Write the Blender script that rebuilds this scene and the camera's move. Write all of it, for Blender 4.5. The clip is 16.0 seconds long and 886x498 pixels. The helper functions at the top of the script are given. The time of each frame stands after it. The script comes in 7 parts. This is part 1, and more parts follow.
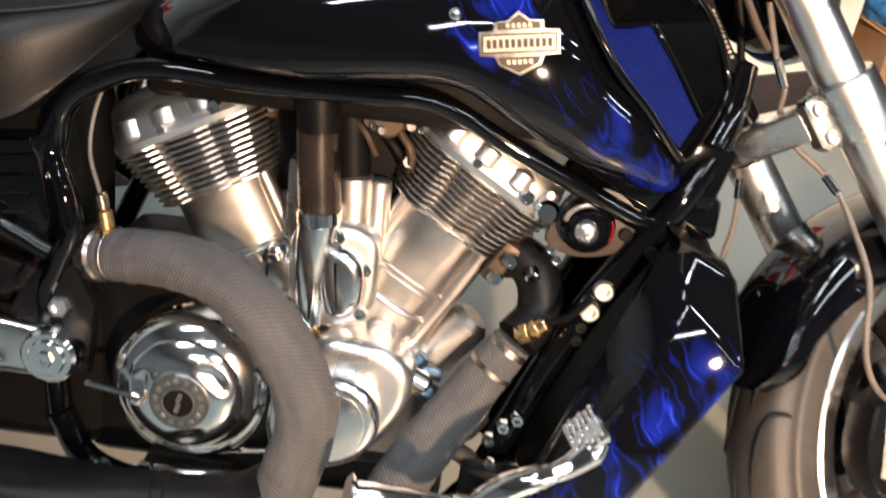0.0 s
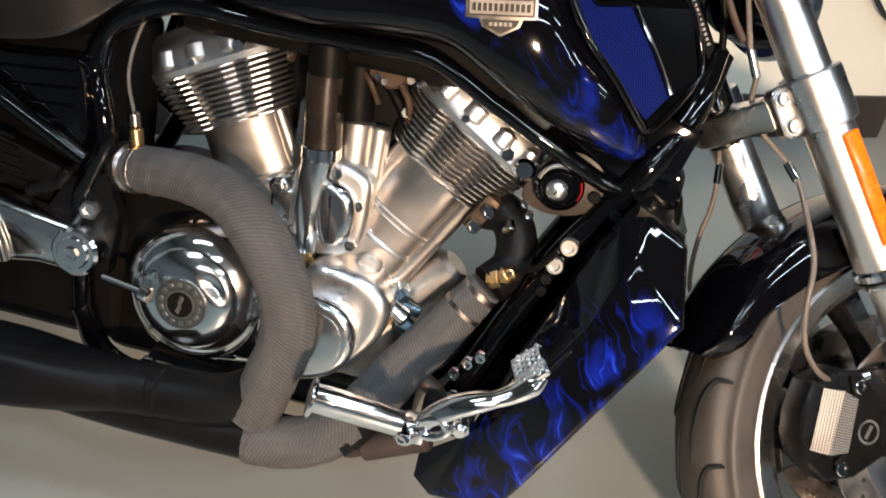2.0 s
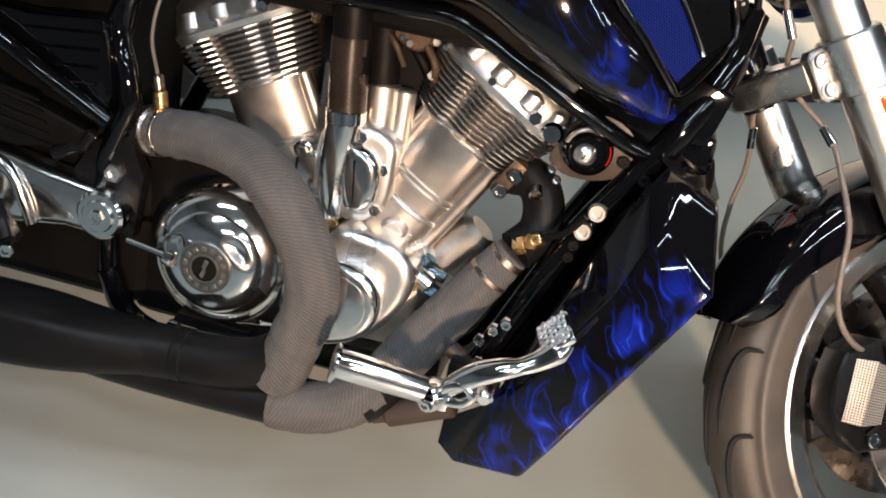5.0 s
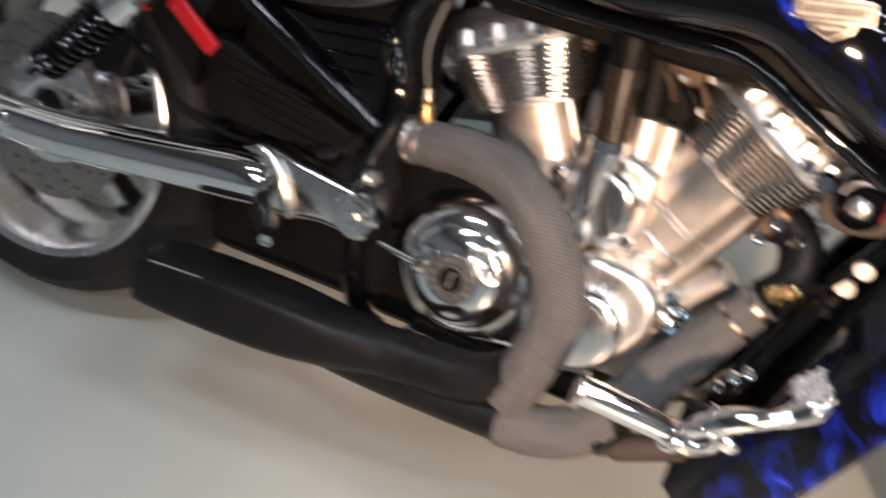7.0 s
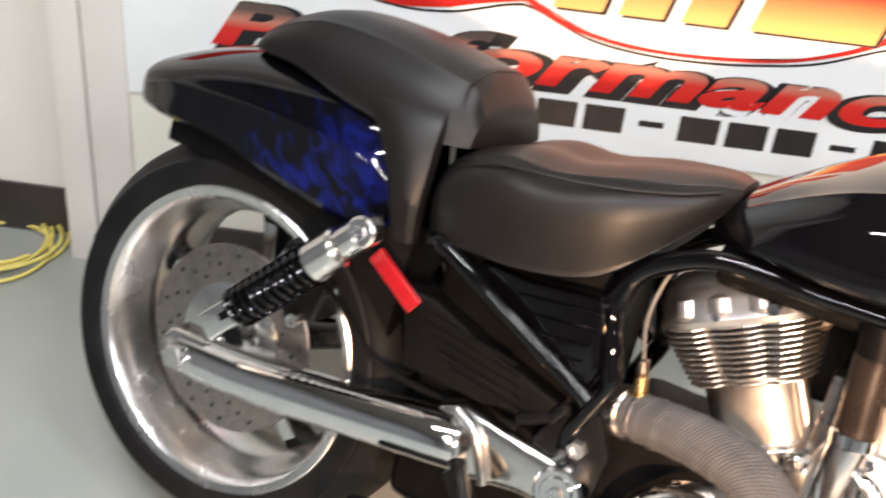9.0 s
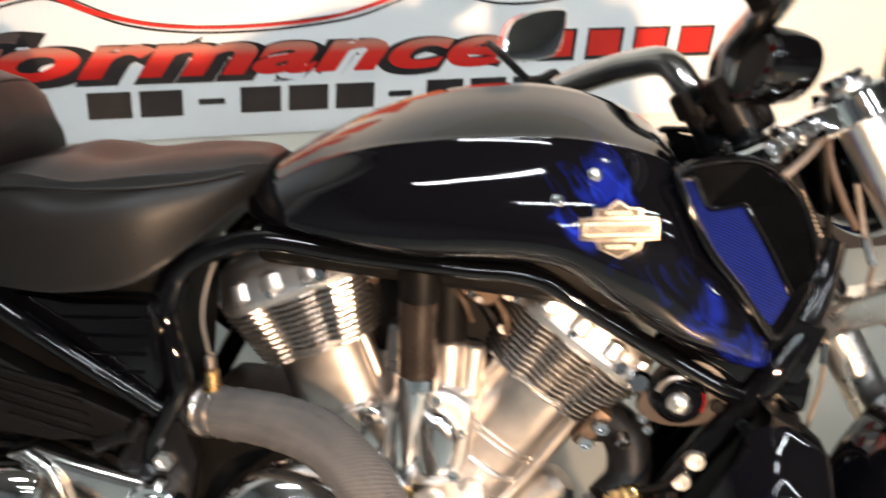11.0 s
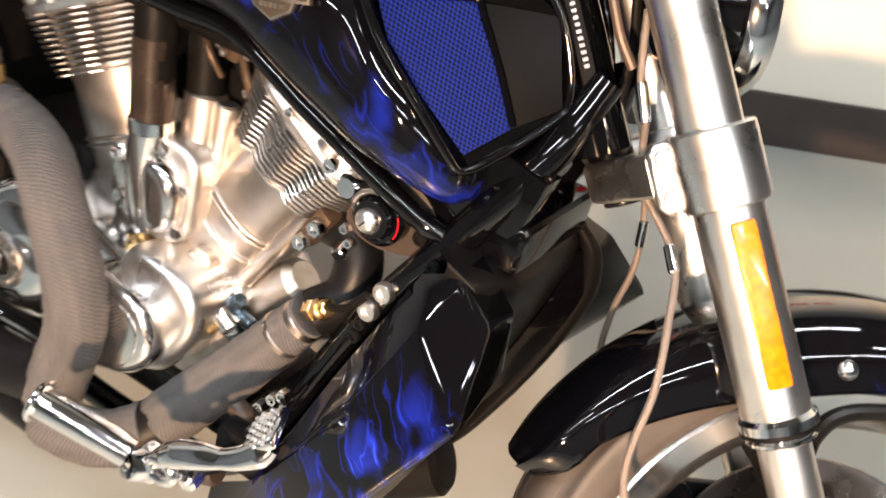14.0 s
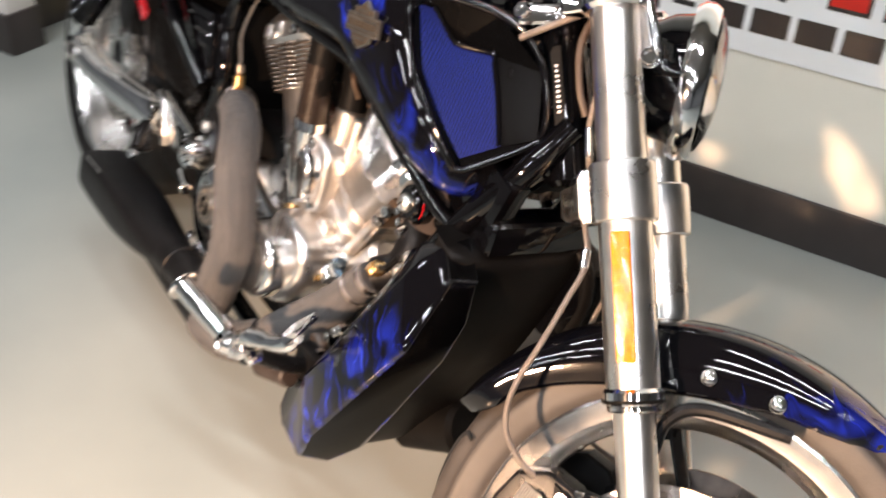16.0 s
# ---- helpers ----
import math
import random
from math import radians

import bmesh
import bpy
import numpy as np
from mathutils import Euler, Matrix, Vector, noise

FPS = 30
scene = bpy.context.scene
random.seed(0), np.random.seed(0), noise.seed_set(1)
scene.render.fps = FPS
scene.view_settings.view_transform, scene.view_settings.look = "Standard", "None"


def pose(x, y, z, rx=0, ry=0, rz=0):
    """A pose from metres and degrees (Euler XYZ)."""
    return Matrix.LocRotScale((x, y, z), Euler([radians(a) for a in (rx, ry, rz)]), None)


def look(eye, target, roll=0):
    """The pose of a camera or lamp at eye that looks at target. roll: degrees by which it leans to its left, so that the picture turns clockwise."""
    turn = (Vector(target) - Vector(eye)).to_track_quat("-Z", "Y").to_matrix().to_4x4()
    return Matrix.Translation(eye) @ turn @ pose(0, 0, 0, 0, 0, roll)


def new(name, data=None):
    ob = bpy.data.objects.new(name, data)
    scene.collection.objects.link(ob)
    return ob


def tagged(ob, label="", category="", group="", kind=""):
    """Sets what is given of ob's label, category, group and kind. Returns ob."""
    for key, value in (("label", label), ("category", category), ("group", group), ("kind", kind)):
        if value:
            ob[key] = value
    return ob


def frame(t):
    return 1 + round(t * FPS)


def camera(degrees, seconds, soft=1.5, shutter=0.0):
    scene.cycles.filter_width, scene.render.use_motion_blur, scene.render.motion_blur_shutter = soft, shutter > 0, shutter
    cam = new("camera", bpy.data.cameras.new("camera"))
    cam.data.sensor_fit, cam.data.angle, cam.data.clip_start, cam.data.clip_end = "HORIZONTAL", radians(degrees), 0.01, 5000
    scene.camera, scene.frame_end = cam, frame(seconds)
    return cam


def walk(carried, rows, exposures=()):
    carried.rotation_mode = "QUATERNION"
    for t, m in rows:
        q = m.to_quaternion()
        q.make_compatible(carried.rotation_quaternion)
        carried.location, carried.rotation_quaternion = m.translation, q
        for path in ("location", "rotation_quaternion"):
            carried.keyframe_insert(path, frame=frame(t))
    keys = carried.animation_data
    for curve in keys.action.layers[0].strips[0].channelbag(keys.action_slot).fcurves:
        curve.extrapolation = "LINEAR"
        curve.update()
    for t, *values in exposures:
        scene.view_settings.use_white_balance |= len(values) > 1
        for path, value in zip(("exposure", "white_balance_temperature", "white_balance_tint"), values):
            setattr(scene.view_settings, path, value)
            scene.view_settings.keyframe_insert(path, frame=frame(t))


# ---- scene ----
cam = camera(47.52, 16.0, soft=1.8, shutter=0.8)
walk(cam, [
    (0.0, pose(1.0495, -0.9630, 1.2053, 54.017, -4.820, 5.324)),
    (0.5, pose(1.0880, -1.0374, 1.2131, 53.899, -5.007, 5.400)),
    (1.0, pose(1.1658, -1.0608, 1.2263, 53.831, -7.197, 10.482)),
    (1.5, pose(1.1883, -1.0743, 1.2308, 54.352, -6.988, 13.175)),
    (2.0, pose(1.1910, -1.0861, 1.2229, 53.816, -7.145, 12.872)),
    (2.5, pose(1.1973, -1.0851, 1.2240, 53.194, -6.841, 12.935)),
    (3.0, pose(1.2013, -1.0752, 1.2244, 53.459, -6.118, 12.832)),
    (5.5, pose(1.1935, -1.0719, 1.2016, 51.492, -6.429, 14.871)),
    (6.0, pose(1.1804, -1.0916, 1.1852, 51.924, -6.764, 15.651)),
    (6.5, pose(1.1544, -1.1087, 1.1771, 51.680, -6.913, 19.630)),
    (7.0, pose(1.0855, -1.1189, 1.1929, 52.319, -6.330, 25.482)),
    (7.5, pose(0.9856, -1.1321, 1.2047, 54.698, -6.168, 30.781)),
    (8.0, pose(0.8863, -1.1081, 1.2383, 56.594, -5.317, 33.502)),
    (8.2, pose(0.8612, -1.0971, 1.2456, 57.453, -5.007, 34.526)),
    (10.3, pose(0.8741, -0.9761, 1.3036, 60.577, -5.647, 15.917)),
    (10.5, pose(0.8983, -0.9687, 1.3024, 60.246, -5.642, 13.362)),
    (11.0, pose(0.9864, -0.9592, 1.2938, 59.172, -4.189, 8.202)),
    (11.5, pose(1.1228, -0.9442, 1.2924, 57.725, -3.185, 8.413)),
    (12.0, pose(1.2340, -0.9190, 1.2661, 56.431, -2.991, 10.271)),
    (12.5, pose(1.2873, -0.8674, 1.2422, 55.377, -3.200, 12.471)),
    (13.0, pose(1.3711, -0.7780, 1.2121, 51.483, -4.483, 15.200)),
    (13.5, pose(1.4473, -0.7099, 1.2025, 47.745, -4.689, 20.423)),
    (14.0, pose(1.6056, -0.6329, 1.2161, 47.810, -4.545, 33.971)),
    (14.5, pose(1.7268, -0.6299, 1.2473, 51.579, -2.025, 38.254)),
    (15.0, pose(1.8687, -0.6812, 1.2698, 52.724, -1.226, 41.718)),
    (15.5, pose(2.0066, -0.6595, 1.2991, 54.083, -2.424, 49.193)),
    (16.0, pose(2.1417, -0.6262, 1.3200, 54.315, -2.194, 57.440)),
], exposures=[
    (0.0, 0.12, 6200, 12), (0.5, 0.15, 6200, 12), (1.5, -0.2, 5900, 9), (2.5, -0.45, 5800, 9), (3.2, -0.45, 5800, 9), (5.5, -0.2, 6000, 12), (6.0, -0.15, 6050, 13), (7.0, 0.0, 6200, 17), (8.0, 0.8, 6700, 20),
    (10.3, 0.7, 6800, 17), (11.0, 0.27, 6450, 13), (11.5, -0.12, 6100, 9), (12.5, -0.28, 6000, 9), (13.0, -0.45, 6200, 11), (13.5, -0.12, 6500, 13), (14.0, 0.52, 6750, 17), (15.0, 0.38, 6750, 18), (16.0, 0.35, 6700, 19)])

# ---- world and light ----
world = bpy.data.worlds.new("world")
scene.world = world
world.use_nodes = True
_bg = world.node_tree.nodes["Background"]
_bg.inputs[0].default_value = (0.75, 0.82, 0.9, 1)
_bg.inputs[1].default_value = 0.02

# room axes: along the banner wall, and from it towards the wall's back
WALL_TURN = math.atan2(0.4177, 0.9086)
ROOM = Matrix.Translation((1.2, 1.215, 0)) @ Matrix.Rotation(WALL_TURN, 4, "Z")


def area_lamp(name, m, sx, sy, power, colour):
    li = bpy.data.lights.new(name, "AREA")
    li.shape, li.size, li.size_y, li.energy, li.color = "RECTANGLE", sx, sy, power, colour
    ob = new(name, li)
    ob.matrix_basis = m
    return ob


TUBE_POWER, TUBE_COLOUR = 34, (0.9, 0.98, 1.0)
CEIL = 3.2
TUBES = [(-1.9, -1.7), (0.1, -1.7), (-1.9, -3.6), (0.1, -3.6), (2.1, -4.0), (-1.9, -5.5), (0.1, -5.5), (2.1, -5.9)]
for s_, n_ in TUBES:
    area_lamp("tube_light", ROOM @ pose(s_, n_, CEIL - 0.085), 1.2, 0.07, TUBE_POWER, TUBE_COLOUR)

# warm work lamp that stands behind the walker
WARM = bpy.data.lights.new("work_light", "SPOT")
WARM.energy, WARM.color, WARM.shadow_soft_size, WARM.spot_size, WARM.spot_blend = 1020, (1.0, 0.66, 0.395), 0.07, radians(54), 0.9
_warm = new("work_light", WARM)
WARM_EYE = (2.3, -3.0, 1.55)
_warm.matrix_basis = look(WARM_EYE, (1.58, -0.08, 0.27))

# ---- materials ----


def pbr(name, colour, rough, metal=0.0, coat=0.0, var=0.12, scale=25.0, bump=0.0, bscale=300.0, rvar=0.08, spec=None, sheen=0.0):
    m = bpy.data.materials.new(name)
    m.use_nodes = True
    nt = m.node_tree
    p = nt.nodes["Principled BSDF"]
    p.inputs["Roughness"].default_value = rough
    p.inputs["Metallic"].default_value = metal
    p.inputs["Coat Weight"].default_value = coat
    p.inputs["Coat Roughness"].default_value = 0.03
    if sheen:
        p.inputs["Sheen Weight"].default_value = sheen
    if spec is not None:
        p.inputs["Specular IOR Level"].default_value = spec
    tc = nt.nodes.new("ShaderNodeTexCoord")
    no = nt.nodes.new("ShaderNodeTexNoise")
    no.inputs["Scale"].default_value, no.inputs["Detail"].default_value = scale, 6
    nt.links.new(tc.outputs["Object"], no.inputs["Vector"])
    ramp = nt.nodes.new("ShaderNodeValToRGB")
    ramp.color_ramp.elements[0].position, ramp.color_ramp.elements[1].position = 0.3, 0.7
    ramp.color_ramp.elements[0].color = (*[c * (1 - var) for c in colour], 1)
    ramp.color_ramp.elements[1].color = (*[min(1, c * (1 + var)) for c in colour], 1)
    nt.links.new(no.outputs["Fac"], ramp.inputs["Fac"])
    nt.links.new(ramp.outputs["Color"], p.inputs["Base Color"])
    if rvar:
        n2 = nt.nodes.new("ShaderNodeTexNoise")
        n2.inputs["Scale"].default_value, n2.inputs["Detail"].default_value = scale * 0.35 + 3, 5
        nt.links.new(tc.outputs["Object"], n2.inputs["Vector"])
        mr = nt.nodes.new("ShaderNodeMapRange")
        mr.inputs["From Min"].default_value, mr.inputs["From Max"].default_value = 0.3, 0.7
        mr.inputs["To Min"].default_value, mr.inputs["To Max"].default_value = max(0.02, rough - rvar), min(1, rough + rvar)
        nt.links.new(n2.outputs["Fac"], mr.inputs["Value"])
        nt.links.new(mr.outputs["Result"], p.inputs["Roughness"])
    if bump:
        n3 = nt.nodes.new("ShaderNodeTexNoise")
        n3.inputs["Scale"].default_value, n3.inputs["Detail"].default_value = bscale, 4
        nt.links.new(tc.outputs["Object"], n3.inputs["Vector"])
        bu = nt.nodes.new("ShaderNodeBump")
        bu.inputs["Strength"].default_value, bu.inputs["Distance"].default_value = bump, 0.002
        nt.links.new(n3.outputs["Fac"], bu.inputs["Height"])
        nt.links.new(bu.outputs["Normal"], p.inputs["Normal"])
    return m


CHROME = pbr("chrome", (0.86, 0.86, 0.87), 0.07, 1.0, var=0.04, scale=40, rvar=0.04)
POLISHED = pbr("polished_aluminium", (0.83, 0.82, 0.8), 0.16, 1.0, var=0.07, scale=60, rvar=0.06, bump=0.03, bscale=90)
SATIN = pbr("satin_aluminium", (0.52, 0.49, 0.46), 0.36, 1.0, var=0.1, scale=50, rvar=0.08, bump=0.08, bscale=500)
CAST = pbr("cast_aluminium", (0.55, 0.53, 0.5), 0.42, 1.0, var=0.12, scale=60, rvar=0.1, bump=0.15, bscale=700)
STEEL = pbr("disc_steel", (0.42, 0.37, 0.34), 0.3, 1.0, var=0.12, scale=70, rvar=0.1)
FORKMETAL = pbr("satin_fork_metal", (0.86, 0.85, 0.83), 0.3, 1.0, var=0.05, scale=40, rvar=0.05)
GOLD = pbr("brass", (0.75, 0.52, 0.25), 0.28, 1.0, var=0.15, scale=90)
CLAMPMETAL = pbr("polished_clamp_metal", (0.74, 0.74, 0.74), 0.3, 1.0, var=0.05, scale=40, rvar=0.06)
FINMETAL = pbr("polished_fin_edges", (0.70, 0.69, 0.68), 0.28, 1.0, var=0.06, scale=40, rvar=0.06)
HEADMETAL = pbr("bright_cast_metal", (0.70, 0.69, 0.68), 0.34, 1.0, var=0.08, scale=40, rvar=0.06, bump=0.05, bscale=300)
RIMMETAL = pbr("polished_rim_metal", (0.82, 0.81, 0.80), 0.24, 1.0, var=0.06, scale=30, rvar=0.06)
SOFTCHROME = pbr("polished_cover_metal", (0.84, 0.84, 0.84), 0.13, 1.0, var=0.06, scale=30, rvar=0.05)
GLOSS = pbr("black_gloss_paint", (0.0015, 0.0015, 0.002), 0.035, 0.0, var=0.2, scale=15, rvar=0.012, spec=0.44)
SATINBLACK = pbr("black_satin_plastic", (0.004, 0.0037, 0.0036), 0.5, 0.0, var=0.25, scale=30, bump=0.1, bscale=900, spec=0.09)
SHROUDPLASTIC = pbr("black_shroud_plastic", (0.0035, 0.0032, 0.0032), 0.4, 0.0, var=0.2, scale=25, bump=0.06, bscale=900, spec=0.1)
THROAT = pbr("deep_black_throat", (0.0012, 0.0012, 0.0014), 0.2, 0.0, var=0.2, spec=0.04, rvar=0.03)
BLACKCOAT = pbr("black_powder_coat", (0.005, 0.005, 0.0055), 0.3, 0.0, spec=0.16, var=0.25, scale=40, bump=0.1, bscale=800)
EXHAUST = pbr("black_ceramic_exhaust", (0.005, 0.005, 0.0056), 0.4, 0.0, spec=0.17, var=0.3, scale=18, bump=0.12, bscale=900)
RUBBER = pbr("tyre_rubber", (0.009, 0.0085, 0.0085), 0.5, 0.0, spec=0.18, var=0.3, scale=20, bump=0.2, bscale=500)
# front tyre: scuffed rubber, its colour also raised for the warm light on it
SCUFFED_LIT = pbr("scuffed_lit_tyre_rubber", (0.05, 0.042, 0.036), 0.55, 0.0, var=0.25, scale=20, bump=0.2, bscale=500)
# core between the fins, its colour darkened for the shade in the gaps
FINGAP = pbr("shaded_fin_gap", (0.05, 0.045, 0.042), 0.5, 0.6, var=0.2)
GROOVE = pbr("tyre_groove", (0.006, 0.006, 0.006), 0.85, var=0.1, rvar=0)
DARK = pbr("dark_void", (0.004, 0.004, 0.004), 0.7, var=0.2, rvar=0)
AMBER = pbr("amber_reflector", (0.85, 0.19, 0.003), 0.15, 0.0, coat=0.8, var=0.25, scale=120, bump=0.3, bscale=250)
REDLENS = pbr("red_reflector", (0.32, 0.005, 0.008), 0.16, 0.0, coat=0.8, var=0.15, scale=120, bump=0.2, bscale=250)
YELLOW = pbr("yellow_plastic", (0.7, 0.55, 0.03), 0.4, var=0.15)
BRAID = pbr("braided_line", (0.2, 0.17, 0.15), 0.38, 0.5, var=0.25, scale=900, bump=0.5, bscale=1500)
CABLEBROWN = pbr("brown_cable", (0.055, 0.035, 0.024), 0.45, var=0.2)
EMBLEM = pbr("emblem_pewter", (0.38, 0.35, 0.31), 0.36, 1.0, var=0.15, scale=150, bump=0.2, bscale=400)
DARKPEWTER = pbr("dark_pewter", (0.23, 0.225, 0.22), 0.35, 1.0, var=0.15, scale=150)
# fitting metal with the bluish reflection put into its base colour
BLUESHEEN = pbr("blue_sheen_metal", (0.09, 0.13, 0.17), 0.25, 0.9, var=0.2)
BROWNPLATE = pbr("dark_brown_plate", (0.035, 0.024, 0.018), 0.45, 0.0, var=0.25, bump=0.1)
BRASSTONE = pbr("dull_brown_metal", (0.09, 0.06, 0.04), 0.5, 0.6, var=0.25, bump=0.1)


def links(m):
    nt = m.node_tree
    return nt, nt.nodes, nt.links, nt.nodes["Principled BSDF"]


def flame_paint(name, zones, bright=1.0, lean=-20):
    """Black lacquer with blue airbrushed licks. Each zone: a point (x, z), the way the licks die out (x, z), how far, half the width, and the strength. lean: the turn of the licks from upright, in degrees."""
    m = pbr(name, (0.002, 0.002, 0.003), 0.035, 0.0, var=0.2, scale=15, rvar=0.012, spec=0.48)
    nt, nodes, link, p = links(m)

    def math_node(op, a, b):
        n = nodes.new("ShaderNodeMath")
        n.operation = op
        for k, v in enumerate((a, b)):
            if isinstance(v, (int, float)):
                n.inputs[k].default_value = v
            else:
                link.new(v, n.inputs[k])
        return n.outputs[0]

    def fade(v, a, b):
        n = nodes.new("ShaderNodeMapRange")
        n.interpolation_type = "SMOOTHSTEP"
        n.inputs["From Min"].default_value, n.inputs["From Max"].default_value = min(a, b), max(a, b)
        n.inputs["To Min"].default_value, n.inputs["To Max"].default_value = (0.0, 1.0) if a < b else (1.0, 0.0)
        link.new(v, n.inputs["Value"])
        return n.outputs["Result"]

    tc = nodes.new("ShaderNodeTexCoord")
    wob = nodes.new("ShaderNodeTexNoise")
    wob.inputs["Scale"].default_value, wob.inputs["Detail"].default_value = 13, 2
    link.new(tc.outputs["Object"], wob.inputs["Vector"])
    mid = nodes.new("ShaderNodeVectorMath")
    mid.operation = "SUBTRACT"
    mid.inputs[1].default_value = (0.5, 0.5, 0.5)
    link.new(wob.outputs["Color"], mid.inputs[0])
    off = nodes.new("ShaderNodeVectorMath")
    off.operation = "SCALE"
    off.inputs["Scale"].default_value = 0.062
    link.new(mid.outputs["Vector"], off.inputs[0])
    add = nodes.new("ShaderNodeVectorMath")
    link.new(tc.outputs["Object"], add.inputs[0])
    link.new(off.outputs["Vector"], add.inputs[1])
    st = nodes.new("ShaderNodeMapping")
    st.vector_type = "TEXTURE"
    st.inputs["Rotation"].default_value = (0, radians(lean), 0)
    st.inputs["Scale"].default_value = (1 / 34, 1 / 5, 1 / 8)
    link.new(add.outputs["Vector"], st.inputs["Vector"])
    n1 = nodes.new("ShaderNodeTexNoise")
    n1.inputs["Scale"].default_value, n1.inputs["Detail"].default_value, n1.inputs["Roughness"].default_value = 1.0, 0.0, 0.4
    link.new(st.outputs["Vector"], n1.inputs["Vector"])
    ridge = math_node("ABSOLUTE", math_node("SUBTRACT", n1.outputs["Fac"], 0.5), 0)
    total = None
    for (cx, cz), (nx, nz), grow, half, weight in zones:
        k = math.hypot(nx, nz)
        nx, nz = nx / k, nz / k
        ways = []
        for wx, wz in ((nx, nz), (-nz, nx)):
            d = nodes.new("ShaderNodeVectorMath")
            d.operation = "DOT_PRODUCT"
            d.inputs[1].default_value = (wx, 0, wz)
            link.new(add.outputs["Vector"], d.inputs[0])
            ways.append(math_node("SUBTRACT", d.outputs["Value"], cx * wx + cz * wz))
        z = math_node("MULTIPLY", fade(ways[0], grow, grow * 0.15), fade(math_node("ABSOLUTE", ways[1], 0), half, half * 0.7))
        z = math_node("MULTIPLY", z, fade(ways[0], -grow, -grow * 0.5))
        z = math_node("MULTIPLY", z, weight)
        total = z if total is None else math_node("MAXIMUM", total, z)
    # licks are broad at their root, thin where they die; each has a fine core in a soft haze
    wide = math_node("MULTIPLY_ADD", total, 0.06)
    wide.node.inputs[2].default_value = 0.01
    core = fade(math_node("DIVIDE", ridge, math_node("MULTIPLY", wide, 0.95)), 1.0, 0.0)
    haze = fade(math_node("DIVIDE", ridge, math_node("MULTIPLY", wide, 2.3)), 1.0, 0.0)
    st2 = nodes.new("ShaderNodeMapping")
    st2.vector_type = "TEXTURE"
    st2.inputs["Rotation"].default_value = (0, radians(lean - 10), 0)
    st2.inputs["Location"].default_value = (3.1, 1.7, 5.3)
    st2.inputs["Scale"].default_value = (1 / 62, 1 / 8, 1 / 15)
    link.new(add.outputs["Vector"], st2.inputs["Vector"])
    n2 = nodes.new("ShaderNodeTexNoise")
    n2.inputs["Scale"].default_value, n2.inputs["Detail"].default_value = 1.0, 0.6
    link.new(st2.outputs["Vector"], n2.inputs["Vector"])
    ridge2 = math_node("ABSOLUTE", math_node("SUBTRACT", n2.outputs["Fac"], 0.5), 0)
    core2 = math_node("MULTIPLY", fade(math_node("DIVIDE", ridge2, math_node("MULTIPLY", wide, 0.5)), 1.0, 0.0), 0.8)
    haze2 = fade(math_node("DIVIDE", ridge2, math_node("MULTIPLY", wide, 1.9)), 1.0, 0.0)
    lick = math_node("MAXIMUM", core, core2)
    cloud = nodes.new("ShaderNodeTexNoise")
    cloud.inputs["Scale"].default_value, cloud.inputs["Detail"].default_value = 34, 2
    link.new(add.outputs["Vector"], cloud.inputs["Vector"])
    soft = math_node("MULTIPLY", math_node("MAXIMUM", haze, haze2), fade(cloud.outputs["Fac"], 0.3, 0.75))
    # tongues: filled near the root, thinning to wisps
    tongue = fade(math_node("MULTIPLY_ADD", total, 0.42), 0.0, 1.0)
    tongue.node.inputs["From Min"].default_value, tongue.node.inputs["From Max"].default_value = 0.70, 1.12
    link.new(n1.outputs["Fac"], tongue.node.inputs["Value"].links[0].from_node.inputs[2])
    body = math_node("MULTIPLY", tongue, 0.46)
    veins = math_node("MULTIPLY", math_node("MULTIPLY", lick, 0.9), math_node("MULTIPLY_ADD", tongue, 0.55))
    veins.node.inputs[1].links[0].from_node.inputs[2].default_value = 0.45
    lick = math_node("MAXIMUM", math_node("MAXIMUM", veins, body), math_node("MULTIPLY", soft, 0.42))
    fine = nodes.new("ShaderNodeTexNoise")
    fine.inputs["Scale"].default_value, fine.inputs["Detail"].default_value = 26, 1
    link.new(tc.outputs["Object"], fine.inputs["Vector"])
    val = math_node("MULTIPLY", math_node("MULTIPLY", lick, math_node("POWER", total, 0.6)), fade(fine.outputs["Fac"], 0.3, 0.58))
    ramp = nodes.new("ShaderNodeValToRGB")
    e = ramp.color_ramp.elements
    e[0].position, e[0].color = 0.03, (0.002, 0.002, 0.003, 1)
    e[1].position, e[1].color = 0.95, (0.045 * bright, 0.11 * bright, 0.78 * bright, 1)
    e.new(0.3).color = (0.004, 0.008, 0.10 * bright, 1)
    e.new(0.6).color = (0.007 * bright, 0.017 * bright, 0.27 * bright, 1)
    link.new(val, ramp.inputs["Fac"])
    link.new(ramp.outputs["Color"], p.inputs["Base Color"])
    return m


FLAME_COVER = flame_paint("blue_flame_paint_cover", [((1.258, 0.286), (-0.87, 0.49), 0.135, 0.24, 1.05)], 1.0, -18)
FLAME_TANK = flame_paint("blue_flame_paint_tank", [((1.05, 0.808), (-0.7, 0.7), 0.085, 0.05, 1.0), ((1.225, 0.662), (-0.75, 0.66), 0.2, 0.034, 0.75)], 0.9, -42)
FLAME_TAIL = flame_paint("blue_flame_paint_tail", [((0.16, 0.62), (-0.7, 0.7), 0.20, 0.11, 0.7)], 0.9, -45)
FLAME_FENDER = flame_paint("blue_flame_paint_fender", [((1.79, 0.58), (-0.9, 0.45), 0.16, 0.10, 1.0)], 1.0, -62)


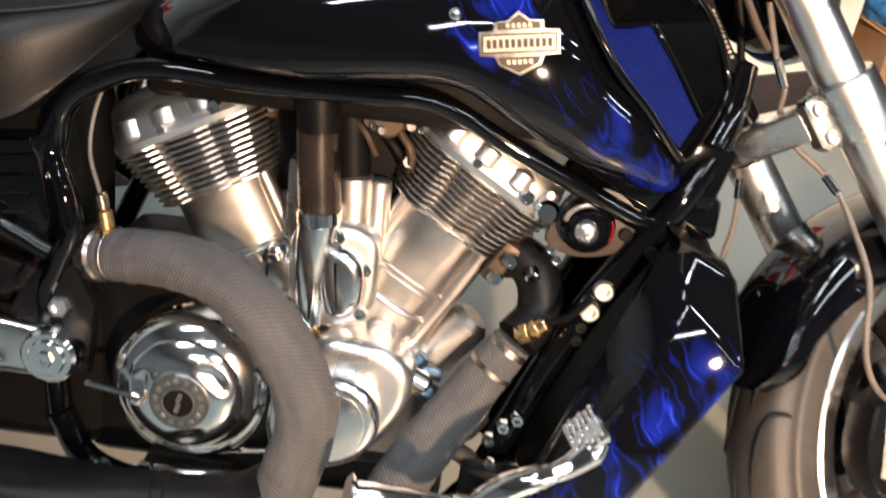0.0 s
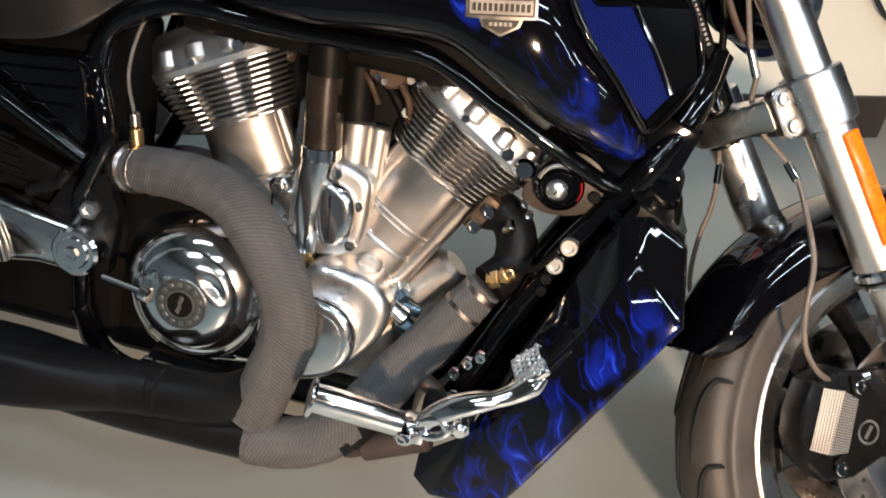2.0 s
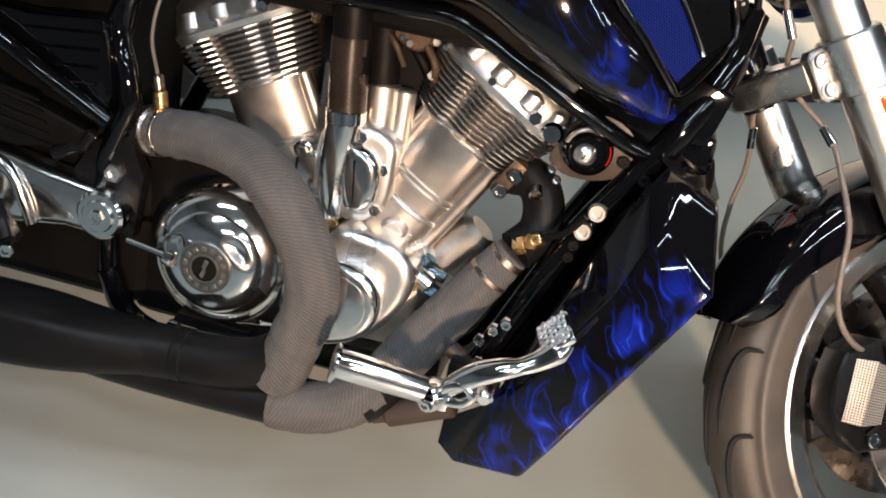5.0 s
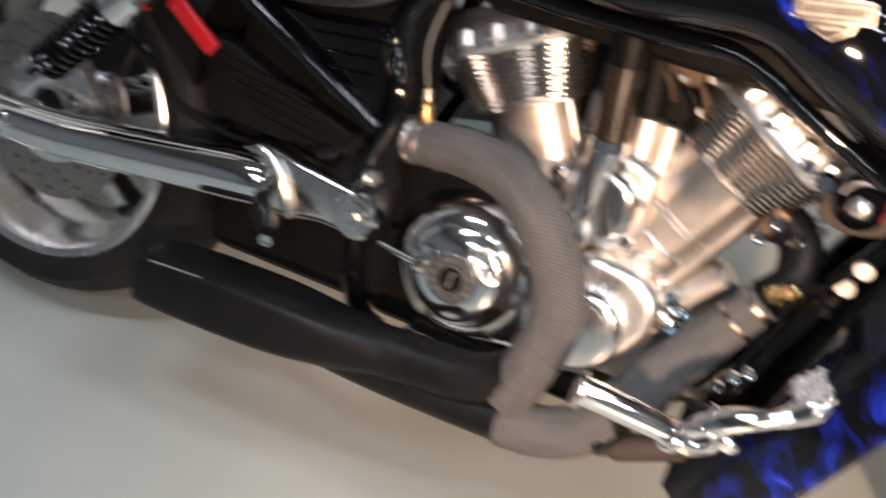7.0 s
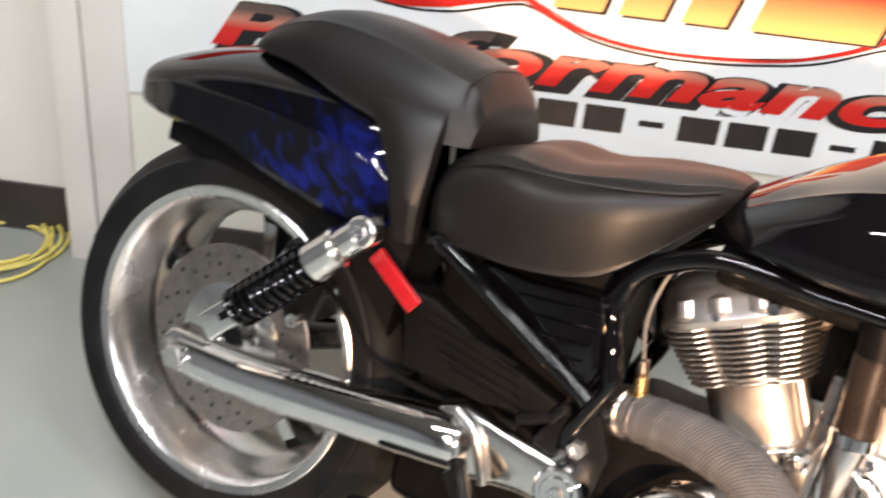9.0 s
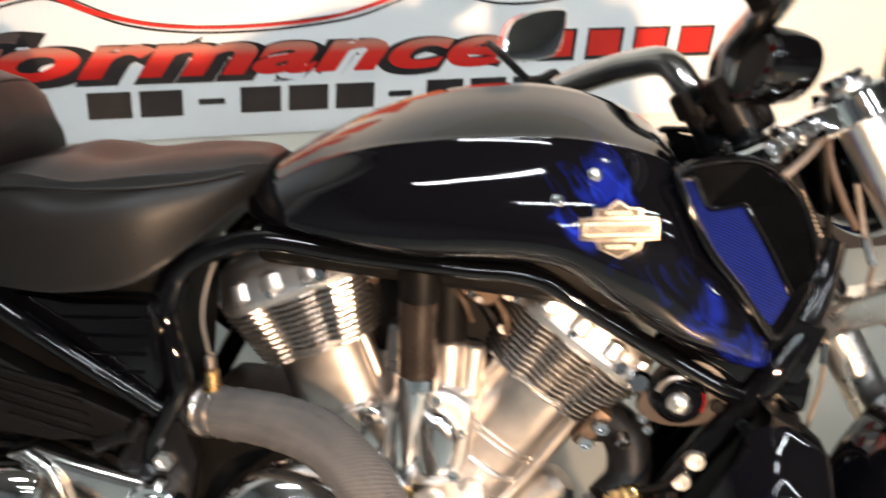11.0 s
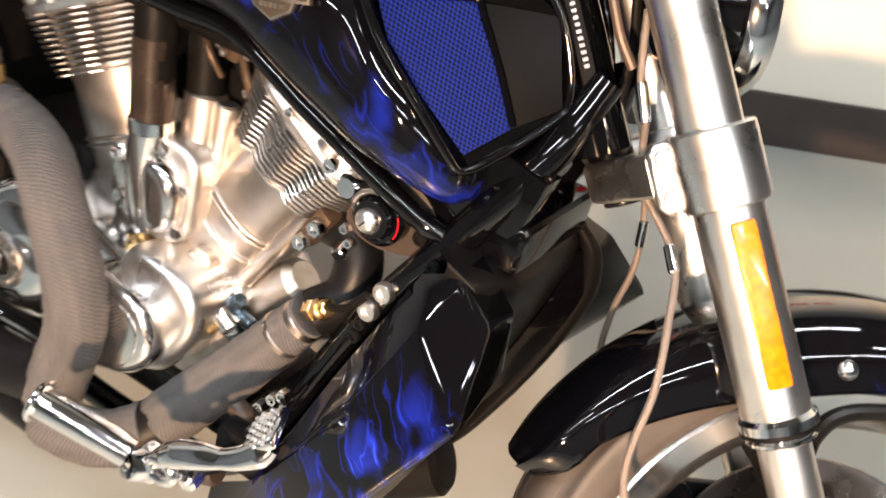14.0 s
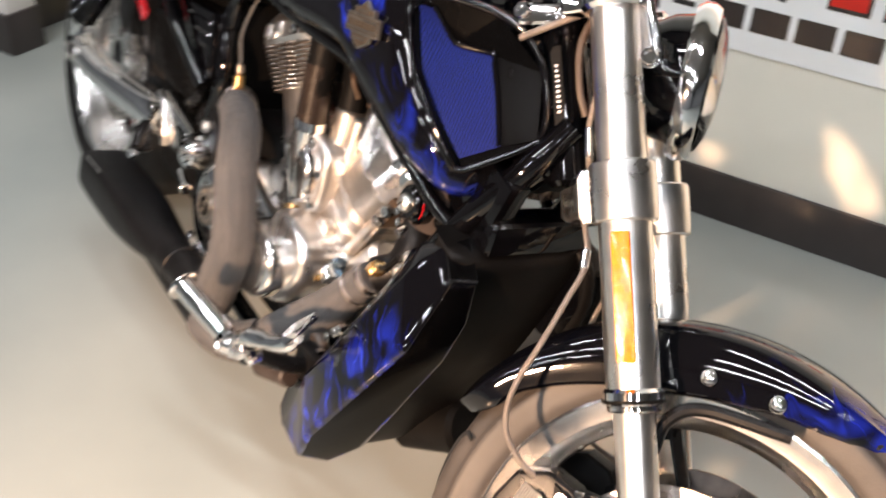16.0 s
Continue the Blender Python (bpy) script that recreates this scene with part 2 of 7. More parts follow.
def mesh_blue():
    m = pbr("blue_perforated_mesh", (0.02, 0.025, 0.25), 0.5, 0.0, var=0.1, spec=0.08)
    nt, nodes, link, p = links(m)
    uv = nodes.new("ShaderNodeUVMap")
    vo = nodes.new("ShaderNodeTexVoronoi")
    vo.inputs["Scale"].default_value = 310
    vo.inputs["Randomness"].default_value = 0.0
    mp = nodes.new("ShaderNodeMapping")
    mp.inputs["Scale"].default_value = (1, 0.7, 1)
    mp.inputs["Rotation"].default_value = (0, 0, radians(45))
    link.new(uv.outputs["UV"], mp.inputs["Vector"])
    link.new(mp.outputs["Vector"], vo.inputs["Vector"])
    ramp = nodes.new("ShaderNodeValToRGB")
    e = ramp.color_ramp.elements
    e[0].position, e[0].color = 0.33, (0.001, 0.002, 0.015, 1)
    e[1].position, e[1].color = 0.45, (0.006, 0.014, 0.135, 1)
    link.new(vo.outputs["Distance"], ramp.inputs["Fac"])
    link.new(ramp.outputs["Color"], p.inputs["Base Color"])
    bu = nodes.new("ShaderNodeBump")
    bu.inputs["Strength"].default_value, bu.inputs["Distance"].default_value = 0.7, 0.001
    link.new(vo.outputs["Distance"], bu.inputs["Height"])
    link.new(bu.outputs["Normal"], p.inputs["Normal"])
    return m


MESHBLUE = mesh_blue()


def perforated():
    m = pbr("perforated_polished_steel", (0.75, 0.73, 0.7), 0.55, 1.0, var=0.08)
    nt, nodes, link, p = links(m)
    uv = nodes.new("ShaderNodeUVMap")
    vo = nodes.new("ShaderNodeTexVoronoi")
    vo.inputs["Scale"].default_value, vo.inputs["Randomness"].default_value = 310, 0.0
    link.new(uv.outputs["UV"], vo.inputs["Vector"])
    ramp = nodes.new("ShaderNodeValToRGB")
    e = ramp.color_ramp.elements
    e[0].position, e[0].color = 0.26, (0.03, 0.025, 0.02, 1)
    e[1].position, e[1].color = 0.34, (0.58, 0.56, 0.53, 1)
    link.new(vo.outputs["Distance"], ramp.inputs["Fac"])
    link.new(ramp.outputs["Color"], p.inputs["Base Color"])
    return m


PERF = perforated()


def wrap_material():
    """Woven exhaust wrap: overlapping turns along u, fine weave across."""
    m = pbr("heat_wrap", (0.14, 0.13, 0.12), 0.9, var=0.25, scale=45, rvar=0)
    nt, nodes, link, p = links(m)
    uv = nodes.new("ShaderNodeUVMap")
    sep = nodes.new("ShaderNodeSeparateXYZ")
    link.new(uv.outputs["UV"], sep.inputs[0])
    no = nodes.new("ShaderNodeTexNoise")
    no.inputs["Scale"].default_value = 18
    link.new(uv.outputs["UV"], no.inputs["Vector"])
    # turns: u/0.034 + v/circumference, sawtooth
    a = nodes.new("ShaderNodeMath")
    a.operation = "MULTIPLY_ADD"
    a.inputs[1].default_value = 4.2
    link.new(sep.outputs["Y"], a.inputs[0])
    b0 = nodes.new("ShaderNodeMath")
    b0.operation = "MULTIPLY"
    b0.inputs[1].default_value = 34
    link.new(sep.outputs["X"], b0.inputs[0])
    nb = nodes.new("ShaderNodeMath")
    nb.operation = "MULTIPLY_ADD"
    nb.inputs[1].default_value = 1.0
    link.new(no.outputs["Fac"], nb.inputs[0])
    link.new(b0.outputs[0], nb.inputs[2])
    link.new(nb.outputs[0], a.inputs[2])
    fr = nodes.new("ShaderNodeMath")
    fr.operation = "FRACT"
    link.new(a.outputs[0], fr.inputs[0])
    round_m = nodes.new("ShaderNodeMapping")
    round_m.inputs["Scale"].default_value = (1, 0.22, 1)
    link.new(uv.outputs["UV"], round_m.inputs["Vector"])
    # slanting twill ribs
    rib = nodes.new("ShaderNodeMath")
    rib.operation = "MULTIPLY_ADD"
    rib.inputs[1].default_value = 2 * math.pi * 22
    link.new(sep.outputs["Y"], rib.inputs[0])
    along = nodes.new("ShaderNodeMath")
    along.operation = "MULTIPLY_ADD"
    along.inputs[1].default_value = 2 * math.pi / 0.0046
    link.new(sep.outputs["X"], along.inputs[0])
    slip = nodes.new("ShaderNodeTexNoise")
    slip.inputs["Scale"].default_value, slip.inputs["Detail"].default_value = 40, 2
    link.new(uv.outputs["UV"], slip.inputs["Vector"])
    shift = nodes.new("ShaderNodeMath")
    shift.operation = "MULTIPLY"
    shift.inputs[1].default_value = 7.0
    link.new(slip.outputs["Fac"], shift.inputs[0])
    link.new(shift.outputs[0], along.inputs[2])
    link.new(along.outputs[0], rib.inputs[2])
    weave = nodes.new("ShaderNodeMath")
    weave.operation = "SINE"
    link.new(rib.outputs[0], weave.inputs[0])
    twill = nodes.new("ShaderNodeMapRange")
    twill.inputs["From Min"].default_value = -1.0
    link.new(weave.outputs[0], twill.inputs["Value"])
    weave2 = nodes.new("ShaderNodeTexWave")
    weave2.inputs["Scale"].default_value, weave2.inputs["Distortion"].default_value = 150, 2.0
    weave2.bands_direction = "Y"
    link.new(round_m.outputs["Vector"], weave2.inputs["Vector"])
    mx = nodes.new("ShaderNodeMath")
    mx.operation = "MULTIPLY"
    link.new(twill.outputs["Result"], mx.inputs[0])
    link.new(weave2.outputs["Fac"], mx.inputs[1])
    h = nodes.new("ShaderNodeMath")
    h.operation = "MULTIPLY_ADD"
    h.inputs[1].default_value = 0.42
    link.new(mx.outputs[0], h.inputs[0])
    lap = nodes.new("ShaderNodeMath")
    lap.operation = "MULTIPLY"
    lap.inputs[1].default_value = 0.45
    link.new(fr.outputs[0], lap.inputs[0])
    link.new(lap.outputs[0], h.inputs[2])
    bu = nodes.new("ShaderNodeBump")
    bu.inputs["Strength"].default_value, bu.inputs["Distance"].default_value = 0.8, 0.003
    link.new(h.outputs[0], bu.inputs["Height"])
    link.new(bu.outputs["Normal"], p.inputs["Normal"])
    ramp = nodes.new("ShaderNodeValToRGB")
    e = ramp.color_ramp.elements
    e[0].position, e[0].color = 0.0, (0.066, 0.066, 0.069, 1)
    e[1].position, e[1].color = 0.6, (0.135, 0.134, 0.137, 1)
    link.new(mx.outputs[0], ramp.inputs["Fac"])
    mixc = nodes.new("ShaderNodeMix")
    mixc.data_type = "RGBA"
    mixc.blend_type = "MULTIPLY"
    mixc.inputs[0].default_value = 0.8
    st = nodes.new("ShaderNodeTexNoise")
    st.inputs["Scale"].default_value, st.inputs["Detail"].default_value = 14, 5
    link.new(uv.outputs["UV"], st.inputs["Vector"])
    r2 = nodes.new("ShaderNodeValToRGB")
    r2.color_ramp.elements[0].position, r2.color_ramp.elements[0].color = 0.3, (0.6, 0.6, 0.62, 1)
    r2.color_ramp.elements[1].position, r2.color_ramp.elements[1].color = 0.65, (1.05, 1.0, 0.96, 1)
    link.new(st.outputs["Fac"], r2.inputs["Fac"])
    link.new(ramp.outputs["Color"], mixc.inputs[6])
    link.new(r2.outputs["Color"], mixc.inputs[7])
    link.new(mixc.outputs[2], p.inputs["Base Color"])
    return m


WRAP = wrap_material()


def leather():
    m = pbr("black_seat_leather", (0.006, 0.0055, 0.0055), 0.42, 0.0, var=0.25, scale=12, rvar=0.05, spec=0.3)
    nt, nodes, link, p = links(m)
    tc = nodes.new("ShaderNodeTexCoord")
    vo = nodes.new("ShaderNodeTexVoronoi")
    vo.inputs["Scale"].default_value = 420
    link.new(tc.outputs["Object"], vo.inputs["Vector"])
    bu = nodes.new("ShaderNodeBump")
    bu.inputs["Strength"].default_value, bu.inputs["Distance"].default_value = 0.16, 0.001
    link.new(vo.outputs["Distance"], bu.inputs["Height"])
    link.new(bu.outputs["Normal"], p.inputs["Normal"])
    return m


LEATHER = leather()

# ---- mesh builders ----


def finish(bm, name, material, parent=None, m=None, label="", smooth=35):
    if m is not None:
        bmesh.ops.transform(bm, matrix=m, verts=bm.verts)
    bmesh.ops.recalc_face_normals(bm, faces=bm.faces)
    me = bpy.data.meshes.new(name)
    bm.to_mesh(me)
    bm.free()
    if material is not None:
        me.materials.append(material)
    if smooth:
        me.polygons.foreach_set("use_smooth", [True] * len(me.polygons))
        me.set_sharp_from_angle(angle=radians(smooth))
    ob = new(name, me)
    if parent is not None:
        ob.parent = parent
    if label:
        ob["label"] = label
    return ob


def part(name, bm, material, parent, label="", m=None, smooth=35):
    return finish(bm, name, material, parent, m, label, smooth)


def spline(pts, res):
    pts = [Vector(p) for p in pts]
    if len(pts) < 3 or res <= 1:
        return pts, [i for i in range(len(pts))]
    out, pos = [], []
    for i in range(len(pts) - 1):
        p1, p2 = pts[i], pts[i + 1]
        p0 = pts[i - 1] if i else p1 * 2 - p2
        p3 = pts[i + 2] if i + 2 < len(pts) else p2 * 2 - p1
        for k in range(res):
            t = k / res
            out.append(0.5 * ((2 * p1) + (p2 - p0) * t + (2 * p0 - 5 * p1 + 4 * p2 - p3) * t * t + (3 * p1 - p0 - 3 * p2 + p3) * t ** 3))
            pos.append(i + t)
    out.append(pts[-1])
    pos.append(len(pts) - 1)
    return out, pos


def tube(pts, r, seg=14, res=6, caps=True, flat=1.0, closed=False, wrap=0.0):
    """A swept round bar through pts; r one radius or one for each point. UVs in metres along and turns across."""
    path, pos = spline(pts, res)
    rs = [r] * len(pts) if isinstance(r, (int, float)) else list(r)
    bm = bmesh.new()
    uvl = bm.loops.layers.uv.new("UVMap")
    rings, length = [], [0.0]
    up = None
    n = len(path)
    for i, p in enumerate(path):
        if i:
            length.append(length[-1] + (p - path[i - 1]).length)
        d = (path[min(i + 1, n - 1)] - path[max(i - 1, 0)])
        if closed and i in (0, n - 1):
            d = path[1] - path[n - 2]
        d.normalize()
        if up is None:
            up = d.orthogonal().normalized()
        up = (up - d * up.dot(d)).normalized()
        side = d.cross(up)
        k = int(min(pos[i], len(rs) - 1.001)) if len(rs) > 1 else 0
        f = pos[i] - k
        rad = rs[k] * (1 - f) + rs[min(k + 1, len(rs) - 1)] * f
        ridge = [1 + wrap * (min(1.0, ((length[i] / 0.026 + j / seg + 0.25 * math.sin(length[i] * 37)) % 1.0) * 1.15) - 0.5) for j in range(seg)]
        rings.append([bm.verts.new(p + (up * math.cos(2 * math.pi * j / seg) * flat + side * math.sin(2 * math.pi * j / seg)) * rad * ridge[j]) for j in range(seg)])
    for i in range(n - 1):
        for j in range(seg):
            f = bm.faces.new((rings[i][j], rings[i][(j + 1) % seg], rings[i + 1][(j + 1) % seg], rings[i + 1][j]))
            for lp, (u, v) in zip(f.loops, ((length[i], j / seg), (length[i], (j + 1) / seg), (length[i + 1], (j + 1) / seg), (length[i + 1], j / seg))):
                lp[uvl].uv = (u, v)
    if caps and not closed:
        bm.faces.new(rings[0][::-1])
        bm.faces.new(rings[-1])
    return bm


def lathe(profile, seg=48, loop=False):
    """A turned body round z from (radius, height) pairs."""
    bm = bmesh.new()
    rings = []
    for r, h in profile:
        if r < 1e-6:
            rings.append([bm.verts.new((0, 0, h))])
        else:
            rings.append([bm.verts.new((r * math.cos(2 * math.pi * j / seg), r * math.sin(2 * math.pi * j / seg), h)) for j in range(seg)])
    pairs = list(zip(rings, rings[1:])) + ([(rings[-1], rings[0])] if loop else [])
    for a, b in pairs:
        for j in range(seg):
            k = (j + 1) % seg
            if len(a) == 1 and len(b) == 1:
                continue
            if len(a) == 1:
                bm.faces.new((a[0], b[j], b[k]))
            elif len(b) == 1:
                bm.faces.new((a[j], a[k], b[0]))
            else:
                bm.faces.new((a[j], a[k], b[k], b[j]))
    return bm


def rod(p, q, r, seg=24, bevel=0.0015, r2=None):
    """A straight turned bar from p to q with broken edges."""
    p, q = Vector(p), Vector(q)
    h = (q - p).length
    r2 = r if r2 is None else r2
    b = min(bevel, r * 0.4, h * 0.4)
    bm = lathe([(0, 0), (r - b, 0), (r, b), (r2, h - b), (r2 - b, h), (0, h)], seg)
    bmesh.ops.transform(bm, matrix=Matrix.Translation(p) @ (q - p).to_track_quat("Z", "Y").to_matrix().to_4x4(), verts=bm.verts)
    return bm


def rbox(size, m=Matrix.Identity(4), bevel=0.004, seg=2):
    bm = bmesh.new()
    bmesh.ops.create_cube(bm, size=1, matrix=Matrix.Diagonal((*size, 1)))
    if bevel:
        bmesh.ops.bevel(bm, geom=bm.edges[:], offset=bevel, segments=seg, profile=0.6, affect="EDGES")
    bmesh.ops.transform(bm, matrix=m, verts=bm.verts)
    return bm


def plate(outline, y0, y1, bevel=0.003, seg=2, smooth_outline=0):
    """A plate with an (x, z) outline, between y0 and y1, edges rounded."""
    if smooth_outline:
        loop = [Vector((x, 0, z)) for x, z in outline]
        n = len(loop)
        path = []
        for i in range(n):
            p0, p1, p2, p3 = loop[i - 1], loop[i], loop[(i + 1) % n], loop[(i + 2) % n]
            for k in range(smooth_outline):
                t = k / smooth_outline
                path.append(0.5 * ((2 * p1) + (p2 - p0) * t + (2 * p0 - 5 * p1 + 4 * p2 - p3) * t * t + (3 * p1 - p0 - 3 * p2 + p3) * t ** 3))
        outline = [(v.x, v.z) for v in path]
    bm = bmesh.new()
    a = [bm.verts.new((x, y0, z)) for x, z in outline]
    b = [bm.verts.new((x, y1, z)) for x, z in outline]
    n = len(a)
    fa, fb = bm.faces.new(a), bm.faces.new(b[::-1])
    for i in range(n):
        bm.faces.new((a[i], b[i], b[(i + 1) % n], a[(i + 1) % n]))
    bmesh.ops.recalc_face_normals(bm, faces=bm.faces)
    if bevel:
        bmesh.ops.bevel(bm, geom=list(fa.edges) + list(fb.edges), offset=bevel, segments=seg, profile=0.6, affect="EDGES")
    return bm


def loft(rings, caps=True, closed_ring=True):
    bm = bmesh.new()
    vs = [[bm.verts.new(p) for p in r] for r in rings]
    n = len(vs[0])
    for a, b in zip(vs, vs[1:]):
        for j in range(n if closed_ring else n - 1):
            k = (j + 1) % n
            bm.faces.new((a[j], a[k], b[k], b[j]))
    if caps:
        bm.faces.new(vs[0][::-1])
        bm.faces.new(vs[-1])
    return bm


def join(*bms):
    out = bmesh.new()
    for bm in bms:
        me = bpy.data.meshes.new("tmp")
        bm.to_mesh(me)
        bm.free()
        out.from_mesh(me)
        bpy.data.meshes.remove(me)
    return out


def smooth_rings(sections, res):
    """Between sections (lists of points) put res smooth steps."""
    n = len(sections[0])
    cols = [spline([s[j] for s in sections], res)[0] for j in range(n)]
    return [[c[i] for c in cols] for i in range(len(cols[0]))]


def ring_from(half, res=3):
    """A closed ring from right-hand half points (y >= 0 from top to bottom), rounded and mirrored."""
    pts, _ = spline([Vector((0, y, z)) for y, z in half], res)
    right = [(p.y, p.z) for p in pts]
    left = [(-y, z) for y, z in reversed(right) if y > 1e-4]
    return right + left


def bolt(p, axis, r=0.008, h=0.006, head="hex"):
    """A bolt head with a recess, standing on p along axis."""
    bm = lathe([(0, h * 0.55), (r * 0.5, h * 0.55), (r * 0.55, h), (r * 0.88, h), (r, h * 0.75), (r, 0), (0, 0)], 6 if head == "hex" else 20)
    bmesh.ops.transform(bm, matrix=Matrix.Translation(p) @ Vector(axis).to_track_quat("Z", "Y").to_matrix().to_4x4(), verts=bm.verts)
    return bm

# ---- the room ----


def structure(ob, label=""):
    return tagged(ob, label, kind="structure")


def floor_material():
    m = pbr("grey_green_epoxy_floor", (0.33, 0.34, 0.29), 0.3, 0.0, coat=0.25, var=0.1, scale=2.2, bump=0.06, bscale=60, rvar=0)
    nt, nodes, link, p = links(m)
    p.inputs["Coat Roughness"].default_value = 0.18
    tc = nodes.new("ShaderNodeTexCoord")
    n1 = nodes.new("ShaderNodeTexNoise")
    n1.inputs["Scale"].default_value, n1.inputs["Detail"].default_value = 2.2, 4
    link.new(tc.outputs["Object"], n1.inputs["Vector"])
    r1 = nodes.new("ShaderNodeValToRGB")
    r1.color_ramp.elements[0].position, r1.color_ramp.elements[0].color = 0.15, (0.25, 0.272, 0.252, 1)
    r1.color_ramp.elements[1].position, r1.color_ramp.elements[1].color = 0.85, (0.36, 0.376, 0.345, 1)
    link.new(n1.outputs["Fac"], r1.inputs["Fac"])
    n2 = nodes.new("ShaderNodeTexVoronoi")
    n2.inputs["Scale"].default_value = 34
    link.new(tc.outputs["Object"], n2.inputs["Vector"])
    r2 = nodes.new("ShaderNodeValToRGB")
    r2.color_ramp.elements[0].position, r2.color_ramp.elements[0].color = 0.018, (0.25, 0.25, 0.25, 1)
    r2.color_ramp.elements[1].position, r2.color_ramp.elements[1].color = 0.05, (1, 1, 1, 1)
    link.new(n2.outputs["Distance"], r2.inputs["Fac"])
    n3 = nodes.new("ShaderNodeTexNoise")
    n3.inputs["Scale"].default_value = 7
    link.new(tc.outputs["Object"], n3.inputs["Vector"])
    r3 = nodes.new("ShaderNodeValToRGB")
    r3.color_ramp.elements[0].position, r3.color_ramp.elements[1].position = 0.6, 0.68
    link.new(n3.outputs["Fac"], r3.inputs["Fac"])
    mx = nodes.new("ShaderNodeMix")
    mx.data_type, mx.blend_type = "RGBA", "MULTIPLY"
    link.new(r3.outputs["Color"], mx.inputs[0])
    link.new(r1.outputs["Color"], mx.inputs[6])
    link.new(r2.outputs["Color"], mx.inputs[7])
    link.new(mx.outputs[2], p.inputs["Base Color"])
    return m


WALLPAINT = pbr("cream_wall_paint", (0.74, 0.72, 0.63), 0.55, var=0.05, scale=3, bump=0.08, bscale=120)
DOORPAINT = pbr("off_white_door_paint", (0.72, 0.68, 0.63), 0.45, var=0.04, scale=4, bump=0.05, bscale=80)
BASEBOARD = pbr("dark_brown_rubber_base", (0.035, 0.028, 0.026), 0.45, var=0.2, scale=10)
CEILPAINT = pbr("dark_ceiling", (0.17, 0.16, 0.145), 0.8, var=0.05, scale=8, bump=0.2, bscale=60)
VINYL = pbr("white_banner_vinyl", (0.78, 0.8, 0.8), 0.38, var=0.04, scale=5, bump=0.05, bscale=12)
RED = pbr("red_print", (0.62, 0.02, 0.012), 0.4, var=0.12, scale=8)
BLACKINK = pbr("black_print", (0.012, 0.012, 0.014), 0.42, var=0.2, scale=30)


def gradient_red():
    m = pbr("red_fade_print", (0.6, 0.02, 0.012), 0.4, var=0.1, scale=8)
    nt, nodes, link, p = links(m)
    tc = nodes.new("ShaderNodeTexCoord")
    sep = nodes.new("ShaderNodeSeparateXYZ")
    link.new(tc.outputs["Object"], sep.inputs[0])
    ramp = nodes.new("ShaderNodeValToRGB")
    e = ramp.color_ramp.elements
    e[0].position, e[0].color = 0.0, (0.6, 0.012, 0.01, 1)
    e[1].position, e[1].color = 1.0, (0.1, 0.07, 0.06, 1)
    e.new(0.45).color = (0.62, 0.03, 0.02, 1)
    e.new(0.72).color = (0.5, 0.2, 0.14, 1)
    mr = nodes.new("ShaderNodeMapRange")
    mr.inputs["From Min"].default_value, mr.inputs["From Max"].default_value = 0.0, 0.075
    link.new(sep.outputs["Y"], mr.inputs["Value"])
    link.new(mr.outputs["Result"], ramp.inputs["Fac"])
    link.new(ramp.outputs["Color"], p.inputs["Base Color"])
    return m


FADERED = gradient_red()


def slab(name, x0, x1, y0, y1, z0, z1, material, bevel=0.0, label=""):
    ob = finish(rbox((x1 - x0, y1 - y0, z1 - z0), Matrix.Translation(((x0 + x1) / 2, (y0 + y1) / 2, (z0 + z1) / 2)), bevel), name, material, smooth=0 if not bevel else 35)
    ob.matrix_basis = ROOM
    return structure(ob, label)


S0, S1, N0, W0 = -2.53, 5.5, -7.5, -4.6
WEND, N1 = 0.845, 1.9  # where the banner wall stops, and the wall behind it
FARWALL = pbr("brown_grey_far_wall", (0.16, 0.165, 0.17), 0.7, var=0.15, scale=2, bump=0.1, bscale=60)
slab("floor", W0 - 0.15, S1 + 0.15, N0 - 0.15, N1 + 0.15, -0.1, 0.0, floor_material(), label="grey green sealed workshop floor")
slab("wall_north", -2.195, WEND, 0.0, 0.15, 0.0, CEIL, WALLPAINT, label="cream painted workshop wall")
slab("wall_alcove", S0 - 0.15, -2.196, 0.08, 0.23, 0.0, CEIL, DOORPAINT, label="off-white painted panel beside the wall")
slab("wall_west", S0 - 0.15, S0, -0.395, 0.08, 0.0, CEIL, DOORPAINT, label="off-white painted wall end")
slab("wall_end", S0 + 0.001, -2.43, -0.405, -0.30, 0.0, CEIL, DOORPAINT, 0.004, "off-white painted wall end casing")
slab("baseboard", S0 + 0.014, -2.417, -0.418, -0.406, 0.001, 0.125, BASEBOARD, 0.003, "dark brown rubber baseboard")
slab("baseboard", -2.429, -2.417, -0.405, -0.30, 0.001, 0.125, BASEBOARD, 0.003, "dark brown rubber baseboard")
slab("wall_return", W0, S0 - 0.151, -0.395, -0.245, 0.0, CEIL, DOORPAINT, label="off-white painted wall return")
slab("wall_far_west", W0 - 0.15, W0, N0, -0.245, 0.0, CEIL, FARWALL)
slab("wall_east", S1, S1 + 0.15, N0, N1, 0.0, CEIL, FARWALL)
slab("wall_behind", WEND - 0.15, WEND, 0.151, N1, 0.0, CEIL, WALLPAINT)
slab("wall_back", WEND - 0.15, S1 + 0.15, N1, N1 + 0.15, 0.0, CEIL, FARWALL)
slab("wall_south", W0 - 0.15, S1 + 0.15, N0 - 0.15, N0, 0.0, CEIL, FARWALL)
slab("ceiling", W0 - 0.15, S1 + 0.15, N0 - 0.15, N1 + 0.15, CEIL, CEIL + 0.1, CEILPAINT)
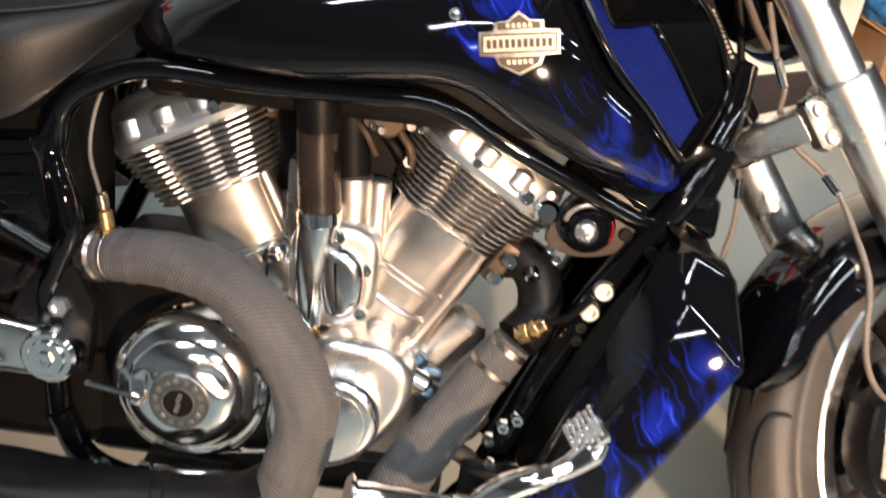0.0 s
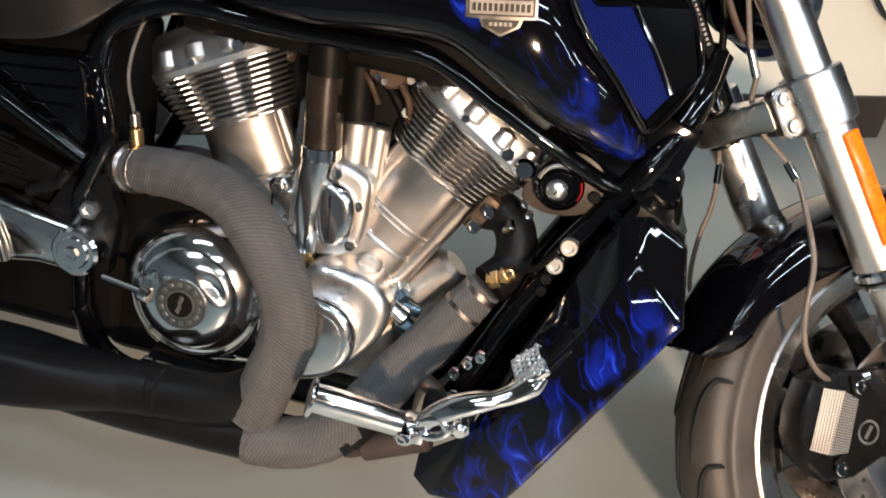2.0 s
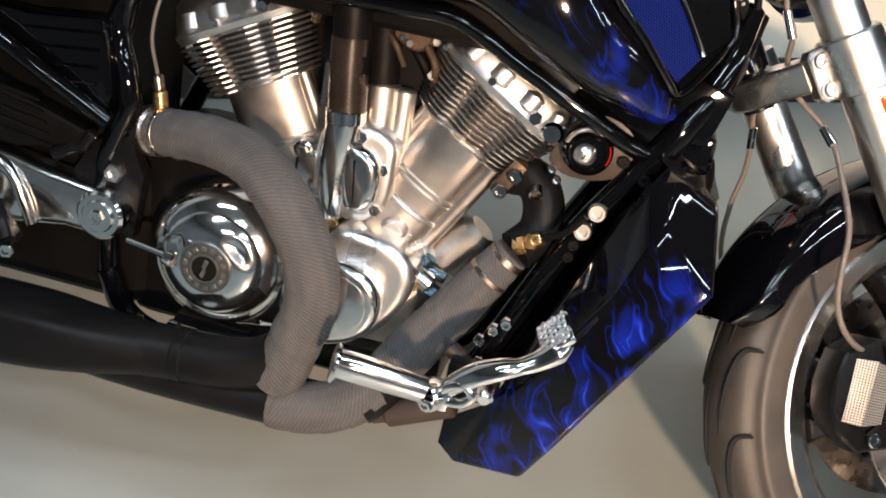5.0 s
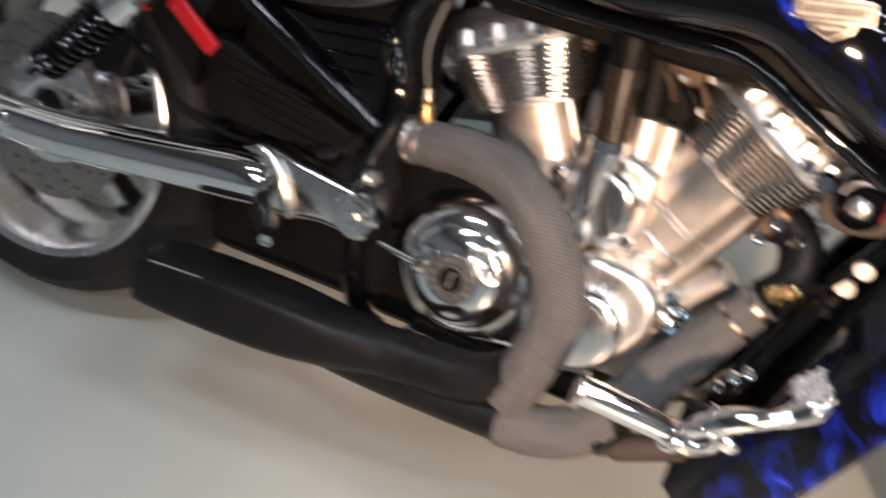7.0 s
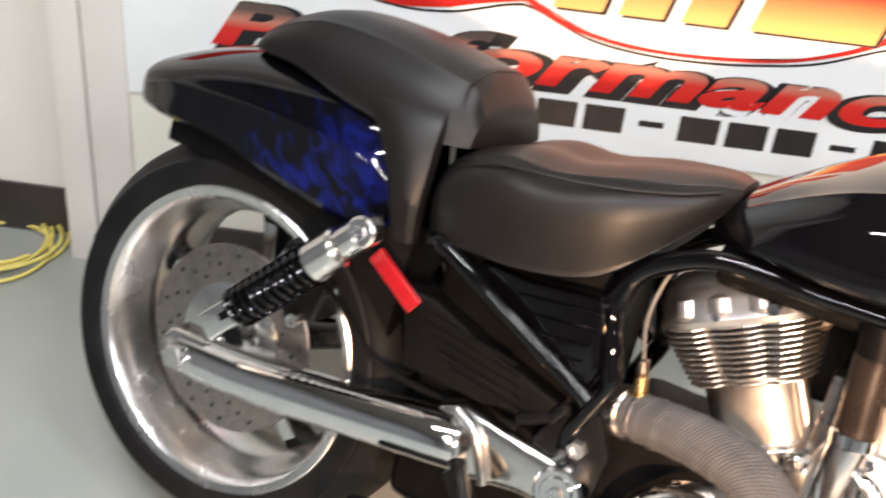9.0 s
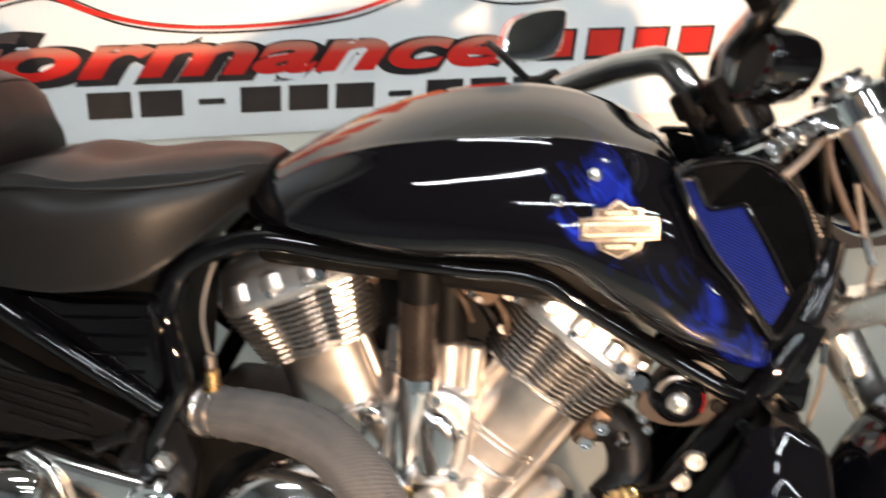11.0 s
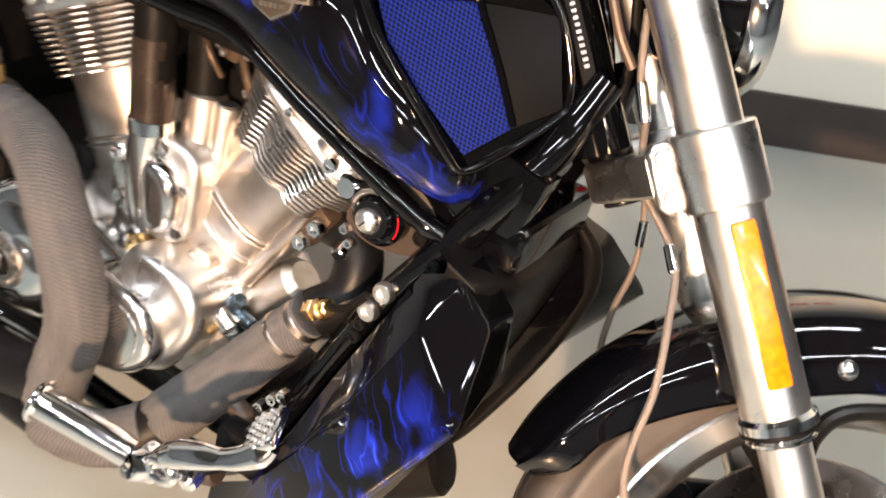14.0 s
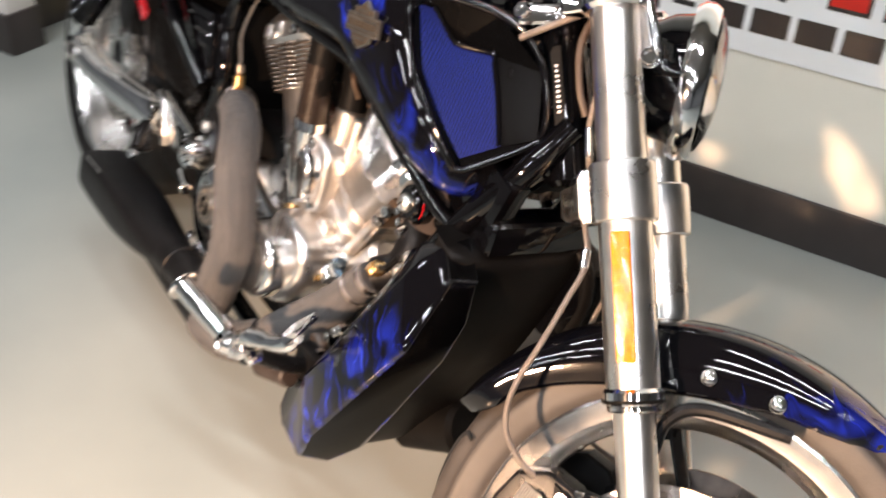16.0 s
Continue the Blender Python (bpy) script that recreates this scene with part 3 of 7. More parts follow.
for a_, b_, n_ in ((S0 + 0.014, -2.2, 0.08), (-2.04, WEND, 0.0)):
    slab("baseboard", a_, b_, n_ - 0.012, n_ - 0.001, 0.001, 0.125, BASEBOARD, 0.003, "dark brown rubber baseboard")
slab("baseboard", W0 + 0.01, S0, -0.408, -0.396, 0.001, 0.125, BASEBOARD, 0.003, "dark brown rubber baseboard")
slab("baseboard", S0 + 0.001, S0 + 0.013, -0.299, 0.067, 0.001, 0.125, BASEBOARD, 0.003, "dark brown rubber baseboard")
slab("trim", -2.195, -2.13, -0.022, -0.001, 0.0, 2.1, DOORPAINT, 0.004, "off-white painted door trim strip")
slab("trim", -2.128, -2.04, -0.012, -0.001, 0.0, 2.1, DOORPAINT, 0.003, "off-white painted door trim strip")
slab("trim", S0 + 0.001, S0 + 0.03, 0.04, 0.078, 0.126, 2.1, DOORPAINT, 0.004, "off-white painted corner trim")

# ceiling fixtures over the lamps
FIXTURE = pbr("white_enamel", (0.8, 0.8, 0.78), 0.35, var=0.03)
for s_, n_ in TUBES:
    fx = new("ceiling_light")
    fx.matrix_basis = ROOM @ pose(s_, n_, CEIL)
    tagged(fx, "white enamel ceiling light with bare tubes", "ceiling light", "ceiling lights")
    part("housing", rbox((1.25, 0.16, 0.045), Matrix.Translation((0, 0, -0.0235)), 0.006), FIXTURE, fx)

# banner on the wall: vinyl sheet with print
banner = finish(rbox((2.36, 0.003, 0.98), Matrix.Translation((0, -0.003, 0.49)), 0.0), "wall_banner", VINYL, smooth=0)
banner.matrix_basis = ROOM @ pose(-0.90, 0, 0.424)
tagged(banner, "white vinyl banner with red flames and lettering on the wall", "banner")


def print_strip(name, pts_top, pts_bottom, material, y):
    """A flat printed shape between two edges, given as (s, z)."""
    a, _ = spline([Vector((s + 0.90, y, z - 0.424)) for s, z in pts_top], 8)
    b, _ = spline([Vector((s + 0.90, y, z - 0.424)) for s, z in pts_bottom], 8)
    k = min(len(a), len(b))
    bm = loft([a[:k], b[:k]], caps=False, closed_ring=False)
    return part(name, bm, material, banner, smooth=0)


LOW = [(-2.07, 0.75), (-1.80, 0.742), (-1.666, 0.717), (-1.573, 0.691), (-1.476, 0.674), (-1.376, 0.678), (-1.273, 0.704), (-1.222, 0.702), (-1.115, 0.657), (-1.006, 0.639), (-0.895, 0.637), (-0.783, 0.645), (-0.67, 0.663), (-0.561, 0.703), (-0.503, 0.709), (-0.377, 0.683), (-0.256, 0.689), (-0.14, 0.721), (-0.019, 0.741), (0.16, 0.738)]
print_strip("printed_outline", [(s, z + 0.005) for s, z in LOW], LOW, BLACKINK, -0.0056)
print_strip("printed_edge", [(s, z + 0.017) for s, z in LOW], [(s, z + 0.0135) for s, z in LOW], BLACKINK, -0.0058)
for top_, low_ in (
    (((-2.07, 0.86), (-1.9, 0.87), (-1.72, 0.80), (-1.64, 0.755), (-1.581, 0.716)), ((-2.07, 0.77), (-1.9, 0.765), (-1.72, 0.745), (-1.64, 0.727), (-1.572, 0.71))),
    (((-1.581, 0.716), (-1.521, 0.738), (-1.473, 0.729), (-1.424, 0.729), (-1.385, 0.746)), ((-1.572, 0.71), (-1.525, 0.688), (-1.476, 0.68), (-1.43, 0.683), (-1.385, 0.688))),
    (((-1.385, 0.746), (-1.385, 0.90), (-1.34, 0.95), (-1.285, 0.80), (-1.243, 0.733)), ((-1.385, 0.688), (-1.35, 0.697), (-1.314, 0.705), (-1.27, 0.713), (-1.243, 0.717))),
    (((-1.243, 0.733), (-1.165, 0.69), (-1.062, 0.661), (-0.952, 0.652), (-0.84, 0.655), (-0.728, 0.667), (-0.617, 0.702), (-0.531, 0.75)), ((-1.243, 0.717), (-1.169, 0.68), (-1.062, 0.654), (-0.952, 0.646), (-0.84, 0.649), (-0.728, 0.661), (-0.617, 0.692), (-0.531, 0.731))),
    (((-0.531, 0.75), (-0.50, 0.82), (-0.46, 0.95), (-0.40, 0.90), (-0.37, 0.762)), ((-0.531, 0.731), (-0.47, 0.722), (-0.42, 0.709), (-0.39, 0.702), (-0.37, 0.70))),
    (((-0.37, 0.762), (-0.335, 0.745), (-0.29, 0.741), (-0.22, 0.755), (-0.154, 0.769), (-0.06, 0.777)), ((-0.37, 0.70), (-0.32, 0.699), (-0.271, 0.70), (-0.21, 0.72), (-0.146, 0.744), (-0.06, 0.768))),
):
    print_strip("printed_flame", top_, low_, RED, -0.0062)
HOOK = [(-0.36, 0.80), (-0.38, 0.775), (-0.357, 0.751), (-0.305, 0.739), (-0.247, 0.749), (-0.154, 0.772), (-0.04, 0.781)]
print_strip("printed_outline", [(s, z + 0.009) for s, z in HOOK], [(s, z + 0.004) for s, z in HOOK], BLACKINK, -0.0066)
HOOK = [(-1.60, 0.735), (-1.521, 0.742), (-1.473, 0.733), (-1.424, 0.733), (-1.383, 0.75), (-1.393, 0.78)]
print_strip("printed_outline", [(s, z + 0.008) for s, z in HOOK], [(s, z + 0.003) for s, z in HOOK], BLACKINK, -0.0066)


def logo_paint():
    m = pbr("red_orange_fade", (0.8, 0.16, 0.02), 0.4, var=0.1)
    nt, nodes, link, p = links(m)
    tc = nodes.new("ShaderNodeTexCoord")
    sep = nodes.new("ShaderNodeSeparateXYZ")
    link.new(tc.outputs["Object"], sep.inputs[0])
    mr = nodes.new("ShaderNodeMapRange")
    mr.inputs["From Min"].default_value, mr.inputs["From Max"].default_value = 0.29, 0.38
    link.new(sep.outputs["Z"], mr.inputs["Value"])
    ramp = nodes.new("ShaderNodeValToRGB")
    ramp.color_ramp.elements[0].color = (0.9, 0.5, 0.16, 1)
    ramp.color_ramp.elements[1].color = (0.68, 0.03, 0.015, 1)
    link.new(mr.outputs["Result"], ramp.inputs["Fac"])
    link.new(ramp.outputs["Color"], p.inputs["Base Color"])
    return m


LOGO = logo_paint()


def logo_block(x, w, h, lean):
    """A plain leaning block of the printed logo."""
    out = bmesh.new()
    for k, (dx, g) in enumerate(((0.008, 0.0), (0, 0))):
        vs = [out.verts.new((x + 0.90 + a * w + b * lean + dx, -0.0066 - 0.0006 * k, 0.29 + b * h - dx * 0.6)) for a, b in ((0, 0), (1, 0), (1, 1), (0, 1))]
        f = out.faces.new(vs)
        f.material_index = k
    ob = part("printed_block", out, BLACKINK, banner, smooth=0)
    ob.data.materials.append(LOGO)
    return ob


for x_, w_ in ((-1.19, 0.095), (-1.065, 0.085), (-0.945, 0.085), (-0.815, 0.235)):
    logo_block(x_, w_, 0.22, 0.06)


def lettering(text, size, m, material, name, extrude=0.0, shear=0.28, stretch=1.0, grow=0.0):
    cu = bpy.data.curves.new(name, "FONT")
    cu.body, cu.size, cu.shear, cu.extrude, cu.offset = text, size, shear, extrude, grow
    cu.space_character = 1.02
    tmp = bpy.data.objects.new("tmp", cu)
    scene.collection.objects.link(tmp)
    me = bpy.data.meshes.new_from_object(tmp.evaluated_get(bpy.context.evaluated_depsgraph_get()))
    bpy.data.objects.remove(tmp)
    me.materials.clear()
    me.materials.append(material)
    ob = new(name, me)
    ob.parent = banner
    ob.matrix_basis = m @ Matrix.Diagonal((stretch, 1, 1, 1))
    return ob


_face = Matrix.Rotation(radians(90), 4, "X")
for word_, s0_, s1_ in (("Per", -1.86, -1.455), ("formance", -1.43, -0.345)):
    for ink_, dx_, y_, dz_, g_ in ((BLACKINK, 0.004, -0.0058, -0.006, 0.012), (FADERED, 0.0, -0.0068, 0.0, 0.004)):
        w_ = lettering(word_, 0.125, Matrix.Identity(4), ink_, "printed_word", 0, 0.3, 1.0, g_)
        xs_ = [v.co.x for v in w_.data.vertices]
        k_ = (s1_ - s0_) / (max(xs_) - min(xs_))
        w_.matrix_basis = Matrix.Translation((s0_ + 0.90 - min(xs_) * k_ + dx_, y_, 0.134 + dz_)) @ _face @ Matrix.Diagonal((k_, 1, 1, 1))
for k_ in range(4):
    part("printed_bar", rbox((0.085, 0.0008, 0.07), Matrix.Translation((0.66 + 0.11 * k_, -0.0062, 0.17)) @ Matrix.Shear("XZ", 4, (0.3, 0)), 0), BLACKINK, banner, smooth=0)
    part("printed_bar", rbox((0.072, 0.0008, 0.056), Matrix.Translation((0.658 + 0.11 * k_, -0.0068, 0.172)) @ Matrix.Shear("XZ", 4, (0.3, 0)), 0), RED, banner, smooth=0)
# the number below, as plain bars of its size
for k_ in range(11):
    w_ = 0.05 if k_ in (2, 6) else 0.08
    h_ = 0.012 if k_ in (2, 6) else 0.054
    part("printed_bar", rbox((w_, 0.0008, h_), Matrix.Translation((-0.25 + 0.0955 * k_, -0.0056, 0.0755)) @ Matrix.Shear("XZ", 4, (0.25, 0)), 0), BLACKINK, banner, smooth=0)

# coiled yellow air hose on the floor by the corner
HOSE = pbr("yellow_hose", (0.72, 0.6, 0.16), 0.4, var=0.12, scale=30)
hose_pts = []
for k_ in range(86):
    a_ = k_ * 0.37
    lap_ = a_ / (2 * math.pi)
    r1_ = 0.128 + 0.022 * math.sin(lap_ * 2.4) + 0.012 * math.sin(a_ * 0.5 + 1.0)
    hose_pts.append((r1_ * math.cos(a_) + 0.018 * math.sin(lap_ * 1.7), r1_ * math.sin(a_) + 0.016 * math.cos(lap_ * 2.9), 0.006 + 0.0045 * lap_ + 0.002 * math.sin(k_ * 0.7)))
hose = finish(tube(hose_pts, 0.0045, 8, 4), "air_hose", HOSE)
hose.matrix_basis = pose(-0.95, 0.20, 0)
tagged(hose, "yellow rubber air hose coiled loosely on the floor", "hose")

# cardboard box with blue plastic bags, at the wall
CARD = pbr("cardboard", (0.36, 0.2, 0.1), 0.8, var=0.12, scale=14, bump=0.1, bscale=200)
carton = new("cardboard_box")
carton.matrix_basis = ROOM @ pose(1.168, 0.135, 0, 0, 0, 1)
tagged(carton, "open brown cardboard box with small prints, past the wall end", "box")
for n_, sz_, p_, r_ in (("wall_panel", (0.42, 0.006, 0.22), (0, -0.15, 0.11), 0), ("wall_panel", (0.42, 0.006, 0.22), (0, 0.15, 0.11), 0), ("side_panel", (0.006, 0.294, 0.22), (-0.207, 0, 0.11), 0), ("side_panel", (0.006, 0.294, 0.22), (0.207, 0, 0.11), 0), ("base", (0.4, 0.28, 0.006), (0, 0, 0.004), 0)):
    part(n_, rbox(sz_, Matrix.Translation(p_), 0.001, 1), CARD, carton)
for sz_, p_, rx_, ry_ in (((0.41, 0.005, 0.11), (0, -0.185, 0.245), 40, 0), ((0.41, 0.005, 0.11), (0, 0.185, 0.245), -40, 0), ((0.13, 0.28, 0.005), (-0.258, 0, 0.232), 0, 28)):
    part("flap", rbox(sz_, Matrix.Translation(p_) @ Matrix.Rotation(radians(rx_), 4, "X") @ Matrix.Rotation(radians(ry_), 4, "Y"), 0.001, 1), CARD, carton)
PRINT = pbr("dark_print", (0.05, 0.04, 0.06), 0.7, var=0.2)
REDPRINT = pbr("red_print", (0.4, 0.07, 0.05), 0.7, var=0.2)
for sz_, p_, mt_ in (((0.022, 0.001, 0.022), (-0.075, -0.1536, 0.115), PRINT), ((0.05, 0.001, 0.014), (-0.12, -0.1536, 0.165), REDPRINT), ((0.03, 0.001, 0.01), (-0.06, -0.1536, 0.165), PRINT)):
    part("print", rbox(sz_, Matrix.Translation(p_), 0), mt_, carton)
BAG = pbr("blue_plastic_bag", (0.05, 0.2, 0.5), 0.25, var=0.5, scale=25, bump=0.6, bscale=40)
for p_, r_ in (((1.06, 0.10, 0.27), 0.105), ((1.22, 0.11, 0.26), 0.12), ((1.10, 0.2, 0.33), 0.11)):
    bm = bmesh.new()
    bmesh.ops.create_icosphere(bm, subdivisions=4, radius=r_)
    for v in bm.verts:
        k_ = 1 + 0.35 * noise.noise(v.co * 14 + Vector(p_) * 9) + 0.15 * noise.noise(v.co * 40)
        v.co = Vector((v.co.x * k_, v.co.y * k_, v.co.z * k_ * 0.8))
    bag = finish(bm, "plastic_bag", BAG, smooth=60)
    bag.matrix_basis = ROOM @ pose(*p_)
    tagged(bag, "crumpled blue and clear plastic bag in the cardboard box", "bag", "bags in the box")

# cable that hangs on the wall
CABLE = pbr("black_cable", (0.02, 0.02, 0.02), 0.5)
cable = finish(tube([(0.60, -0.012, 0.9), (0.612, -0.014, 0.65), (0.622, -0.018, 0.507), (0.643, -0.022, 0.43), (0.687, -0.024, 0.374), (0.73, -0.022, 0.345), (0.77, -0.02, 0.338), (0.808, -0.016, 0.352), (0.83, -0.014, 0.42), (0.833, -0.012, 0.65), (0.83, -0.012, 0.9)], 0.007, 10), "wall_cable", CABLE)
cable.matrix_basis = ROOM
tagged(cable, "black power cable hanging in a loop on the wall", "cable")

# ---- the motorcycle, in its own upright axes: x ahead from the rear axle, y to its left, z up ----
LEAN = radians(16.344)
bike = new("motorcycle")
bike.matrix_basis = Matrix.Translation((0, -0.325 * math.sin(LEAN) + 0.002, 0.305 - 0.325 * math.cos(LEAN))) @ Matrix.Rotation(-LEAN, 4, "X")
tagged(bike, "black cruiser motorcycle with blue flames leaning on its stand", "motorcycle")
RIGHT = Matrix.Rotation(radians(90), 4, "X")  # turns z into -y, the bike's right


def B(name, bm, material, label="", parent=None, smooth=35, m=None):
    return part(name, bm, material, parent or bike, label, m, smooth)


def disc_at(p, profile, seg=40):
    """A turned body on the bike's right side at p, heights counted outwards."""
    bm = lathe(profile, seg)
    bmesh.ops.transform(bm, matrix=Matrix.Translation(p) @ RIGHT, verts=bm.verts)
    return bm


# wheels -----------------------------------------------------------------


def wheel(name, m, rim_r, half, tyre_r, tyre_half, dish, spoke_h, discs, crown, rubber, lip=0.0):
    R = rim_r
    if lip:
        face = [(R, half), (R - 0.003, half + 0.0015), (R - 0.006, half), (R - lip, half - 0.005), (R - lip - 0.004, half - 0.010), (R - 0.044, half - dish * 0.8), (R - 0.046, half - dish)]
    else:
        face = [(R, half), (R - 0.003, half + 0.002), (R - 0.015, half - 0.001), (R - 0.019, half - 0.006), (R - 0.024, half - 0.018), (R - 0.031, half - dish * 0.5), (R - 0.040, half - dish * 0.85), (R - 0.046, half - dish)]
    # the tyre hides the outer well
    prof = face + [(r, -h) for r, h in reversed(face)] + [(R - 0.004, -half - 0.002), (R + 0.004, -half + 0.008), (R - 0.01, 0), (R + 0.004, half - 0.008), (R - 0.004, half + 0.002)]
    rim = B(name, lathe(prof, 96, loop=True), RIMMETAL, "polished cast wheel", m=m)
    t = tyre_half
    tp = [(R - 0.004, half - 0.004), (R + 0.006, half + 0.004), (R + 0.02, t - 0.001), (R + 0.036, t), (tyre_r - crown * 0.75, t - 0.008), (tyre_r - crown * 0.3, t * 0.72), (tyre_r - crown * 0.07, t * 0.4), (tyre_r, 0)]
    tp = tp + [(r, -h) for r, h in reversed(tp[:-1])]
    col, _ = spline([Vector((r, 0, h)) for r, h in tp], 3)
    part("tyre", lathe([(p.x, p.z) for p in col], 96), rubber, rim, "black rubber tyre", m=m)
    part("hub", lathe([(0, half * 0.75), (0.028, half * 0.75), (0.032, half * 0.7), (0.04, half * 0.5), (0.045, 0.02), (0.055, 0.015), (0.055, -0.015), (0.045, -0.02), (0.04, -half * 0.6), (0.03, -half * 0.75), (0, -half * 0.75)], 40), BLACKCOAT, rim, m=m)
    for k in range(5):
        a = 2 * math.pi * (k + 0.15) / 5
        secs = []
        for rr, w, th, tw in ((0.045, 0.026, 0.020, 0), (0.09, 0.021, 0.016, 0.05), (0.14, 0.019, 0.014, 0.1), (R - 0.05, 0.026, 0.016, 0.16), (R - 0.04, 0.03, 0.018, 0.16)):
            ca, sa = math.cos(a + tw), math.sin(a + tw)
            secs.append([(rr * ca - u * w * sa, rr * sa + u * w * ca, spoke_h + v * th) for u, v in ((-1, -1), (1, -1), (1, 0.2), (0.6, 1), (-0.6, 1), (-1, 0.2))])
        part("spoke", loft(smooth_rings([[Vector(p) for p in s] for s in secs], 3)), BLACKCOAT, rim, "black cast spoke", m=m)
        inner = []
        for rr, w, tw in ((0.07, 0.009, 0.03), (0.12, 0.009, 0.08), (R - 0.06, 0.012, 0.15)):
            ca, sa = math.cos(a + tw), math.sin(a + tw)
            inner.append([Vector((rr * ca - u * w * sa, rr * sa + u * w * ca, spoke_h + v)) for u, v in ((-1, 0.004), (1, 0.004), (1, 0.0195), (-1, 0.0195))])
        part("spoke_face", loft(inner), POLISHED, rim, "machined silver spoke face", m=m)
    for h, r0, r1 in discs:
        d = part("brake_disc", lathe([(r0, h - 0.0025), (r0, h + 0.0025), (r1 - 0.001, h + 0.0025), (r1, h + 0.0015), (r1, h - 0.0015), (r1 - 0.001, h - 0.0025)], 72, loop=True), STEEL, rim, "drilled steel brake disc", m=m)
        part("disc_carrier", lathe([(0.03, h - 0.004), (0.03, h + 0.006), (r0 - 0.012, h + 0.006), (r0 + 0.002, h + 0.0035), (r0 + 0.002, h - 0.004)], 40, loop=True), POLISHED, rim, m=m)
        side = 1 if h > 0 else -1
        hole_mesh = None
        for k in range(42):
            a = 2 * math.pi * k / 42
            rr = r0 + (r1 - r0) * (0.25, 0.5, 0.75)[k % 3]
            if hole_mesh is None:
                hole = part("disc_hole", lathe([(0, 0.0004), (0.0032, 0.0004), (0.0037, 0.0001), (0.0037, -0.002), (0, -0.002)], 10), DARK, rim)
                hole_mesh = hole.data
            else:
                hole = new("disc_hole", hole_mesh)
                hole.parent = rim
            hole.matrix_basis = m @ Matrix.Translation((rr * math.cos(a), rr * math.sin(a), h + side * 0.0025))
        for k in range(5):
            a = 2 * math.pi * k / 5 + 0.3
            part("disc_bolt", bolt((0.052 * math.cos(a), 0.052 * math.sin(a), h + 0.006 * (1 if h > 0 else -1)), (0, 0, 1 if h > 0 else -1), 0.007, 0.005, "round"), CHROME, rim, m=m)
    return rim


rear_m = Matrix.Translation((0, 0, 0.325)) @ RIGHT
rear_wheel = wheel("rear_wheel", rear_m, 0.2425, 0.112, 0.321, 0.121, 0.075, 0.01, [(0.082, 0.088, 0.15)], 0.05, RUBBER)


def tread(rim, m, tyre_r, crown, t, count, sweep, reach, r=0.0035):
    """Sunk tread lines on both shoulders."""
    for k in range(count):
        a0 = 2 * math.pi * k / count
        for s in (1, -1):
            pts = []
            for f in (0, 0.25, 0.5, 0.75, 1):
                h = s * t * (0.18 + reach * f)
                rad = tyre_r - crown * (h / t) ** 2 * 0.62 - 0.0006
                a = a0 + s * sweep * f ** 2.0 + (math.pi / count if s < 0 else 0)
                pts.append((rad * math.cos(a), rad * math.sin(a), h))
            part("tread_groove", tube(pts, [r * 0.5, r, r, r, r * 0.4], 6, 4), GROOVE, rim, m=m)


tread(rear_wheel, rear_m, 0.321, 0.05, 0.121, 14, 0.22, 0.62, 0.003)

# steering axes, turned to the bike's left: ahead, left, up along the fork
FORK = Matrix(((0.7225, -0.3786, -0.5786, 1.70), (0.5056, 0.8601, 0.0685, 0.03), (0.4716, -0.342, 0.8128, 0.32), (0, 0, 0, 1)))
front_m = FORK @ RIGHT
front_wheel = wheel("front_wheel", front_m, 0.2545, 0.052, 0.325, 0.060, 0.03, 0.0, [(0.066, 0.105, 0.15), (-0.066, 0.105, 0.15)], 0.036, SCUFFED_LIT, 0.027)


def hooked_tread(rim, m, tyre_r, crown, t, count, sweep, r):
    """Sunk grooves that leave the shoulder straight across and bend round the tyre."""
    for k in range(count):
        for s in (1, -1):
            pts = []
            for h_, g_ in ((0.2, 0.0), (0.29, 0.3), (0.4, 0.6), (0.52, 0.84), (0.66, 0.97), (0.82, 1.0), (0.97, 1.0)):
                a = 2 * math.pi * (k + (0.5 if s < 0 else 0)) / count + s * sweep * g_
                rad = tyre_r - crown * h_ ** 2 * 0.62 - 0.0008 - (0.006 * (h_ - 0.8) if h_ > 0.8 else 0)
                pts.append((rad * math.cos(a), rad * math.sin(a), s * t * h_))
            part("tread_groove", tube(pts, [r * 0.35, r * 0.8, r * 1.1, r * 1.1, r, r * 0.7, r * 0.4], 6, 3), GROOVE, rim, m=m)


hooked_tread(front_wheel, front_m, 0.325, 0.036, 0.06, 18, -0.36, 0.0046)


def F(name, bm, material, label="", parent=None, smooth=35):
    return part(name, bm, material, parent or bike, label, FORK, smooth)


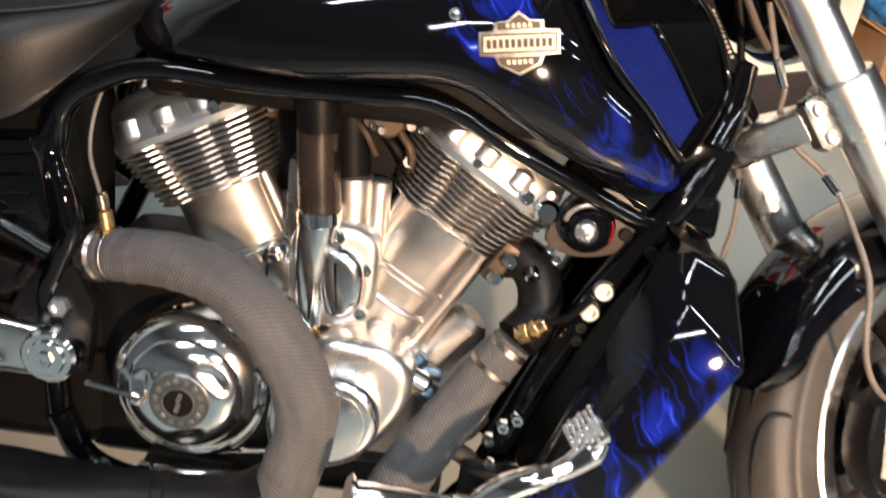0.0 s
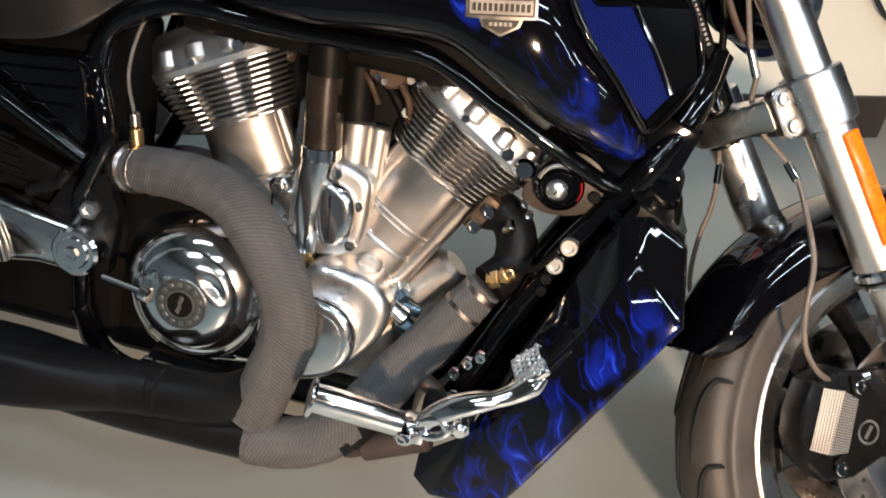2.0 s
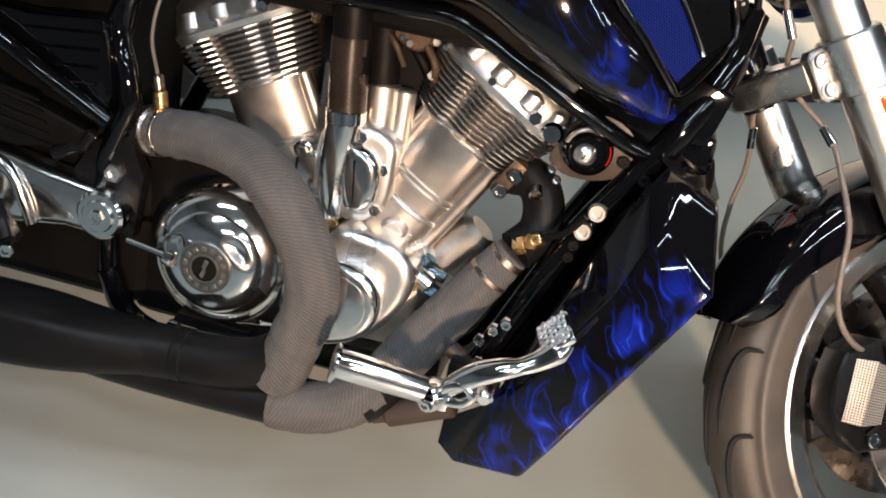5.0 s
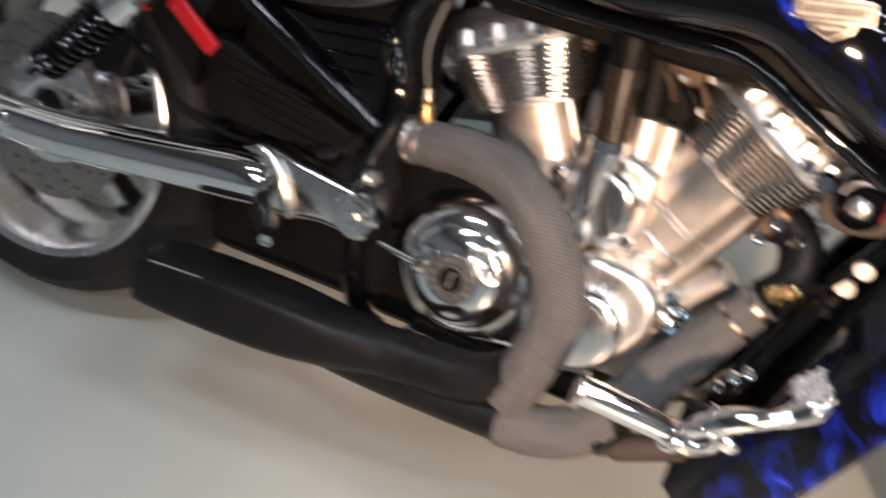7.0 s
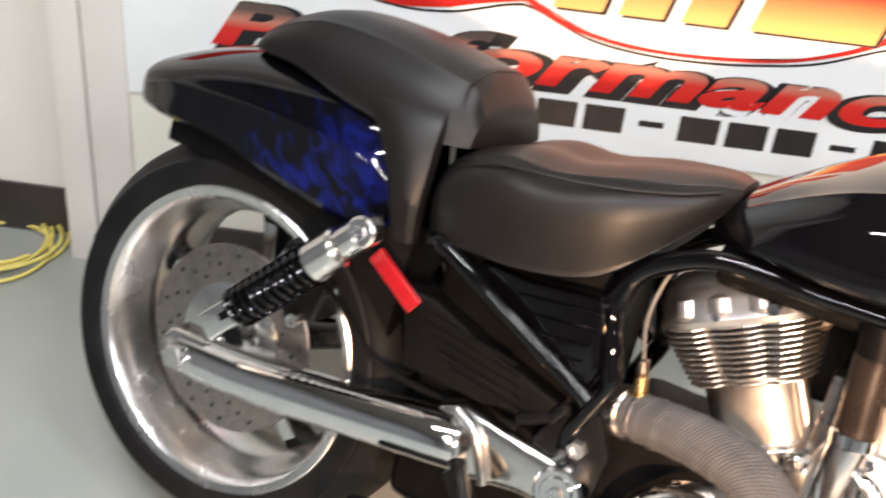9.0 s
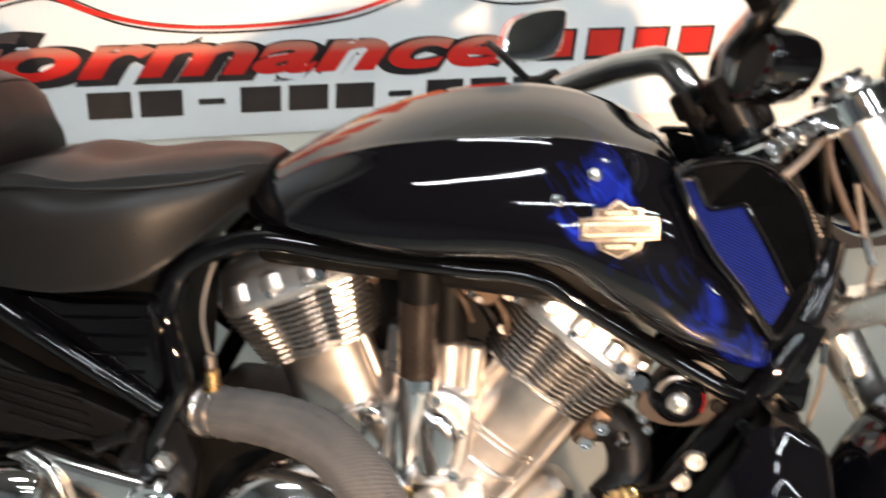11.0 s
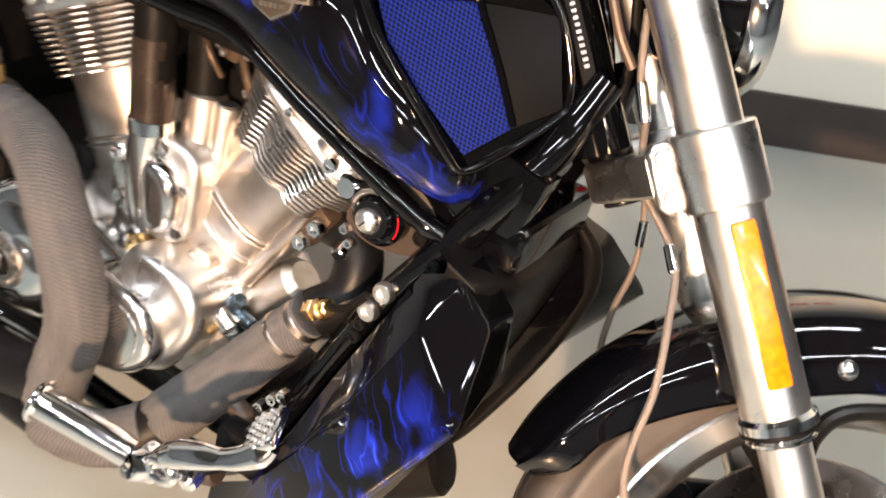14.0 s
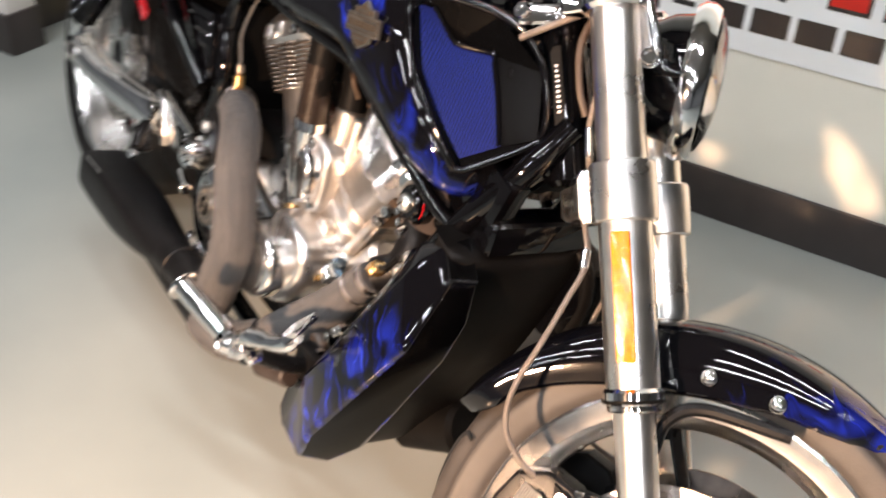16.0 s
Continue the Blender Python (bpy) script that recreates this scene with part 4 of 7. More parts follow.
# fork ------------------------------------------------------------------------
LEG_X = -0.013
for s in (-1, 1):
    y = 0.11 * s
    leg = F("fork_leg", join(rod((LEG_X, y, 0.255), (LEG_X, y, 0.455), 0.0305, 40, 0.002), rod((LEG_X, y, 0.45), (LEG_X, y, 0.735), 0.0285, 40, 0.002)), FORKMETAL, "polished upper fork tube")
    F("fork_slider", rod((LEG_X, y, 0.04), (LEG_X, y, 0.26), 0.0235, 32, 0.002), FORKMETAL, "chrome inner fork tube", leg)
    F("dust_seal", join(rod((LEG_X, y, 0.243), (LEG_X, y, 0.262), 0.0345, 40, 0.004), rod((LEG_X, y, 0.236), (LEG_X, y, 0.243), 0.031, 40, 0.002)), CHROME, "chrome end ring", leg)
    F("seal_band", rod((LEG_X, y, 0.2455), (LEG_X, y, 0.2505), 0.0349, 40, 0.001), SATINBLACK, "", leg)
    F("fork_foot", rbox((0.06, 0.042, 0.11), Matrix.Translation((LEG_X, y, 0.0)), 0.012, 3), CAST, "cast fork foot at the axle", leg)
    F("fork_cap", rod((LEG_X, y, 0.735), (LEG_X, y, 0.748), 0.024, 24, 0.003), CHROME, "", leg)
    # lower clamp round the tube
    ring = lathe([(0.0285, 0.447), (0.036, 0.447), (0.038, 0.449), (0.0385, 0.457), (0.0385, 0.505), (0.038, 0.513), (0.036, 0.515), (0.0285, 0.515)], 48, loop=True)
    bmesh.ops.transform(ring, matrix=Matrix.Translation((LEG_X, y, 0)), verts=ring.verts)
    lug = plate([(-0.006, 0.449), (-0.062, 0.449), (-0.069, 0.457), (-0.069, 0.505), (-0.062, 0.513), (-0.006, 0.513)], y - s * 0.024, y - s * 0.004, 0.005, 3)
    F("lower_clamp", join(ring, lug), CLAMPMETAL, "polished fork clamp with two bolts", leg)
    for z_ in (0.463, 0.498):
        F("clamp_bolt", join(bolt((-0.056, y - s * 0.0042, z_), (0, s, 0), 0.0088, 0.0065, "round"), rod((-0.056, y - s * 0.0045, z_), (-0.056, y - s * 0.0025, z_), 0.0112, 24, 0.0008)), HEADMETAL, "", leg)
    F("upper_clamp", join(rod((LEG_X, y, 0.69), (LEG_X, y, 0.728), 0.039, 40, 0.005), rbox((0.04, 0.03, 0.034), Matrix.Translation((LEG_X - 0.04, y, 0.709)), 0.006, 3)), CHROME, "chrome top clamp", leg)
    F("reflector", rbox((0.022, 0.008, 0.145), Matrix.Translation((LEG_X + 0.001, y + s * 0.0325, 0.363)) @ Matrix.Rotation(radians(-s * 4), 4, "Z"), 0.0035, 2), AMBER, "amber side reflector", leg)
F("axle", rod((0, -0.145, 0), (0, 0.145, 0), 0.014, 24, 0.003), CHROME, "", front_wheel)
# bridges of the yokes
yoke = plate([(-0.030, -0.092), (-0.070, -0.092), (-0.095, -0.04), (-0.112, -0.02), (-0.116, 0), (-0.112, 0.02), (-0.095, 0.04), (-0.070, 0.092), (-0.030, 0.092), (-0.048, 0.03), (-0.052, 0), (-0.048, -0.03)], 0.464, 0.504, 0.008, 3)
bmesh.ops.transform(yoke, matrix=Matrix(((1, 0, 0, 0), (0, 0, 1, 0), (0, 1, 0, 0), (0, 0, 0, 1))), verts=yoke.verts)
F("lower_yoke", yoke, FORKMETAL, "polished lower fork yoke")
F("upper_yoke", join(rbox((0.05, 0.19, 0.03), Matrix.Translation((-0.062, 0, 0.709)), 0.01, 3), rbox((0.1, 0.06, 0.028), Matrix.Translation((-0.1, -0.055, 0.709)) @ Matrix.Rotation(radians(28), 4, "Z"), 0.008, 3), rod((-0.085, 0, 0.68), (-0.085, 0, 0.735), 0.026, 32, 0.005)), CHROME, "chrome upper fork yoke")
F("yoke_bolt", bolt((-0.125, -0.096, 0.712), (-0.4, -1, 0.2), 0.011, 0.009, "round"), CHROME)
F("steering_stem", rod((-0.085, 0, 0.458), (-0.085, 0, 0.70), 0.02, 24), BLACKCOAT)

# front mudguard: an arched shell over the tyre
secs = []
for k in range(41):
    f = k / 40
    a = radians(9 + 100 * f)
    r = 0.338 + (0.018 * (1 - 2 * f) if f < 0.5 else 0.011 * (1 - 2 * f))
    rear, nose = max(0.0, 1 - f / 0.08), max(0.0, 1 - (1 - f) / 0.16)
    w = 0.073 * (1 - 0.4 * rear ** 2) * (1 - 0.45 * nose ** 2)
    drop = (0.032 + 0.036 * math.sin(math.pi * min(1, max(0, (f - 0.12) / 0.8)))) * (1 - 0.6 * rear ** 2) * (1 - 0.6 * nose ** 2)
    prof = [(-w * 0.98, r - drop - 0.012), (-w, r - drop * 0.55), (-w * 0.82, r - 0.010), (-w * 0.45, r - 0.0015), (0, r), (w * 0.45, r - 0.0015), (w * 0.82, r - 0.010), (w, r - drop * 0.55), (w * 0.98, r - drop - 0.012)]
    prof = [(p.y, p.z) for p in spline([Vector((0, yy, rr)) for yy, rr in prof], 4)[0]]
    inner = [(yy * 0.95, rr - 0.004) for yy, rr in reversed(prof)]
    # angle 0 points backwards along the ground, 90 degrees up
    secs.append([Vector((-rr * math.cos(a), yy, rr * math.sin(a))) for yy, rr in prof + inner])
UPR = Matrix.Rotation(radians(-35.5), 4, "Y")
for s_ in secs:
    for i_, v_ in enumerate(s_):
        s_[i_] = UPR.inverted() @ v_
guard = F("front_mudguard", loft(secs), FLAME_FENDER, "black front mudguard with blue flames")
for p_ in ((0.065, -0.072, 0.27), (0.137, -0.072, 0.24)):
    F("mudguard_bolt", lathe([(0, 0.008), (0.005, 0.0073), (0.009, 0.005), (0.011, 0.001), (0.011, -0.003), (0, -0.003)], 24), CHROME, "chrome dome bolt", guard).data.transform(FORK @ Matrix.Translation(p_) @ RIGHT @ FORK.inverted())
F("mudguard_stay", tube([(0.0, -0.088, 0.19), (0.02, -0.09, 0.225), (0.06, -0.086, 0.235), (0.15, -0.082, 0.205)], 0.008, 10), BLACKCOAT, "", guard)

# front brake: calipers and lines
for s in (-1, 1):
    y = s * 0.084
    cal = F("brake_caliper", plate([(-0.205, 0.085), (-0.200, 0.115), (-0.185, 0.14), (-0.155, 0.168), (-0.115, 0.168), (-0.085, 0.145), (-0.072, 0.09), (-0.10, 0.035), (-0.150, 0.032), (-0.190, 0.048)], y - 0.024, y + 0.024, 0.009, 3), BLACKCOAT, "black four-piston brake caliper")
    bm = bmesh.new()
    uvl = bm.loops.layers.uv.new("UVMap")
    q = [(-0.111, s * 0.116, 0.124), (-0.151, s * 0.116, 0.071), (-0.176, s * 0.1165, 0.081), (-0.125, s * 0.1165, 0.143), (-0.200, s * 0.1045, 0.101), (-0.153, s * 0.1045, 0.161)]
    vs = [bm.verts.new(p_) for p_ in q]
    for idx, base in (((0, 1, 2, 3), 0.0), ((3, 2, 4, 5), 0.04)):
        f = bm.faces.new([vs[k] for k in idx])
        for lp in f.loops:
            lp[uvl].uv = (lp.vert.co.x * 0.62 + lp.vert.co.z * 0.78, lp.vert.co.x * 0.78 - lp.vert.co.z * 0.62 + base)
    bmesh.ops.solidify(bm, geom=bm.faces[:], thickness=0.003)
    F("caliper_cover", bm, PERF, "perforated polished cover", cal, 20)
    F("caliper_plate", plate([(-0.108, 0.155), (-0.088, 0.135), (-0.08, 0.09), (-0.105, 0.055), (-0.165, 0.05), (-0.172, 0.068), (-0.152, 0.072), (-0.115, 0.12)], y + s * 0.0235, y + s * 0.029, 0.002), SATINBLACK, "", cal)
    for p_ in ((-0.101, 0.136), (-0.166, 0.056)):
        F("caliper_bolt", bolt((p_[0], y + s * 0.0285, p_[1]), (0, s, 0), 0.009, 0.005, "round"), CHROME, "", cal)
    F("caliper_badge", lathe([(0.0125, 0), (0.0155, 0), (0.0155, 0.0015), (0.0125, 0.0015)], 32, loop=True), SATIN, "pale ring badge", cal).data.transform(FORK @ Matrix.Translation((-0.113, y + s * 0.0285, 0.079)) @ Matrix.Rotation(radians(90), 4, "X") @ FORK.inverted())
    F("badge_bar", rbox((0.018, 0.001, 0.005), Matrix.Translation((-0.113, y + s * 0.0293, 0.079)) @ Matrix.Rotation(radians(-36), 4, "Y"), 0), SATIN, "", cal, 0)
    F("caliper_bridge", rbox((0.055, 0.03, 0.028), Matrix.Translation((-0.135, s * 0.052, 0.095)) @ Matrix.Rotation(radians(-52), 4, "Y"), 0.005, 2), POLISHED, "", cal)
    F("caliper_mount", plate([(-0.10, 0.03), (-0.10, 0.15), (-0.02, 0.12), (0.01, 0.02), (-0.02, -0.01)], y - 0.006, y + 0.01, 0.003), BLACKCOAT, "", cal)


def L3(*p):
    return [Vector(q) for q in p]


# braided brake lines, in the bike's axes
B("brake_line", tube(L3((1.345, -0.02, 0.84), (1.362, -0.03, 0.785), (1.378, -0.03, 0.752), (1.383, -0.02, 0.72), (1.40, -0.03, 0.69), (1.450, -0.05, 0.652), (1.472, -0.085, 0.612), (1.489, -0.12, 0.566), (1.492, -0.138, 0.52), (1.498, -0.144, 0.485), (1.513, -0.142, 0.456), (1.54, -0.125, 0.43), (1.57, -0.10, 0.418), (1.604, -0.088, 0.43)), 0.0036, 10), BRAID, "braided brown brake line")
for p_, q_ in (((1.363, -0.03, 0.782), (1.379, -0.03, 0.75)), ((1.44, -0.045, 0.66), (1.456, -0.057, 0.643)), ((1.575, -0.098, 0.419), (1.604, -0.088, 0.432))):
    B("line_fitting", rod(p_, q_, 0.0055, 12), CHROME)
B("brake_line", tube(L3((1.385, 0.07, 0.68), (1.375, 0.085, 0.64), (1.384, 0.09, 0.595), (1.387, 0.09, 0.55), (1.382, 0.09, 0.50), (1.389, 0.09, 0.43), (1.43, 0.09, 0.36), (1.50, 0.12, 0.34)), 0.0036, 10), BRAID, "braided brown brake line")
B("line_fitting", rod((1.381, 0.088, 0.615), (1.385, 0.09, 0.585), 0.0055, 12), CHROME)
B("clutch_cable", tube(L3((1.30, 0.0, 0.93), (1.305, -0.03, 0.87), (1.33, -0.035, 0.82), (1.352, -0.03, 0.79)), 0.0045, 10), CABLEBROWN, "brown cable")
B("throttle_cable", tube(L3((1.30, -0.03, 0.90), (1.275, -0.06, 0.87), (1.25, -0.075, 0.845)), 0.0042, 10), BRAID)
B("throttle_cable", tube(L3((1.29, 0.02, 0.93), (1.31, 0.02, 0.87), (1.33, 0.02, 0.80), (1.34, 0.01, 0.74)), 0.005, 10), SATINBLACK)

# headlamp, bars and mirror, on the fork
LM = FORK @ Matrix.Translation((0.050, 0.0, 0.625)) @ Matrix.Rotation(radians(11), 4, "Z") @ Matrix.Rotation(radians(106), 4, "Y") @ Matrix.Diagonal((1.06, 0.94, 0.92, 1))
lamp = part("headlamp", lathe([(0, -0.085), (0.03, -0.083), (0.055, -0.07), (0.072, -0.035), (0.078, 0.0), (0.082, 0.008), (0.078, 0.012)], 48), GLOSS, bike, "black headlamp shell with chrome ring", LM)
GLASS = bpy.data.materials.new("clear_lens")
GLASS.use_nodes = True
_g = GLASS.node_tree.nodes["Principled BSDF"]
_g.inputs["Transmission Weight"].default_value, _g.inputs["Roughness"].default_value, _g.inputs["IOR"].default_value = 1.0, 0.03, 1.45
part("lamp_ring", lathe([(0.074, -0.010), (0.086, -0.010), (0.092, 0.0), (0.092, 0.012), (0.086, 0.022), (0.078, 0.02)], 56, loop=True), CHROME, lamp, "chrome lamp ring", LM)
part("lamp_lens", lathe([(0.080, 0.014), (0.078, 0.026), (0.06, 0.036), (0.03, 0.042), (0, 0.043), (0, 0.039), (0.03, 0.038), (0.06, 0.032), (0.074, 0.022), (0.076, 0.012)], 48), GLASS, lamp, "clear lamp lens", LM)
part("lamp_reflector", lathe([(0.077, 0.01), (0.06, -0.015), (0.035, -0.035), (0.0, -0.045)], 40), CHROME, lamp, "", LM)
F("lamp_bracket", join(tube(L3((0.02, -0.101, 0.70), (0.024, -0.10, 0.66), (0.026, -0.097, 0.633)), 0.016, 14, flat=0.55), rod((0.025, -0.112, 0.632), (0.025, -0.07, 0.632), 0.013, 20)), CHROME, "chrome lamp bracket", lamp)
F("bracket_bolt", bolt((0.025, -0.112, 0.632), (0, -1, 0), 0.010, 0.008, "round"), CHROME, "", lamp)
DARKCHROME = pbr("dark_chrome", (0.5, 0.48, 0.46), 0.16, 1.0, var=0.1, scale=30, rvar=0.04)
half_bar = ((-0.098, 0.028, 0.76), (-0.096, 0.034, 0.803), (-0.093, 0.056, 0.846), (-0.112, 0.10, 0.864), (-0.148, 0.16, 0.876), (-0.20, 0.25, 0.884), (-0.255, 0.34, 0.888), (-0.30, 0.42, 0.888))
right_bar = ((-0.24, -0.43, 0.888), (-0.19, -0.35, 0.885), (-0.135, -0.26, 0.876), (-0.09, -0.17, 0.858), (-0.075, -0.11, 0.844), (-0.08, -0.062, 0.826), (-0.092, -0.036, 0.79), (-0.097, -0.028, 0.765))
bar = F("handlebar", tube(L3(*right_bar, (-0.098, 0, 0.755), *half_bar), 0.0185, 18), DARKCHROME, "dark chrome handlebar")
for s in (-1, 1):
    dx_ = 0.062 if s < 0 else 0.0
    F("grip", tube(L3((-0.262 + dx_, s * 0.352, 0.888), (-0.29 + dx_, s * 0.40, 0.888), (-0.325 + dx_, s * 0.455, 0.887)), 0.0205, 18), SATINBLACK, "black rubber grip", bar)
    F("riser", join(rod((-0.098, s * 0.03, 0.725), (-0.098, s * 0.03, 0.79), 0.023, 24, 0.004), rbox((0.05, 0.036, 0.036), Matrix.Translation((-0.098, s * 0.032, 0.79)), 0.008, 3)), BLACKCOAT, "black bar riser", bar)
    F("switch_box", join(rbox((0.045, 0.07, 0.055), Matrix.Translation((-0.182 + dx_, s * 0.215, 0.882)) @ Matrix.Rotation(radians(-s * 57), 4, "Z"), 0.012, 3), rbox((0.03, 0.035, 0.025), Matrix.Translation((-0.205 + dx_, s * 0.22, 0.866)), 0.006, 2)), SATINBLACK, "black switch housing", bar)
    F("lever", tube(L3((-0.165 + dx_, s * 0.24, 0.874), (-0.15 + dx_, s * 0.31, 0.876), (-0.18 + dx_, s * 0.38, 0.876), (-0.225 + dx_, s * 0.45, 0.874)), 0.008, 10), CHROME, "chrome lever", bar)
    F("mirror_stem", tube(L3((-0.185 + dx_, s * 0.225, 0.90), (-0.18 + dx_, s * 0.27, 0.955), (-0.17 + dx_, s * 0.315, 0.985)), 0.006, 10), BLACKCOAT, "", bar)
# mirrors stand upright, glass to the rear
for mx_, my_, mz_, tw_ in ((0.945, 0.36, 0.948, -30), (1.172, -0.230, 1.184, -24)):
    mm_ = Matrix.Translation((mx_, my_, mz_)) @ Matrix.Rotation(radians(tw_), 4, "Z") @ Matrix.Rotation(radians(68), 4, "Z") @ Matrix.Rotation(radians(-12), 4, "X")
    part("mirror", plate([(-0.06, -0.032), (-0.045, 0.012), (-0.01, 0.034), (0.05, 0.044), (0.06, 0.03), (0.045, -0.02), (0.01, -0.036), (-0.045, -0.04)], -0.012, 0.012, 0.006, 3, 3), CHROME, bar, "chrome mirror shell", mm_)
    part("mirror_glass", plate([(-0.052, -0.028), (-0.04, 0.010), (-0.008, 0.029), (0.045, 0.038), (0.053, 0.028), (0.04, -0.017), (0.008, -0.031), (-0.04, -0.034)], 0.0121, 0.0135, 0.0005, 1, 3), pbr("dark_mirror", (0.3, 0.27, 0.24), 0.05, 1.0, rvar=0.01), bar, "dark mirror glass", mm_)
# round instrument housing on the bars
pod_m = FORK @ Matrix.Translation((-0.078, -0.072, 0.800)) @ Matrix.Rotation(radians(-58), 4, "Y") @ Matrix.Diagonal((0.62, 0.95, 0.85, 1))
pod = part("instrument_housing", lathe([(0, -0.075), (0.04, -0.072), (0.062, -0.055), (0.068, -0.03), (0.068, 0.012), (0.064, 0.018), (0, 0.016)], 48), GLOSS, bike, "round black instrument housing", pod_m)
part("bezel", lathe([(0.058, 0.014), (0.068, 0.012), (0.071, 0.017), (0.068, 0.023), (0.058, 0.024)], 48, loop=True), GLOSS, pod, "black bezel", pod_m)
part("dial", lathe([(0, 0.019), (0.058, 0.019), (0.058, 0.017), (0, 0.017)], 40), DARK, pod, "dark dial", pod_m)
F("pod_bracket", tube(L3((-0.07, -0.03, 0.73), (-0.075, -0.045, 0.77), (-0.06, -0.05, 0.80)), 0.014, 12), BLACKCOAT, "", pod)

# frame -------------------------------------------------------------------
for s in (-1, 1):
    fr = B("frame_rail", tube(L3((0.575, s * 0.11, 0.60), (0.588, s * 0.113, 0.652), (0.63, s * 0.12, 0.686), (0.69, s * 0.122, 0.706), (0.80, s * 0.125, 0.704), (0.92, s * 0.127, 0.706), (1.0, s * 0.127, 0.706), (1.08, s * 0.12, 0.668), (1.16, s * 0.11, 0.630), (1.222, s * 0.099, 0.600), (1.252, s * 0.088, 0.588)), [0.0145, 0.0145, 0.0135, 0.012, 0.0115, 0.011, 0.011, 0.011, 0.011, 0.011, 0.012], 16), GLOSS, "black frame tube")
    B("frame_downtube", tube(L3((1.332, s * 0.022, 0.768), (1.315, s * 0.056, 0.70), (1.279, s * 0.080, 0.625), (1.238, s * 0.084, 0.552), (1.20, s * 0.082, 0.485), (1.157, s * 0.082, 0.392), (1.12, s * 0.084, 0.30), (1.075, s * 0.09, 0.205), (1.0, s * 0.10, 0.165), (0.80, s * 0.10, 0.16), (0.62, s * 0.10, 0.19), (0.575, s * 0.11, 0.27)), [0.016, 0.018, 0.019, 0.019, 0.019, 0.019, 0.019, 0.019, 0.017, 0.017, 0.017, 0.017], 16), GLOSS, "glossy black frame tube")
    B("frame_loop", tube(L3((0.588, s * 0.11, 0.66), (0.573, s * 0.115, 0.605), (0.59, s * 0.12, 0.55), (0.597, s * 0.12, 0.51), (0.582, s * 0.117, 0.47), (0.565, s * 0.113, 0.42), (0.57, s * 0.11, 0.34), (0.575, s * 0.105, 0.26)), 0.015, 14), GLOSS, "glossy black frame tube")
    B("frame_stay", tube(L3((0.33, s * 0.15, 0.615), (0.36, s * 0.16, 0.612), (0.46, s * 0.163, 0.562), (0.585, s * 0.15, 0.492)), 0.0115, 12), GLOSS, "glossy black frame stay")
B("steering_head", join(rod((1.342, 0.0, 0.692), (1.235, 0.0, 0.855), 0.031, 32, 0.006), rbox((0.12, 0.07, 0.2), Matrix.Translation((1.235, 0, 0.75)) @ Matrix.Rotation(radians(-33), 4, "Y"), 0.02, 3)), GLOSS, "black steering head")
B("head_plate", plate([(1.215, 0.66), (1.205, 0.845), (1.255, 0.872), (1.318, 0.745), (1.325, 0.69), (1.285, 0.64)], -0.040, -0.015, 0.01, 3), GLOSS, "black head cover")
serial_m = Matrix.Translation((1.296, -0.0335, 0.803)) @ Matrix.Rotation(radians(-33), 4, "Y") @ Matrix.Rotation(radians(36), 4, "Z")
serial = B("serial_plate", rbox((0.014, 0.002, 0.10), serial_m, 0.0008, 1), SATINBLACK, "small black stamped plate")
for k in range(10):
    part("stamped_bar", rbox((0.0045, 0.0008, 0.003), serial_m @ Matrix.Translation((0, -0.0012, -0.03 + 0.0062 * k)), 0), STEEL, serial, smooth=0)
for p_ in ((1.207, -0.1005, 0.510), (1.195, -0.1015, 0.483)):
    B("frame_bolt", bolt(p_, (0, -1, 0), 0.0115, 0.009, "round"), FORKMETAL, "chrome frame bolt")
for p_ in ((1.252, -0.103, 0.562), (1.188, -0.101, 0.462), (1.185, -0.101, 0.445)):
    B("frame_bolt", bolt(p_, (0, -1, 0), 0.007, 0.006, "round"), BLACKCOAT)
B("frame_bolt", bolt((0.585, -0.126, 0.417), (0, -1, 0), 0.013, 0.009), FORKMETAL, "chrome frame bolt")
B("frame_gusset", plate([(0.52, 0.40), (0.55, 0.455), (0.60, 0.47), (0.625, 0.42), (0.615, 0.33), (0.55, 0.33)], -0.125, -0.10, 0.005), BLACKCOAT, "black pivot plate")

# bodywork ------------------------------------------------------------------


def body(sections, res, ring_res=3, crease=()):
    """A closed shell through cross sections (x, [(y, z) of the right half, top to bottom]); crease lists the points that stay sharp."""
    rings = []
    for x, half in sections:
        pts = []
        for k, (y, z) in enumerate(half):
            if k in crease:
                (y0, z0), (y1, z1) = half[k - 1], half[k + 1]
                pts += [(y + 0.1 * (y0 - y), z + 0.1 * (z0 - z)), (y + 0.1 * (y1 - y), z + 0.1 * (z1 - z))]
            else:
                pts.append((y, z))
        half = pts
        rings.append([Vector((x, -y, z)) for y, z in ring_from(half, ring_res)])
    return loft(smooth_rings(rings, res))


